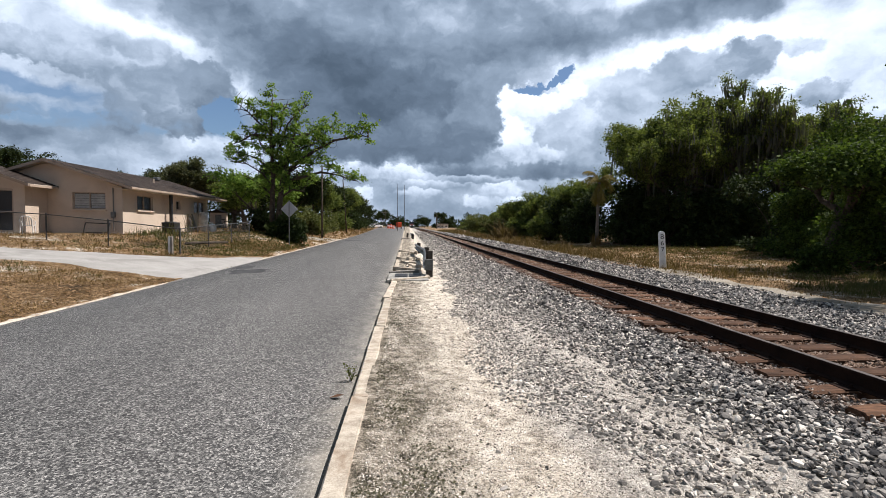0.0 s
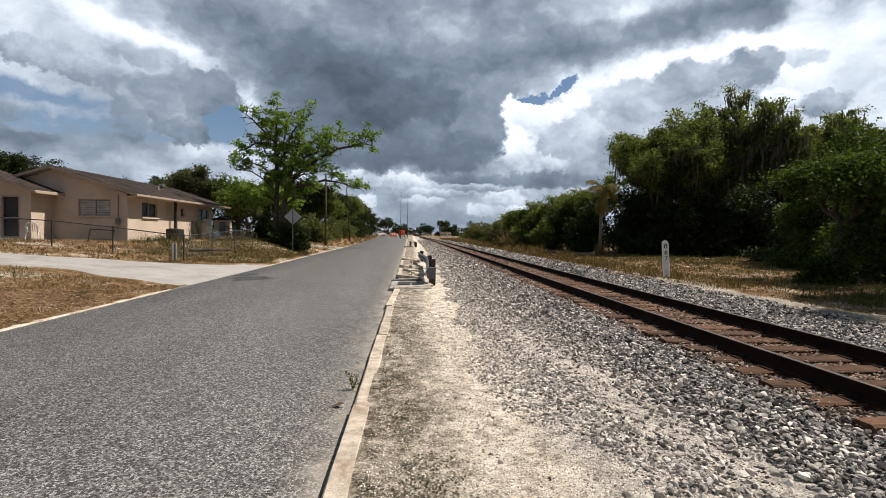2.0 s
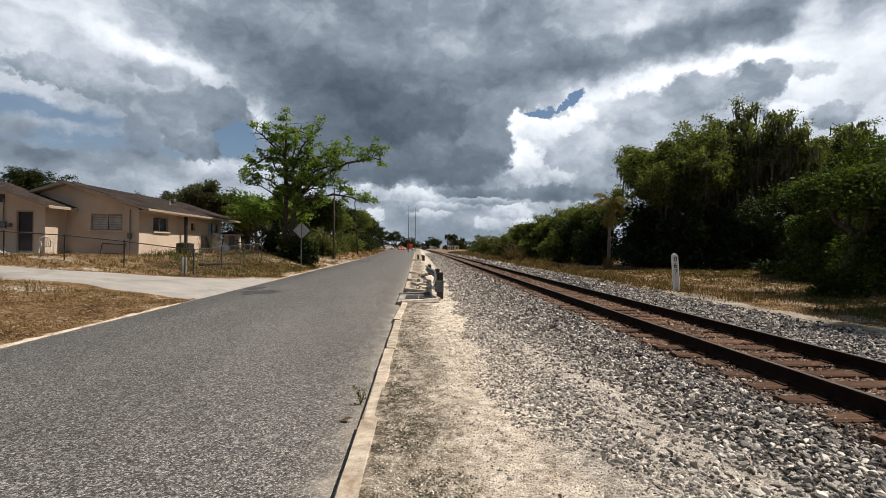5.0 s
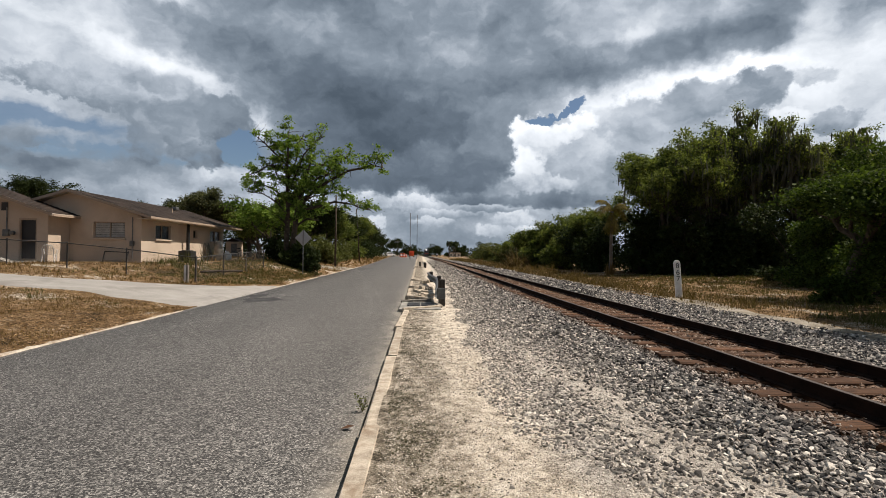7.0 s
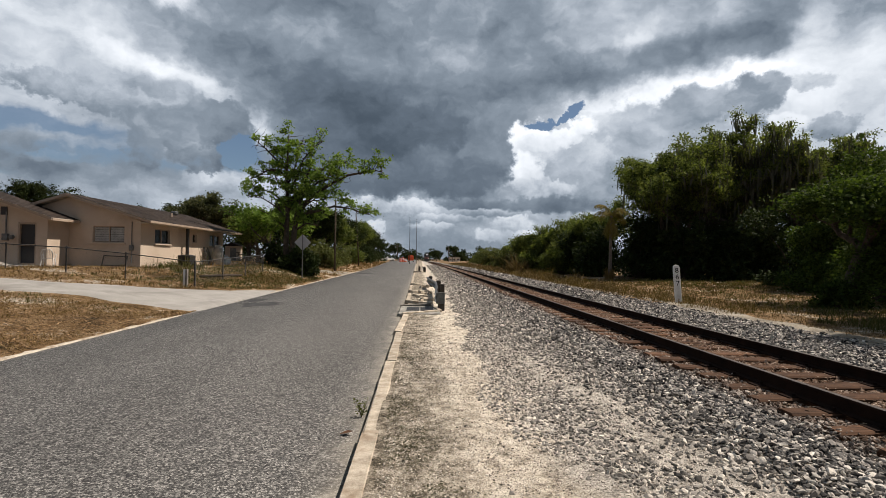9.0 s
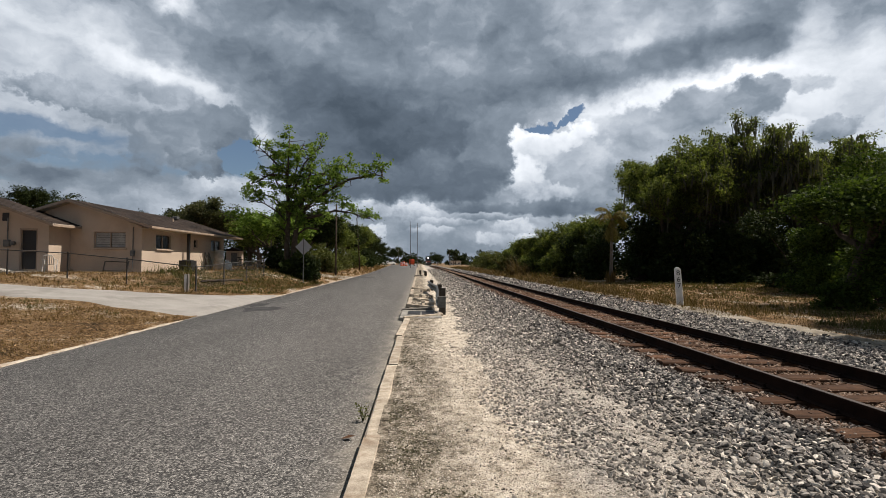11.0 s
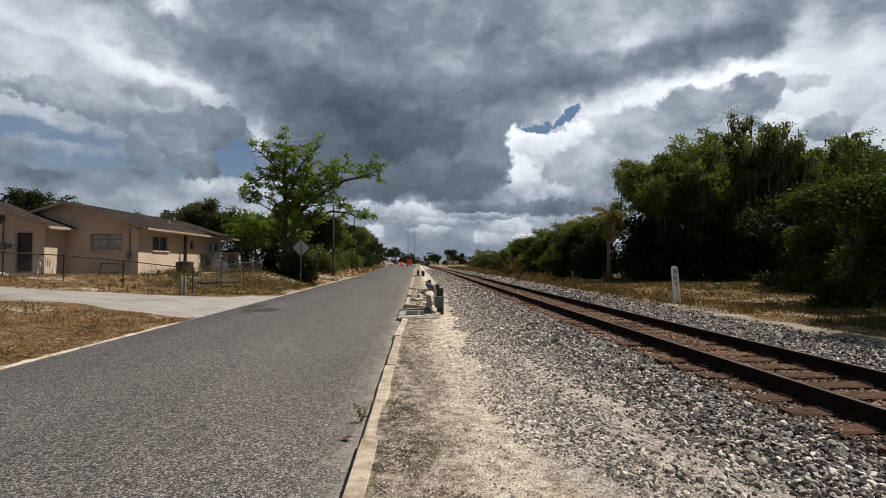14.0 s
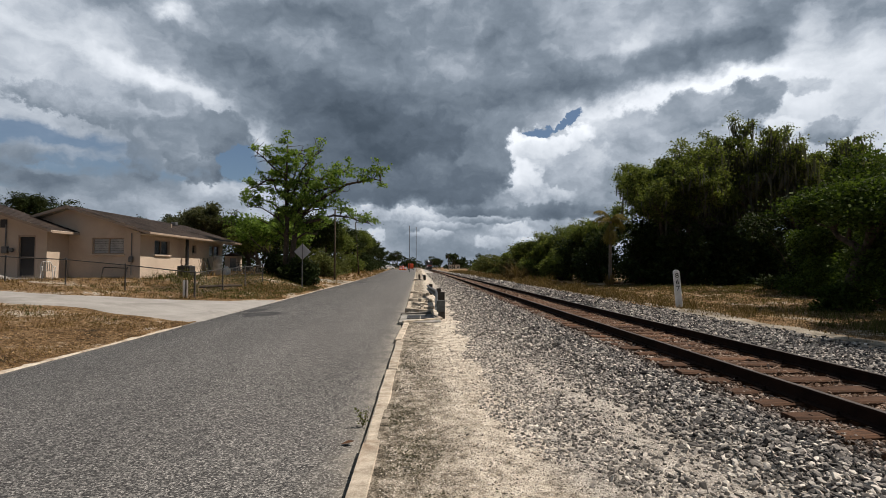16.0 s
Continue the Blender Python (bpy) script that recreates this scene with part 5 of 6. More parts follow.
grass("lawn_grass", [((8.9, 34), (9, 38), 40000, 0.09, 6, None), ((9.2, 11.5), (14, 40), 5000, 0.2, 9, None), ((8.8, 13), (38, 150), 14000, 0.30, 10, None), ((11.2, 13), (57, 64), 2200, 0.95, 13, None)],
      6, LAWN, "dull brown grass beside the track and under the oaks")
grass("green_grass", [((-14, -8), (12.4, 13.9), 500, 0.07, 9, off_drive), ((-12, -7.2), (21.5, 36), 22000, 0.06, 6, off_drive), ((-14, -12), (24.5, 28), 500, 0.3, 8, off_drive), ((-14, -8), (19, 24.5), 1200, 0.10, 7, off_drive), ((10.6, 14), (8, 12.5), 3500, 0.2, 8, None), ((16, 40), (26, 40), 6000, 0.12, 5, None), ((9.8, 30), (14, 38), 16000, 0.07, 6, None), ((12, 22), (10, 17), 5000, 0.16, 8, None)],
      4, GREEN_GRASS, "thin green grass and weeds")


def litter(name, areas, seed, mat, label):
    """Dead leaves, twigs and straw lying flat."""
    r = np.random.RandomState(seed)
    out = []
    for (x0, x1), (y0, y1), n, size, test in areas:
        x, y = r.uniform(x0, x1, n), r.uniform(y0, y1, n)
        ok = test(x, y) & (np.sin(x * 1.3 + y * .4) + np.sin(y * 2.1 - x * .7) + r.randn(n) * .9 > 0.1)
        x, y = x[ok], y[ok]
        k = len(x)
        c = np.stack([x, y, ground_z(x, y) + 0.008 + r.rand(k) * 0.02], -1)
        a = r.uniform(0, 6.28, k)
        L, W = size * r.lognormal(0, .5, k), size * r.uniform(.12, .5, k)
        d = np.stack([np.cos(a), np.sin(a), r.uniform(-.3, .3, k)], -1) * L[:, None]
        e = np.stack([-np.sin(a), np.cos(a), r.uniform(-.5, .5, k)], -1) * W[:, None]
        out.append(np.stack([c - d, c - e, c + d, c + e], 1))
    V = np.concatenate(out)
    me = fast_mesh(name, V.reshape(-1, 3), np.arange(len(V) * 4).reshape(-1, 4))
    me.materials.append(mat)
    return tagged(new(name, me), label, "litter", kind="stuff")


def moss_specks(n, seed):
    """Dark moss and bits of bark in the grit by the kerb."""
    r = np.random.RandomState(seed)
    x, y = -0.32 + np.abs(r.randn(n)) * 0.38, 2.4 + 8 * r.rand(n) ** 1.5
    ok = np.sin(x * 9 + y * 2) + np.sin(y * 5.1 - x * 4) + r.randn(n) * .7 > 0.3
    x, y = x[ok], y[ok]
    k = len(x)
    c = np.stack([x, y, bed_z(x, y) + 0.006], -1)
    a = r.uniform(0, 6.28, k)
    L, W = 0.008 * r.lognormal(0, .5, k), 0.005 * r.lognormal(0, .4, k)
    d = np.stack([np.cos(a), np.sin(a), r.uniform(-.4, .4, k)], -1) * L[:, None]
    e = np.stack([-np.sin(a), np.cos(a), r.uniform(-.4, .6, k)], -1) * W[:, None]
    V = np.stack([c - d, c - e, c + d, c + e], 1)
    me = fast_mesh("moss_specks", V.reshape(-1, 3), np.arange(k * 4).reshape(-1, 4))
    me.materials.append(leafy("moss and bark bits", (0.02, 0.02, 0.01), (0.11, 0.10, 0.055), 0.05))
    return tagged(new("moss_specks", me), "dark moss and bark bits in the grit", "moss", kind="stuff")


moss_specks(15000, 31)
LITTER = leafy("dead leaves", (0.05, 0.028, 0.014), (0.42, 0.285, 0.155), 0.1)
litter("dead_leaves", [((-17, -6.5), (3, 14), 76000, 0.030, off_drive), ((-24, -7), (17.5, 25), 9000, 0.06, off_drive), ((9.3, 20), (9, 30), 9000, 0.06, lambda x, y: x > 0)], 17, LITTER,
       "dead leaves and straw strewn on the bare ground")


# ---- house ----
HZ = 1.0
house = thing("house", (0, 0, 0), "low beige stucco bungalow with brown shingle roof", "house")


def wall_with_openings(axis, at, lo, hi, z0, z1, holes, thick=0.2, top=None):
    """A wall in pieces round its openings. axis 'x': it runs along x at y = at; 'y': along y at x = at. It grows inwards (+y, or -x)."""
    s = Shape()
    us = sorted({lo, hi, *[h[0] for h in holes], *[h[1] for h in holes]})
    for a, b in zip(us, us[1:]):
        cuts = sorted((h[2], h[3]) for h in holes if h[0] <= a + 1e-6 and h[1] >= b - 1e-6)
        z = z0
        for c0, c1 in [*cuts, (z1, z1)]:
            if c0 > z + 1e-4:
                if axis == "x":
                    s.box(((a + b) / 2, at + thick / 2, (z + c0) / 2), (b - a, thick, c0 - z))
                else:
                    s.box((at - thick / 2, (a + b) / 2, (z + c0) / 2), (thick, b - a, c0 - z))
            z = c1
    return s


def window(axis, at, lo, hi, z0, z1, louvre, name="window"):
    """Frame, sill, panes set back in the opening."""
    def P(u, depth, z):
        return (u, at + depth, z) if axis == "x" else (at - depth, u, z)

    def S(du, dd, dz):
        return (du, dd, dz) if axis == "x" else (dd, du, dz)
    mid, w_, h = (lo + hi) / 2, hi - lo, z1 - z0
    win = part("window", Shape().box(P(mid, 0.15, (z0 + z1) / 2), S(w_, 0.02, h)), GLASS, house)
    fr = Shape()
    for u in (lo + 0.025, hi - 0.025, *([mid] if w_ > 1.2 else [])):
        fr.box(P(u, 0.11, (z0 + z1) / 2), S(0.05, 0.07, h))
    for z in (z0 + 0.025, z1 - 0.025):
        fr.box(P(mid, 0.11, z), S(w_, 0.066, 0.05))
    part("frame", fr, TRIM, win)
    part("sill", Shape().box(P(mid, -0.02, z0 - 0.04), S(w_ + 0.14, 0.14, 0.07)), STUCCO, win, bevel=0.008)
    n = 6 if louvre else 3
    for half in ((lo, mid), (mid, hi)) if w_ > 1.2 else ((lo, hi),):
        for i in range(n):
            z = z0 + 0.06 + (h - 0.12) * (i + 0.5) / n
            u = (half[0] + half[1]) / 2
            if louvre:
                pane = part("slat", Shape().box(P(u, 0.12, z), S(half[1] - half[0] - 0.1, 0.02, (h - 0.12) / n - 0.012)), BLIND, win)
            elif half[0] != lo or i != 1:
                pane = part("pane", Shape().box(P(u, 0.125, z), S(half[1] - half[0] - 0.09, 0.012, (h - 0.12) / n - 0.03)), GLASS, win)
    return win


EAST, FRONT, BACK = -14.77, 25.95, 36.4
RIDGE_X, WEST = -18.3, -21.83
main_holes = [(-17.23, -15.61, 2.29, 3.15)]
part("wall", wall_with_openings("x", FRONT, -18.43, EAST, HZ - 0.3, 3.42, main_holes), STUCCO, house)
side_holes = [(27.3, 28.9, 2.30, 3.12), (31.7, 32.27, 2.49, 3.04), (34.2, 35.95, 2.33, 3.12)]
part("wall", wall_with_openings("y", EAST - 0.003, FRONT + 0.2, BACK, HZ - 0.3, 3.42, side_holes), STUCCO, house)
part("wall", Shape().box(((EAST + WEST) / 2 - 0.1, BACK + 0.1, (HZ + 3.1) / 2), (7.1, 0.2, 3.0)), STUCCO, house)
part("wall", Shape().box((WEST - 0.1, 31.2, (HZ + 3.1) / 2), (0.2, 10.2, 3.0)), STUCCO, house)
gable = Shape().prism([(EAST, 3.42), (WEST, 3.42), (WEST, 3.44), (RIDGE_X, 4.70), (EAST, 3.44)], FRONT + 0.004, FRONT + 0.2)
part("gable", gable, STUCCO, house)
window("x", FRONT, -17.23, -15.61, 2.29, 3.15, True)
for lo, hi, z0, z1 in side_holes:
    window("y", EAST, lo, hi, z0, z1, False)


def roof_slope(x_eave, x_ridge, z_eave, z_ridge, y0, y1, parent):
    """One slope laid with overlapping courses of shingles."""
    run, rise = x_ridge - x_eave, z_ridge - z_eave
    length = math.hypot(run, rise)
    n = 16
    rr = random.Random(int(abs(x_eave) * 10))
    base = Shape().add([(x_eave, y0, z_eave), (x_ridge, y0, z_ridge), (x_ridge, y1, z_ridge), (x_eave, y1, z_eave),
                        (x_eave, y0, z_eave - .1), (x_ridge, y0, z_ridge - .1), (x_ridge, y1, z_ridge - .1), (x_eave, y1, z_eave - .1)],
                       [(0, 1, 2, 3), (7, 6, 5, 4), (0, 4, 5, 1), (1, 5, 6, 2), (2, 6, 7, 3), (3, 7, 4, 0)])
    deck = part("roof", base, SOFFIT, parent)
    for i in range(n):
        a, b = i / n, min(1.0, (i + 1.15) / n)
        up0, up1 = 0.022, 0.006
        s = Shape().add([(x_eave + run * a, y0 - .02, z_eave + rise * a + up0), (x_eave + run * b, y0 - .02, z_eave + rise * b + up1),
                         (x_eave + run * b, y1 + .02, z_eave + rise * b + up1), (x_eave + run * a, y1 + .02, z_eave + rise * a + up0),
                         (x_eave + run * a, y0 - .02, z_eave + rise * a + .003), (x_eave + run * a, y1 + .02, z_eave + rise * a + .003)],
                        [(0, 1, 2, 3), (0, 3, 5, 4)])
        part("shingle_course", s, ROOF, deck)
    return deck


OV = 0.74
ZR = 4.80
slope = (ZR - 3.44) / 4.12
roof_slope(EAST + OV, RIDGE_X, 3.44, ZR, FRONT - 0.45, BACK + 1.8, house)
roof_slope(WEST - OV, RIDGE_X, 3.44, ZR, FRONT - 0.45, BACK + 1.8, house)
part("fascia", Shape().box((EAST + OV + 0.012, (FRONT + BACK) / 2 + 0.65, 3.385), (0.03, BACK - FRONT + 2.3, 0.11)), TRIM, house, bevel=0.005)
part("soffit", Shape().box((EAST + OV / 2 - 0.01, (FRONT + BACK) / 2 + 0.65, 3.325), (OV - 0.04, BACK - FRONT + 2.2, 0.02)), SOFFIT, house)
for sg, xe in ((1, EAST + OV), (-1, WEST - OV)):
    s = Shape().add([(xe, FRONT - .475, 3.30), (RIDGE_X, FRONT - .475, ZR - .14), (RIDGE_X, FRONT - .475, ZR + .0), (xe, FRONT - .475, 3.44),
                     (xe, FRONT - .453, 3.30), (RIDGE_X, FRONT - .453, ZR - .14), (RIDGE_X, FRONT - .453, ZR + .0), (xe, FRONT - .453, 3.44)],
                    [(0, 1, 2, 3), (7, 6, 5, 4), (0, 4, 5, 1), (1, 5, 6, 2), (2, 6, 7, 3), (3, 7, 4, 0)])
    part("bargeboard", s, TRIM, house)
part("roof_vent", Shape().tube([(-16.3, 32, 4.05), (-16.3, 32, 4.42)], [0.06, 0.06], 8), TRIM, house)
part("roof_vent", Shape().box((-17.2, 34.2, 4.62), (0.35, 0.35, 0.22)), GALV, house, bevel=0.03)

# the wing that stands forward
WX, WF, WZR = -18.43, 24.5, 5.04
wing_holes = [(-19.82, -18.96, 1.12, 3.19)]
part("wall", wall_with_openings("x", WF, -26.5, WX, HZ - 0.3, 3.42, wing_holes), STUCCO, house)
part("wall", Shape().box((WX - 0.1 - 0.003, (WF + FRONT) / 2 + 0.1, (HZ - 0.3 + 3.42) / 2), (0.2, FRONT - WF - 0.2, 3.42 - HZ + 0.3)), STUCCO, house)
part("gable", Shape().prism([(WX, 3.42), (-26.5, 3.42), (-26.5, 3.44), (-22.4, WZR - .1), (WX, 3.5)], WF + 0.004, WF + 0.2), STUCCO, house)
roof_slope(WX + 0.56, -22.4, 3.41, WZR, WF - 0.5, FRONT - 0.01, house)
roof_slope(-26.9, -22.4, 3.41, WZR, WF - 0.5, FRONT - 0.01, house)
part("fascia", Shape().box((WX + 0.575, (WF + FRONT) / 2 - 0.25, 3.33), (0.03, FRONT - WF + 0.45, 0.11)), TRIM, house)
s = Shape().add([(WX + .56, WF - .525, 3.27), (-22.4, WF - .525, WZR - .14), (-22.4, WF - .525, WZR), (WX + .56, WF - .525, 3.41),
                 (WX + .56, WF - .503, 3.27), (-22.4, WF - .503, WZR - .14), (-22.4, WF - .503, WZR), (WX + .56, WF - .503, 3.41)],
                [(0, 1, 2, 3), (7, 6, 5, 4), (0, 4, 5, 1), (1, 5, 6, 2), (2, 6, 7, 3), (3, 7, 4, 0)])
part("bargeboard", s, TRIM, house)
door = part("door", Shape().box((-19.39, WF + 0.14, 2.14), (0.8, 0.04, 2.03)), SCREEN, house, "dark screen door with pale frame")
fr = Shape()
for dx in (-0.40, 0.40):
    fr.box((-19.39 + dx, WF + 0.06, 2.14), (0.07, 0.10, 2.05))
for z in (1.15, 2.08, 3.14):
    fr.box((-19.39, WF + 0.06, z), (0.74, 0.09, 0.08))
part("frame", fr, TRIM, door)
part("step", Shape().box((-19.39, WF - 0.4, 1.0), (1.3, 0.8, 0.16)), OLD_CONCRETE, house, bevel=0.02)
part("gable_vent", Shape().box((-20.5, WF - 0.01, 3.75), (0.3, 0.04, 0.4)), SCREEN, house)
part("electric_meter", Shape().box((-20.35, WF - 0.08, 2.45), (0.28, 0.16, 0.34)), GALV, house, bevel=0.02)
part("electric_meter", Shape().tube([(-20.0, WF - 0.1, 2.45), (-20.0, WF - 0.22, 2.45)], [0.11, 0.10], 12), GALV, house)
part("conduit", Shape().tube([(-20.35, WF - 0.06, 2.6), (-20.35, WF - 0.06, 3.7)], [0.03, 0.03], 6), GALV, house)
part("conduit", Shape().tube([(-15.2, FRONT - 0.05, 3.4), (-15.2, FRONT - 0.05, 2.0), (-15.15, FRONT - 0.12, 1.2)], [0.025] * 3, 6), GALV, house)
part("meter_box", Shape().box((-15.2, FRONT - 0.08, 2.02), (0.2, 0.16, 0.3)), GALV, house, bevel=0.03)
part("downpipe", Shape().box((EAST + 0.32, 30.35, 2.15), (0.16, 0.16, 2.35)), BLACK, house, bevel=0.02)

WIRE = plain("dull wire", (0.12, 0.12, 0.115), 0.6, 0.5)

# ---- things by the house ----
def fence_post(at, h, parent, r=0.03):
    z = float(ground_z(*at))
    p = part("post", Shape().tube([(at[0], at[1], z - 0.2), (at[0], at[1], z + h)], [r, r], 8), DARK_STEEL, parent)
    part("cap", Shape().tube([(at[0], at[1], z + h), (at[0], at[1], z + h + .03), (at[0], at[1], z + h + .05)], [r * 1.3, r * 1.2, r * 0.3], 8), DARK_STEEL, p)


def chain_link(a, b, h, parent, step=0.11):
    """Crossing wires between two posts, and the rail on top."""
    a, b = Vector((a[0], a[1], float(ground_z(*a)))), Vector((b[0], b[1], float(ground_z(*b))))
    part("top_rail", Shape().tube([a + Vector((0, 0, h)), b + Vector((0, 0, h))], [0.021, 0.021], 6), DARK_STEEL, parent)
    L = (b - a).length
    s = Shape()
    n = int((L + h) / step)
    for i in range(n):
        for sg in (1, -1):
            t0, t1 = (i * step, i * step - h) if sg > 0 else (L - i * step, L - i * step + h)
            z0, z1 = 0.03, h - 0.02
            lo, hi = (t1, t0) if t0 > t1 else (t0, t1)
            def at(t):
                t_ = min(max(t, 0), L)
                q = z0 + (z1 - z0) * abs(t_ - t0) / h
                return a.lerp(b, t_ / L) + Vector((0, 0, q))
            p, q = at(t0), at(t1)
            if (p - q).length > 0.05:
                s.tube([p, q], [0.0014, 0.0014], 3, caps=False)
    part("mesh_wire", s, WIRE, parent)


fence = thing("chain_link_fence", (0, 0, 0), "low dull grey chain-link fence round the yard", "fence")
FENCE = [(-23.0, 21.1), (-20.2, 21.05), (-17.46, 21.0), (-15.0, 21.0), (-12.55, 21.0), (-9.66, 21.0), (-9.7, 24.0), (-9.7, 27.0), (-9.72, 30.0)]
for p in FENCE:
    fence_post(p, 1.08, fence, 0.038 if p == (-9.66, 21.0) else 0.028)
for a, b in zip(FENCE, FENCE[1:]):
    chain_link(a, b, 1.06, fence)


def stands(x, y):
    return float(ground_z(x, y))


marker = thing("wooden_marker_post", (-9.8, 20.5, stands(-9.8, 20.5)), "short square post, one side painted white", "post")
part("body", Shape().box((0, 0, 0.3), (0.16, 0.14, 0.9)), GREY_WOOD, marker, bevel=0.012)
part("painted_face", Shape().box((-0.03, -0.073, 0.3), (0.09, 0.006, 0.88)), WHITE, marker)

cooler = thing("air_conditioner", (-13.5, 28.3, stands(-13.5, 28.3)), "dark square air conditioner beside the house wall", "air conditioner")
part("body", Shape().box((0, 0, 0.3), (0.70, 0.70, 0.62)), BLACK, cooler, bevel=0.02)
for k in range(9):
    part("louvre", Shape().box((0, -0.355, 0.07 + k * 0.055), (0.62, 0.02, 0.02)), DARK_STEEL, cooler)
part("top_grille", Shape().tube([(0, 0, 0.61), (0, 0, 0.65)], [0.31, 0.30], 20), DARK_STEEL, cooler)
part("plinth", Shape().box((0, 0, -0.04), (1.0, 1.0, 0.12)), OLD_CONCRETE, cooler)


def plastic_chair(at, turn):
    ob = thing("garden_chair", (*at, stands(*at)), "white moulded plastic garden chair", "chair", turn=turn)
    part("seat", Shape().box((0, 0, 0.42), (0.5, 0.46, 0.03)), WHITE, ob, bevel=0.012)
    for x in (-0.22, 0.22):
        for yy in (-0.2, 0.2):
            part("leg", Shape().tube([(x, yy, 0.42), (x * 1.15, yy * 1.2, -0.02)], [0.03, 0.02], 6), WHITE, ob)
        part("armrest", Shape().tube([(x * 1.1, -0.22, 0.42), (x * 1.2, -0.22, 0.64), (x * 1.2, 0.2, 0.66)], [0.022] * 3, 6), WHITE, ob)
    back = Shape()
    for i in range(6):
        x = -0.2 + i * 0.08
        back.tube([(x, 0.22, 0.43), (x * 1.02, 0.29, 0.68), (x * 0.9, 0.33, 0.86 + 0.04 * math.cos(x * 7))], [0.016, 0.018, 0.014], 5)
    back.tube([(-0.22, 0.22, 0.43), (-0.23, 0.3, 0.72), (-0.15, 0.34, 0.88), (0, 0.345, 0.91), (0.15, 0.34, 0.88), (0.23, 0.3, 0.72), (0.22, 0.22, 0.43)], [0.02] * 7, 6)
    part("backrest", back, WHITE, ob)
    return ob


plastic_chair((-17.45, 23.3), 205).scale = (0.95, 0.95, 0.9)
rack = thing("bicycle_rack", (-15.85, 25.5, stands(-15.85, 25.5)), "dark metal bicycle rack beside the front wall", "bicycle rack")
s = Shape().tube([(-0.6, 0, 0.0), (-0.6, 0.18, 0.55)], [0.025] * 2, 6).tube([(0.6, 0, 0.0), (0.6, 0.18, 0.55)], [0.025] * 2, 6).tube([(-0.6, 0.18, 0.55), (0.6, 0.18, 0.5)], [0.025] * 2, 6).tube([(-0.58, .0, 0.05), (0.58, .0, 0.05)], [0.02] * 2, 6)
part("bars", s, DARK_STEEL, rack)

junk = thing("broken_chair", (-18.6, 22.3, stands(-18.6, 22.3)), "broken pale chair lying on the grass", "chair")
part("seat", Shape().box((0, 0, 0.12), (0.5, 0.4, 0.03), pose(0, 0, 0, 10, 20, 30)), OLD_CONCRETE, junk, bevel=0.01)
part("leg", Shape().tube([(-.3, 0, .1), (-.55, 0, .45)], [.025, .02], 6), OLD_CONCRETE, junk)
part("leg", Shape().tube([(.2, 0, .1), (.5, .1, .05)], [.025, .02], 6), OLD_CONCRETE, junk)

stump = thing("timber_stump", (-13.9, 33.5, stands(-13.9, 33.5)), "tall grey tree stump near the house wall", "stump")
part("body", Shape().tube([(0, 0, -.1), (0.02, 0, .6), (0, 0, 1.0), (0.03, 0, 1.4)], [.34, .32, .30, .29], 12), OLD_CONCRETE, stump, smooth=True)
for k, (dx, h) in enumerate(((0, 1.3), (0.5, 1.15), (0.9, 1.3))):
    plank = thing("leaning_plank", (-14.35, 33.2 + dx * .6, stands(-14.35, 33.2 + dx * .6)), "grey plank leaning on the house wall", "plank", "planks on the wall")
    part("board", Shape().box((0, 0, h / 2), (0.03, 0.16, h), pose(0, 0, 0, 0, -16, 0)), GREY_WOOD, plank)
tank = thing("propane_tank", (-13.5, 34.0, stands(-13.5, 34.0)), "white rounded gas tank in the yard", "tank")
part("body", Shape().tube([(-.02, 0, .0), (0, 0, .12), (0, 0, .75), (0, 0, .95), (0, 0, 1.02)], [.28, .38, .38, .25, .08], 16), WHITE, tank, smooth=True)
part("valve_collar", Shape().tube([(0, 0, 1.0), (0, 0, 1.15)], [.12, .12], 10), WHITE, tank)
tank.scale = (0.72, 0.72, 0.62)


def bicycle(at, turn):
    ob = thing("bicycle", (*at, stands(*at)), "dark old bicycle leaning by the house", "bicycle", turn=turn)
    for x in (-0.5, 0.5):
        ring = [(x + .33 * math.cos(t * math.pi / 9), 0, .33 + .33 * math.sin(t * math.pi / 9)) for t in range(19)]
        wh = part("wheel", Shape().tube(ring, [.022] * 19, 5, caps=False), BLACK, ob)
        sp = Shape()
        for t in range(8):
            sp.tube([(x, 0, .33), (x + .32 * math.cos(t * .785), 0, .33 + .32 * math.sin(t * .785))], [.004, .004], 3)
        part("spokes", sp, GALV, wh)
    f = Shape()
    for a, b in (((-.5, 0, .33), (-.15, 0, .75)), ((-.15, 0, .75), (.35, 0, .78)), ((-.05, 0, .33), (.35, 0, .72)), ((-.5, 0, .33), (-.05, 0, .33)), ((-.05, 0, .33), (-.18, 0, .85)), ((.5, 0, .33), (.33, 0, .95))):
        f.tube([a, b], [.02, .02], 6)
    part("bike_frame", f, DARK_STEEL, ob)
    part("saddle", Shape().box((-.2, 0, .88), (.24, .12, .06)), BLACK, ob, bevel=.02)
    part("handlebar", Shape().tube([(.25, -.28, .98), (.33, 0, .97), (.25, .28, .98)], [.015] * 3, 6), DARK_STEEL, ob)


bicycle((-12.6, 34.2), 10)
shed = thing("garden_shed", (-22.6, 59, stands(-22.6, 59)), "small pale shed with a dark roof behind the house", "shed")
part("body", Shape().box((0, 0, 0.9), (1.5, 1.4, 2.0)), STUCCO, shed)
part("roof", Shape().prism([(-0.95, 1.88), (0.95, 1.88), (0, 2.3)], -0.85, 0.85), ROOF, shed)
part("door", Shape().box((0.2, -0.72, 0.85), (0.7, 0.05, 1.6)), GALV, shed)
log = thing("timber_log", (-10.2, 25.0, stands(-10.2, 25.0) + 0.08), "weathered grey timber lying in the grass", "log", turn=62)
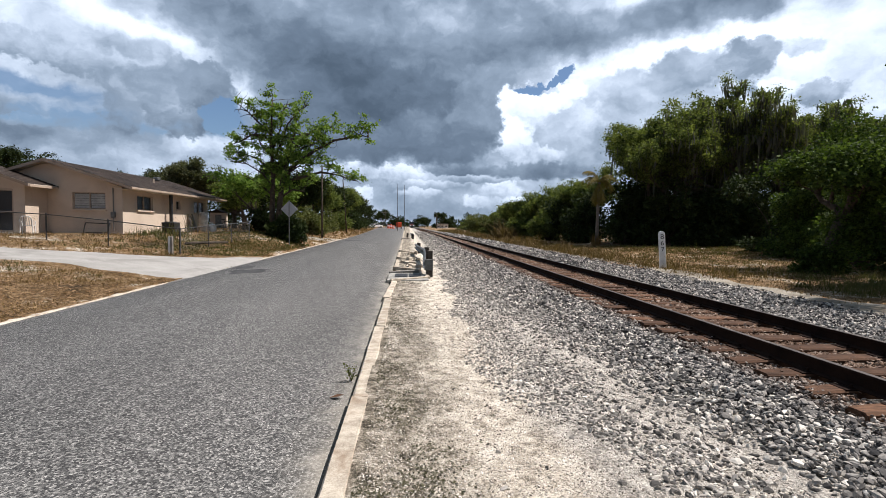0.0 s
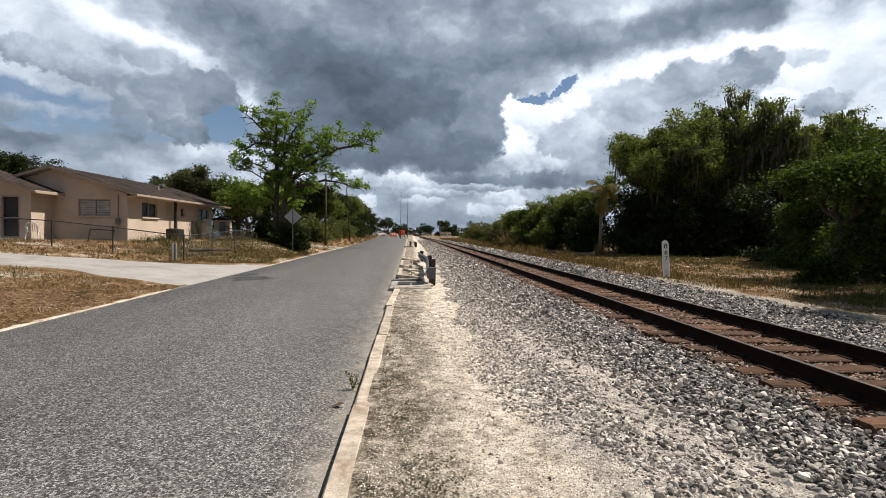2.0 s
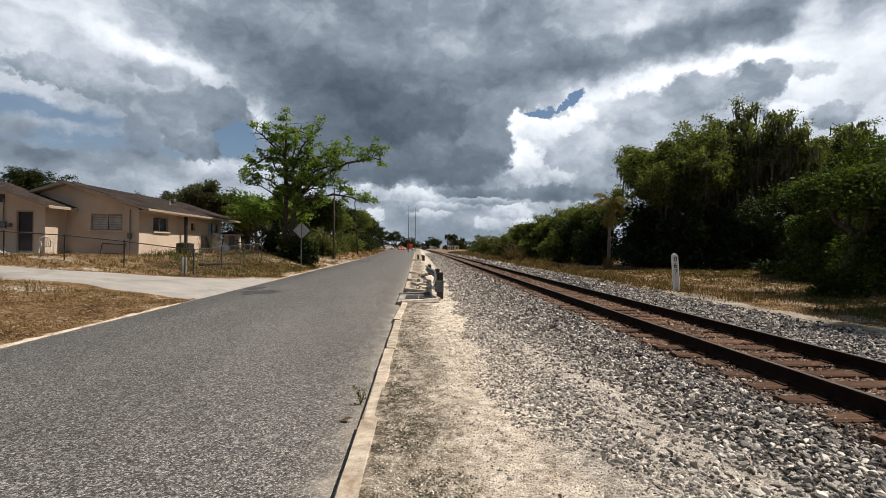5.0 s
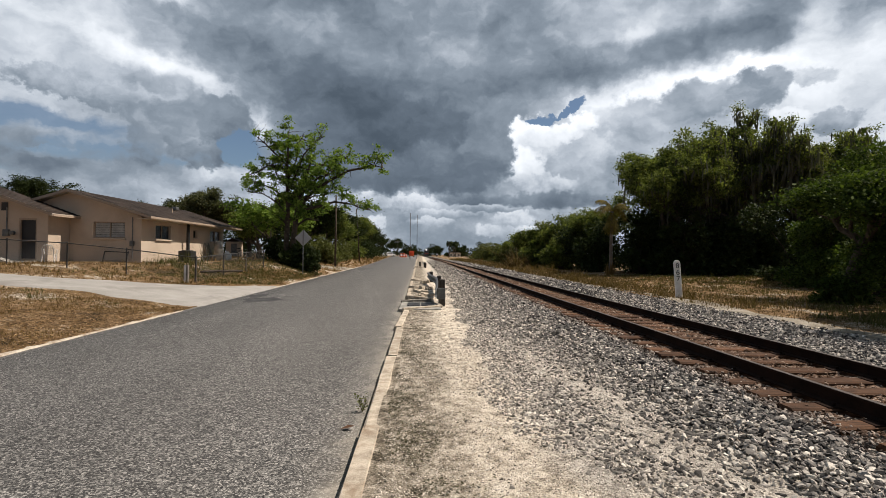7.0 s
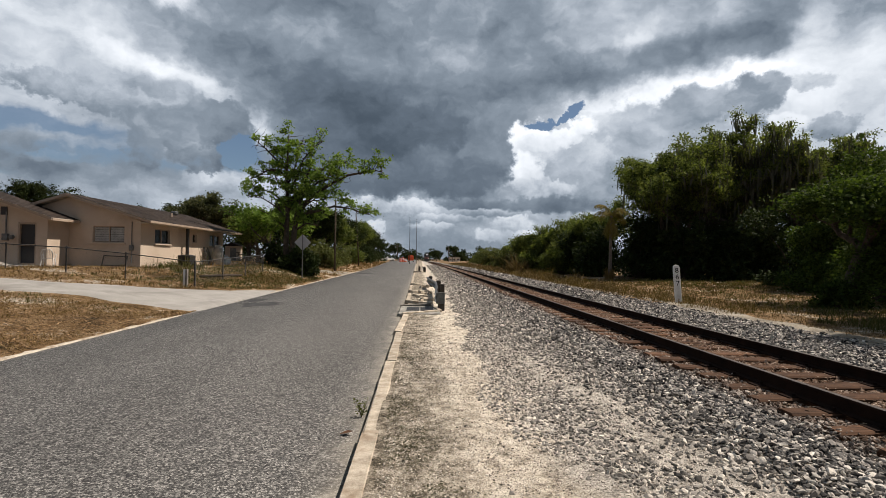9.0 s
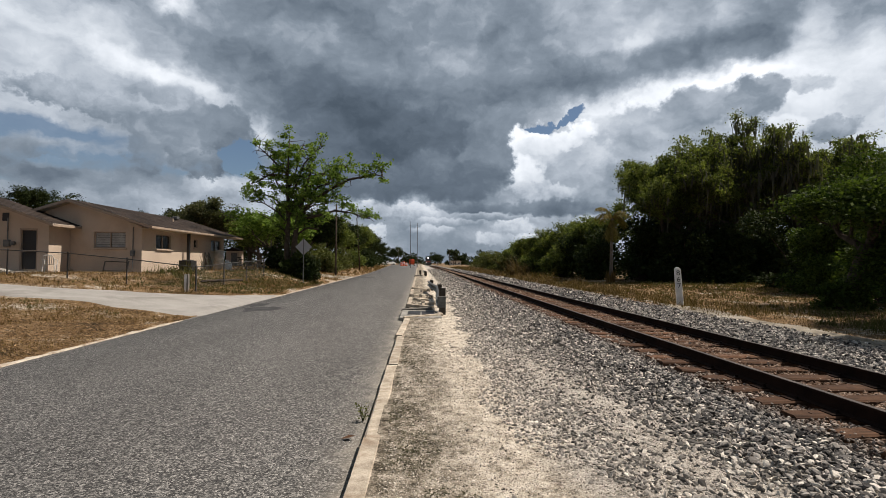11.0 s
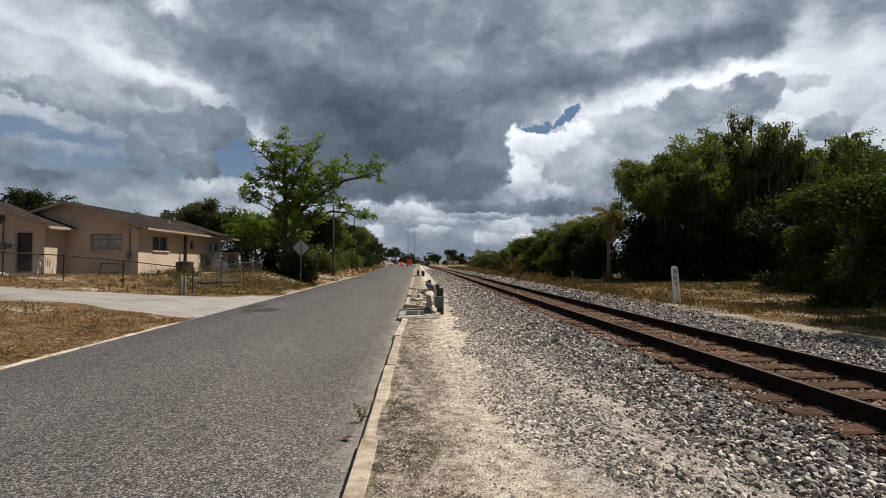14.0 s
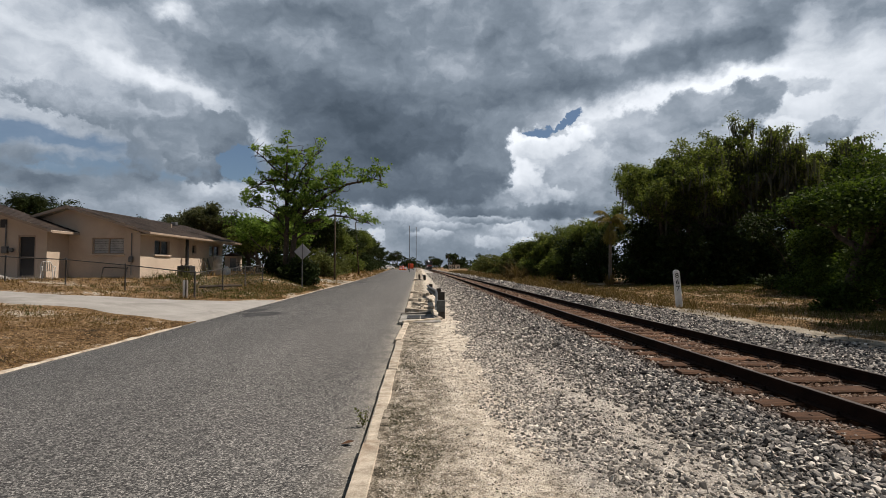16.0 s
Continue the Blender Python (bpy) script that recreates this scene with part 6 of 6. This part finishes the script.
part("body", Shape().tube([(-1.2, 0, 0), (0, .03, .02), (1.3, 0, 0)], [.07, .065, .05], 8), BARK, log, smooth=True)

# sign
sign = thing("diamond_sign", (-7.7, 31.5, stands(-7.7, 31.5)), "grey back of a diamond road sign on a steel post", "road sign")
zc = 2.6 - stands(-7.7, 31.5)
part("post", Shape().box((0, 0.03, zc / 2 + 0.1), (0.06, 0.04, zc + 0.9)), GALV, sign, bevel=0.006)
part("panel", Shape().box((0, 0.06, 0), (0.76, 0.006, 0.76), pose(0, 0, zc, 0, 45, 0)), SIGN_BACK, sign, bevel=0.002)
for dz in (-.2, .2):
    part("bolt", Shape().tube([(0, -0.0, zc + dz), (0, 0.07, zc + dz)], [.012, .012], 6), DARK_STEEL, sign)


def pole(name, at, h, r, label, arm=0.0, lean=0.0):
    ob = thing(name, (*at, float(max(ground_z(*at), -0.1))), label, "utility pole", "poles along the road")
    part("shaft", Shape().tube([(0, 0, -.3), (lean * .5, 0, h * .5), (lean, 0, h)], [r, r * .85, r * .7], 8), BARK, ob, smooth=True)
    if arm:
        part("crossarm", Shape().box((lean, 0, h - .5), (arm, .1, .12)), GREY_WOOD, ob, bevel=.01)
        for k in (-1, 0, 1):
            part("insulator", Shape().tube([(lean + k * arm * .42, 0, h - .44), (lean + k * arm * .42, 0, h - .25)], [.04, .03], 6), GALV, ob)
    return ob


pole("utility_pole", (-8.9, 50), 7.4, 0.11, "grey wooden utility pole on the verge")
pole("utility_pole", (-9.6, 75), 8.2, 0.11, "grey wooden pole beside the road", 0, -0.6)
pole("utility_pole", (-9.4, 190), 7.2, 0.16, "distant utility pole with crossarm", 2.4)
pole("utility_pole", (13.6, 240), 8.0, 0.18, "distant pole beside the track", 0.9)
pole("gate_mast", (-2.65, 110), 11.2, 0.07, "tall thin raised crossing gate arm")
pole("gate_mast", (-1.1, 112), 11.0, 0.065, "tall thin raised crossing gate arm")

# ---- mile post ----
mile = thing("mile_post", (10.05, 17.9, stands(10.05, 17.9)), "leaning whitewashed concrete mile post with black figures", "mile post")
mile.matrix_basis = pose(10.0, 18.2, stands(10.0, 18.2), 0, -4.0, -14)
out = [(-0.115, -0.3), (0.115, -0.3), (0.11, 1.36)] + [(0.11 * math.cos(t), 1.36 + 0.11 * math.sin(t)) for t in (0.5, 1.05, 1.57, 2.1, 2.64)] + [(-0.11, 1.36)]
part("body", Shape().prism(out, -0.075, 0.075), MILE_WHITE, mile, bevel=0.012)


def figure(text, size, at, parent, mat, turn=(90, 0, 0)):
    cu = bpy.data.curves.new("figure", "FONT")
    cu.body, cu.size, cu.extrude, cu.align_x, cu.align_y = text, size, 0.003, "CENTER", "CENTER"
    tmp = bpy.data.objects.new("figure", cu)
    scene.collection.objects.link(tmp)
    me = bpy.data.meshes.new_from_object(tmp.evaluated_get(bpy.context.evaluated_depsgraph_get()))
    bpy.data.objects.remove(tmp)
    me.materials.clear()
    me.materials.append(mat)
    ob = part("figure", me, mat, parent, "painted black figure " + text)
    ob.matrix_basis = pose(*at, *turn)
    ob.scale = (1.15, 1.15, 1.0)


for ch, z in (("8", 1.24), ("6", 0.99), ("7", 0.74)):
    figure(ch, 0.235, (0, -0.078, z), mile, BLACK)


DARK_WOOD = striped_wood("dark post timber", (0.02, 0.018, 0.016), (0.085, 0.075, 0.065), 2)

# ---- storm drain with bent guard beam ----
def bar_between(p, q, w_, h):
    """A squared bar from p to q."""
    p, q = Vector(p), Vector(q)
    d = q - p
    m = Matrix.Translation((p + q) / 2) @ d.to_track_quat("X", "Z").to_matrix().to_4x4()
    return Shape().box((0, 0, 0), (d.length, w_, h), m)


def drain(y0):
    """Sunken slab with two grates, ringed by displaced bars of concrete."""
    x0 = float(kerb_edge(y0))
    ob = thing("storm_drain", (x0, y0, 0), "broken concrete storm drain with iron grates beside the kerb", "storm drain", "storm drains")
    part("slab", Shape().box((0.5, 1.3, 0.045), (1.2, 2.3, 0.1)), OLD_CONCRETE, ob, bevel=0.015)
    part("lip", bar_between((0.02, 0.0, 0.09), (1.08, 0.75, 0.10), 0.09, 0.09), CONCRETE, ob, bevel=0.015)
    part("bar", bar_between((-0.12, 2.25, 0.06), (0.86, 2.25, 0.12), 0.16, 0.14), GREY_WOOD, ob, bevel=0.015)
    part("bar", bar_between((0.02, 3.9, 0.10), (0.88, 2.75, 0.12), 0.16, 0.12), CONCRETE, ob, bevel=0.015)
    part("bar", bar_between((0.9, 2.4, 0.08), (1.1, 0.8, 0.08), 0.12, 0.12), CONCRETE, ob, bevel=0.015)
    for k in range(2):
        g = part("grate", Shape().box((0.3 + k * 0.42, 1.35, 0.098), (0.38, 0.95, 0.02)), BLACK, ob, "rusty black grate")
        for i in range(5):
            part("grate_bar", Shape().box((0.16 + k * 0.42 + i * 0.07, 1.35, 0.106), (0.02, 0.93, 0.03)), DARK_STEEL, g)
    return ob


drain(13.3)
drain(54.0)
rubble_r = random.Random(9)
for i in range(16):
    x, y = rubble_r.uniform(-0.35, 0.45), rubble_r.uniform(17.2, 29)
    sx, sy = rubble_r.uniform(.25, .8), rubble_r.uniform(.2, .6)
    rb = thing("concrete_lump", (x, y, 0.06), "pale broken concrete lump between kerb and guard beam", "rubble", "rubble by the drain", turn=rubble_r.uniform(0, 180))
    sh = Shape()
    ring = [(sx * math.cos(t * .785) * rubble_r.uniform(.4, .6), sy * math.sin(t * .785) * rubble_r.uniform(.4, .6)) for t in range(8)]
    hh = rubble_r.uniform(.06, .16)
    sh.add([(a, b, -.05) for a, b in ring] + [(a * .8, b * .8, hh + rubble_r.uniform(-.03, .03)) for a, b in ring],
           [tuple(range(7, -1, -1)), tuple(range(8, 16))] + [(j, (j + 1) % 8, 8 + (j + 1) % 8, 8 + j) for j in range(8)])
    part("lump", sh, CONCRETE, rb)


def guard_beam(points, z_mid, name_at):
    """A bent two-wave steel barrier on short posts."""
    prof = [(0.0, -0.155), (0.02, -0.15), (0.075, -0.11), (0.08, -0.075), (0.015, -0.03), (0.0, 0.0), (0.015, 0.03), (0.08, 0.075), (0.075, 0.11), (0.02, 0.15), (0.0, 0.155)]
    vs, fs, k = [], [], len(prof)
    P = [Vector(p) for p in points]
    for i, p in enumerate(P):
        d = (P[min(i + 1, len(P) - 1)] - P[max(i - 1, 0)]).normalized()
        nrm = Vector((-d.y, d.x, 0)).normalized()
        for off in (0.0, 0.006):
            vs += [p + nrm * (a + off) + Vector((0, 0, b)) for a, b in prof]
    for i in range(len(P) - 1):
        a, b = i * 2 * k, (i + 1) * 2 * k
        fs += [(a + j, a + j + 1, b + j + 1, b + j) for j in range(k - 1)] + [(a + k + j, b + k + j, b + k + j + 1, a + k + j + 1) for j in range(k - 1)]
        fs += [(a, b, b + k, a + k), (a + k - 1, a + 2 * k - 1, b + 2 * k - 1, b + k - 1)]
    e = (len(P) - 1) * 2 * k
    for c in (0, e):
        fs += [(c + j, c + k + j, c + k + j + 1, c + j + 1) for j in range(k - 1)]
    return Shape().add(vs, fs)


guard = thing("guard_rail", (0, 0, 0), "bent dull steel guard beam on heavy dark posts", "guard rail")
part("beam", guard_beam([(0.50, 14.5, 0.46), (0.52, 15.0, 0.47), (0.60, 17.0, 0.47), (0.68, 20.0, 0.47), (0.66, 21.4, 0.47), (0.50, 24.0, 0.46), (0.40, 27.5, 0.45)], 0.45, 0), BEAM, guard)
part("end_plate", Shape().box((0.60, 14.47, 0.44), (0.26, 0.03, 0.34)), BEAM, guard, bevel=0.01)
for x, y, h in ((0.63, 14.62, 0.60), (0.82, 18.6, 0.66), (0.80, 21.6, 0.66), (0.55, 27.0, 0.66)):
    part("post", Shape().box((x, y, h / 2 - 0.1), (0.2, 0.2, h + 0.2)), DARK_WOOD, guard, bevel=0.015)
guard2 = thing("guard_rail", (0, 0, 0), "far guard beam fallen beside the second drain", "guard rail")
part("beam", guard_beam([(0.3, 55.3, 0.55), (0.25, 57.5, 0.56), (0.2, 60.5, 0.54)], .45, 0), BEAM, guard2)
for x, y in ((0.45, 55.4), (0.4, 59.4), (-0.2, 62)):
    part("post", Shape().box((x, y, 0.25), (0.24, 0.24, 0.8)), DARK_WOOD, guard2, bevel=0.015)

# weed at the kerb
weed = thing("kerb_weed", (-0.585, 4.95, 0.0), "small green weed growing at the kerb", "weed")
wr = random.Random(2)
s = Shape()
for k in range(9):
    a = wr.uniform(0, 6.28)
    e = Vector((math.cos(a) * .07, math.sin(a) * .07, wr.uniform(.12, .2)))
    s.tube([(0, 0, 0), e * .5 + Vector((0, 0, .02)), e], [.0025, .002, .001], 3)
part("stem", s, GREEN_GRASS, weed)
wl = [(Vector((math.cos(k * 2.4) * .06 * (k % 9) / 9, math.sin(k * 2.4) * .06 * (k % 9) / 9, 0.03 + 0.16 * (k % 9) / 9)), 3) for k in range(27)]
part("foliage", leaves(wl, 3, 0.022, 0.024, 8, mat=LEAF_OLIVE, name="foliage"), LEAF_OLIVE, weed)
leaf_ = thing("dry_leaf", (-0.66, 4.45, 0.012), "curled brown dead leaf on the asphalt", "leaf")
part("blade", Shape().add([(-.07, 0, 0), (0, -.035, .02), (.07, 0, .03), (0, .035, .025)], [(0, 1, 2), (0, 2, 3)]), TIE_WOOD, leaf_)

# ---- far end of the road ----
for i, (x, y, h) in enumerate([(-6.0, 140, 1.15), (-5.3, 141, 1.3), (-4.6, 140, 1.0)]):
    bar = thing("traffic_barrel", (x, y, float(road_z(y))), "orange traffic barrel at the end of the road", "barrel", "barrels")
    part("body", Shape().tube([(0, 0, 0), (0, 0, h * .5), (0, 0, h)], [.38, .34, .28], 12), ORANGE, bar)
    for z in (.45, .75):
        part("band", Shape().tube([(0, 0, h * z - .08), (0, 0, h * z + .08)], [.365, .355], 12), WHITE, bar)
barrier = thing("orange_barrier", (-3.0, 142, float(road_z(142))), "orange road work barrier", "barrier")
part("panel", Shape().box((0, 0, 1.15), (1.5, .3, 1.5)), ORANGE, barrier, bevel=.1)
for x in (-.7, .7):
    part("foot", Shape().box((x, 0, .2), (.3, .9, .4)), DARK_STEEL, barrier)


def car(at, turn, paint, label):
    ob = thing("parked_car", (*at, stands(*at)), label, "car", turn=turn)
    body = [(-2.15, .35), (-2.1, .75), (-1.9, .92), (-1.2, .98), (-.7, 1.38), (.6, 1.42), (1.2, .98), (2.0, .85), (2.15, .6), (2.1, .3)]
    part("body", Shape().prism(body, -.85, .85), paint, ob, bevel=.05)
    part("side_window", Shape().prism([(-1.0, 1.02), (-.6, 1.32), (.55, 1.35), (1.0, 1.02)], -.86, .86), GLASS, ob)
    for x in (-1.35, 1.35):
        for y in (-.78, .78):
            wh = part("wheel", Shape().tube([(x, y - .1, .32), (x, y + .1, .32)], [.32, .32], 16), BLACK, ob)
            part("rim", Shape().tube([(x, y - .11, .32), (x, y + .11, .32)], [.18, .18], 10), GALV, wh)


car((-11.2, 165), 30, WHITE, "white car parked beside the road")
car((-8.6, 205), 80, BLACK, "dark car far down the road")
for i, (x, y, h) in enumerate(((17.5, 300, 8.5), (19.8, 300, 8.0), (21.5, 305, 8.4))):
    p = thing("distant_palm", (x, y, stands(x, y)), "distant dark palm beside a white building", "palm tree", "distant palms")
    part("trunk", Shape().tube([(0, 0, 0), (0, 0, h)], [.2, .16], 6), BARK, p)
    part("crown", leaves([(Vector((0, 0, h)), 3)] * 30, 10, 0.8, 1.2, 300 + i, droop=0.4, mat=LEAF_DARK), LEAF_DARK, p)
white_house = thing("distant_building", (22, 320, stands(22, 320)), "distant low white building beyond the track", "building")
part("wall", Shape().box((0, 0, 1.0), (7.5, 6, 2.6)), WHITE, white_house)
part("roof", Shape().prism([(-4.2, 2.3), (4.2, 2.3), (3.2, 3.0), (-3.2, 3.0)], -3.4, 3.4), SOFFIT, white_house)
for dx in (-2.5, 0, 2.5):
    part("window", Shape().box((dx, -3.02, 1.3), (1.2, .08, 0.9)), GLASS, white_house)
for i in range(14):
    bush("far_wood", (-90 + i * 14 + (i % 3) * 3, 380 + (i % 4) * 20), (22, 10, 8 + (i * 5 % 4)), 220 + i, LEAF_DARK, "distant dark wood on the horizon", 1500, 1.0, "wood", "distant woods")

# ---- train ----
train = thing("locomotive", (5.2, 350, RAIL_TOP_Z), "dark diesel locomotive with lit headlight", "locomotive")
LOCO = plain("dark loco paint", (0.035, 0.033, 0.036), 0.5)
LOCO_RED = plain("loco nose band", (0.30, 0.05, 0.035), 0.5)
LAMP = plain("headlight lens", (1.0, 0.95, 0.85), 0.3, glow=((1.0, 0.93, 0.8), 9.0))
part("frame", Shape().box((0, 9, 1.15), (3.0, 19, 0.5)), LOCO, train, bevel=0.05)
part("nose", Shape().prism([(-1.35, 1.4), (1.35, 1.4), (1.35, 2.6), (1.0, 2.85), (-1.0, 2.85), (-1.35, 2.6)], 0.2, 2.4), LOCO, train, bevel=0.08)
part("nose_band", Shape().box((0, 0.17, 2.0), (2.3, 0.04, 0.5)), LOCO_RED, train)
cab = part("cab", Shape().prism([(-1.5, 1.4), (1.5, 1.4), (1.5, 4.0), (1.1, 4.55), (-1.1, 4.55), (-1.5, 4.0)], 2.2, 5.0), LOCO, train, bevel=0.06)
for x in (-0.75, 0.75):
    part("windscreen", Shape().box((x, 2.17, 3.55), (0.95, 0.06, 0.6)), GLASS, cab)
part("hood", Shape().prism([(-1.0, 1.4), (1.0, 1.4), (1.0, 3.9), (0.7, 4.3), (-0.7, 4.3), (-1.0, 3.9)], 5.0, 18.2), LOCO, train, bevel=0.05)
part("radiator", Shape().box((0, 16, 4.0), (2.8, 3.4, 0.8)), LOCO, train, bevel=0.1)
part("fuel_tank", Shape().box((0, 9, 0.6), (2.6, 5, 0.8)), LOCO, train, bevel=0.15)
part("plough", Shape().prism([(-1.4, 0.12), (1.4, 0.12), (1.2, 0.95), (-1.2, 0.95)], -0.35, 0.0), LOCO, train)
part("coupler", Shape().box((0, -0.45, 0.9), (0.3, 0.6, 0.3)), DARK_STEEL, train, bevel=0.05)
for x in (-0.16, 0.16):
    part("headlight", Shape().tube([(x, 2.1, 4.2), (x, 2.2, 4.2)], [0.2, 0.2], 12), LAMP, train)
for x in (-0.95, 0.95):
    part("ditch_light", Shape().tube([(x, -0.05, 1.55), (x, 0.15, 1.55)], [0.07, 0.07], 12), LAMP, train)
for y in (2.6, 4.6, 6.0, 12.6, 14.4, 16.2):
    ws = part("wheelset", Shape().tube([(-0.75, y, 0.5), (-0.63, y, 0.5)], [0.5, 0.5], 16).tube([(0.63, y, 0.5), (0.75, y, 0.5)], [0.5, 0.5], 16).tube([(-0.7, y, 0.5), (0.7, y, 0.5)], [0.09, 0.09], 8), DARK_STEEL, train)
for x in (-1.45, 1.45):
    part("handrail", Shape().tube([(x, 0.2, 1.5), (x, 0.2, 2.4), (x, 2.0, 2.4)], [0.03] * 3, 6), LOCO, train)


def motions():
    rows = []
    for t in (0.0, 4.0, 8.0, 12.0, 16.0):
        y = 345.0 - 6.6 * t
        slope_x = (float(track_x(y + 10)) - float(track_x(y))) / 10
        rows.append((t, pose(float(track_x(y)), y, RAIL_TOP_Z, 0, 0, -math.degrees(math.atan(slope_x)))))
    walk(train, rows)


motions()
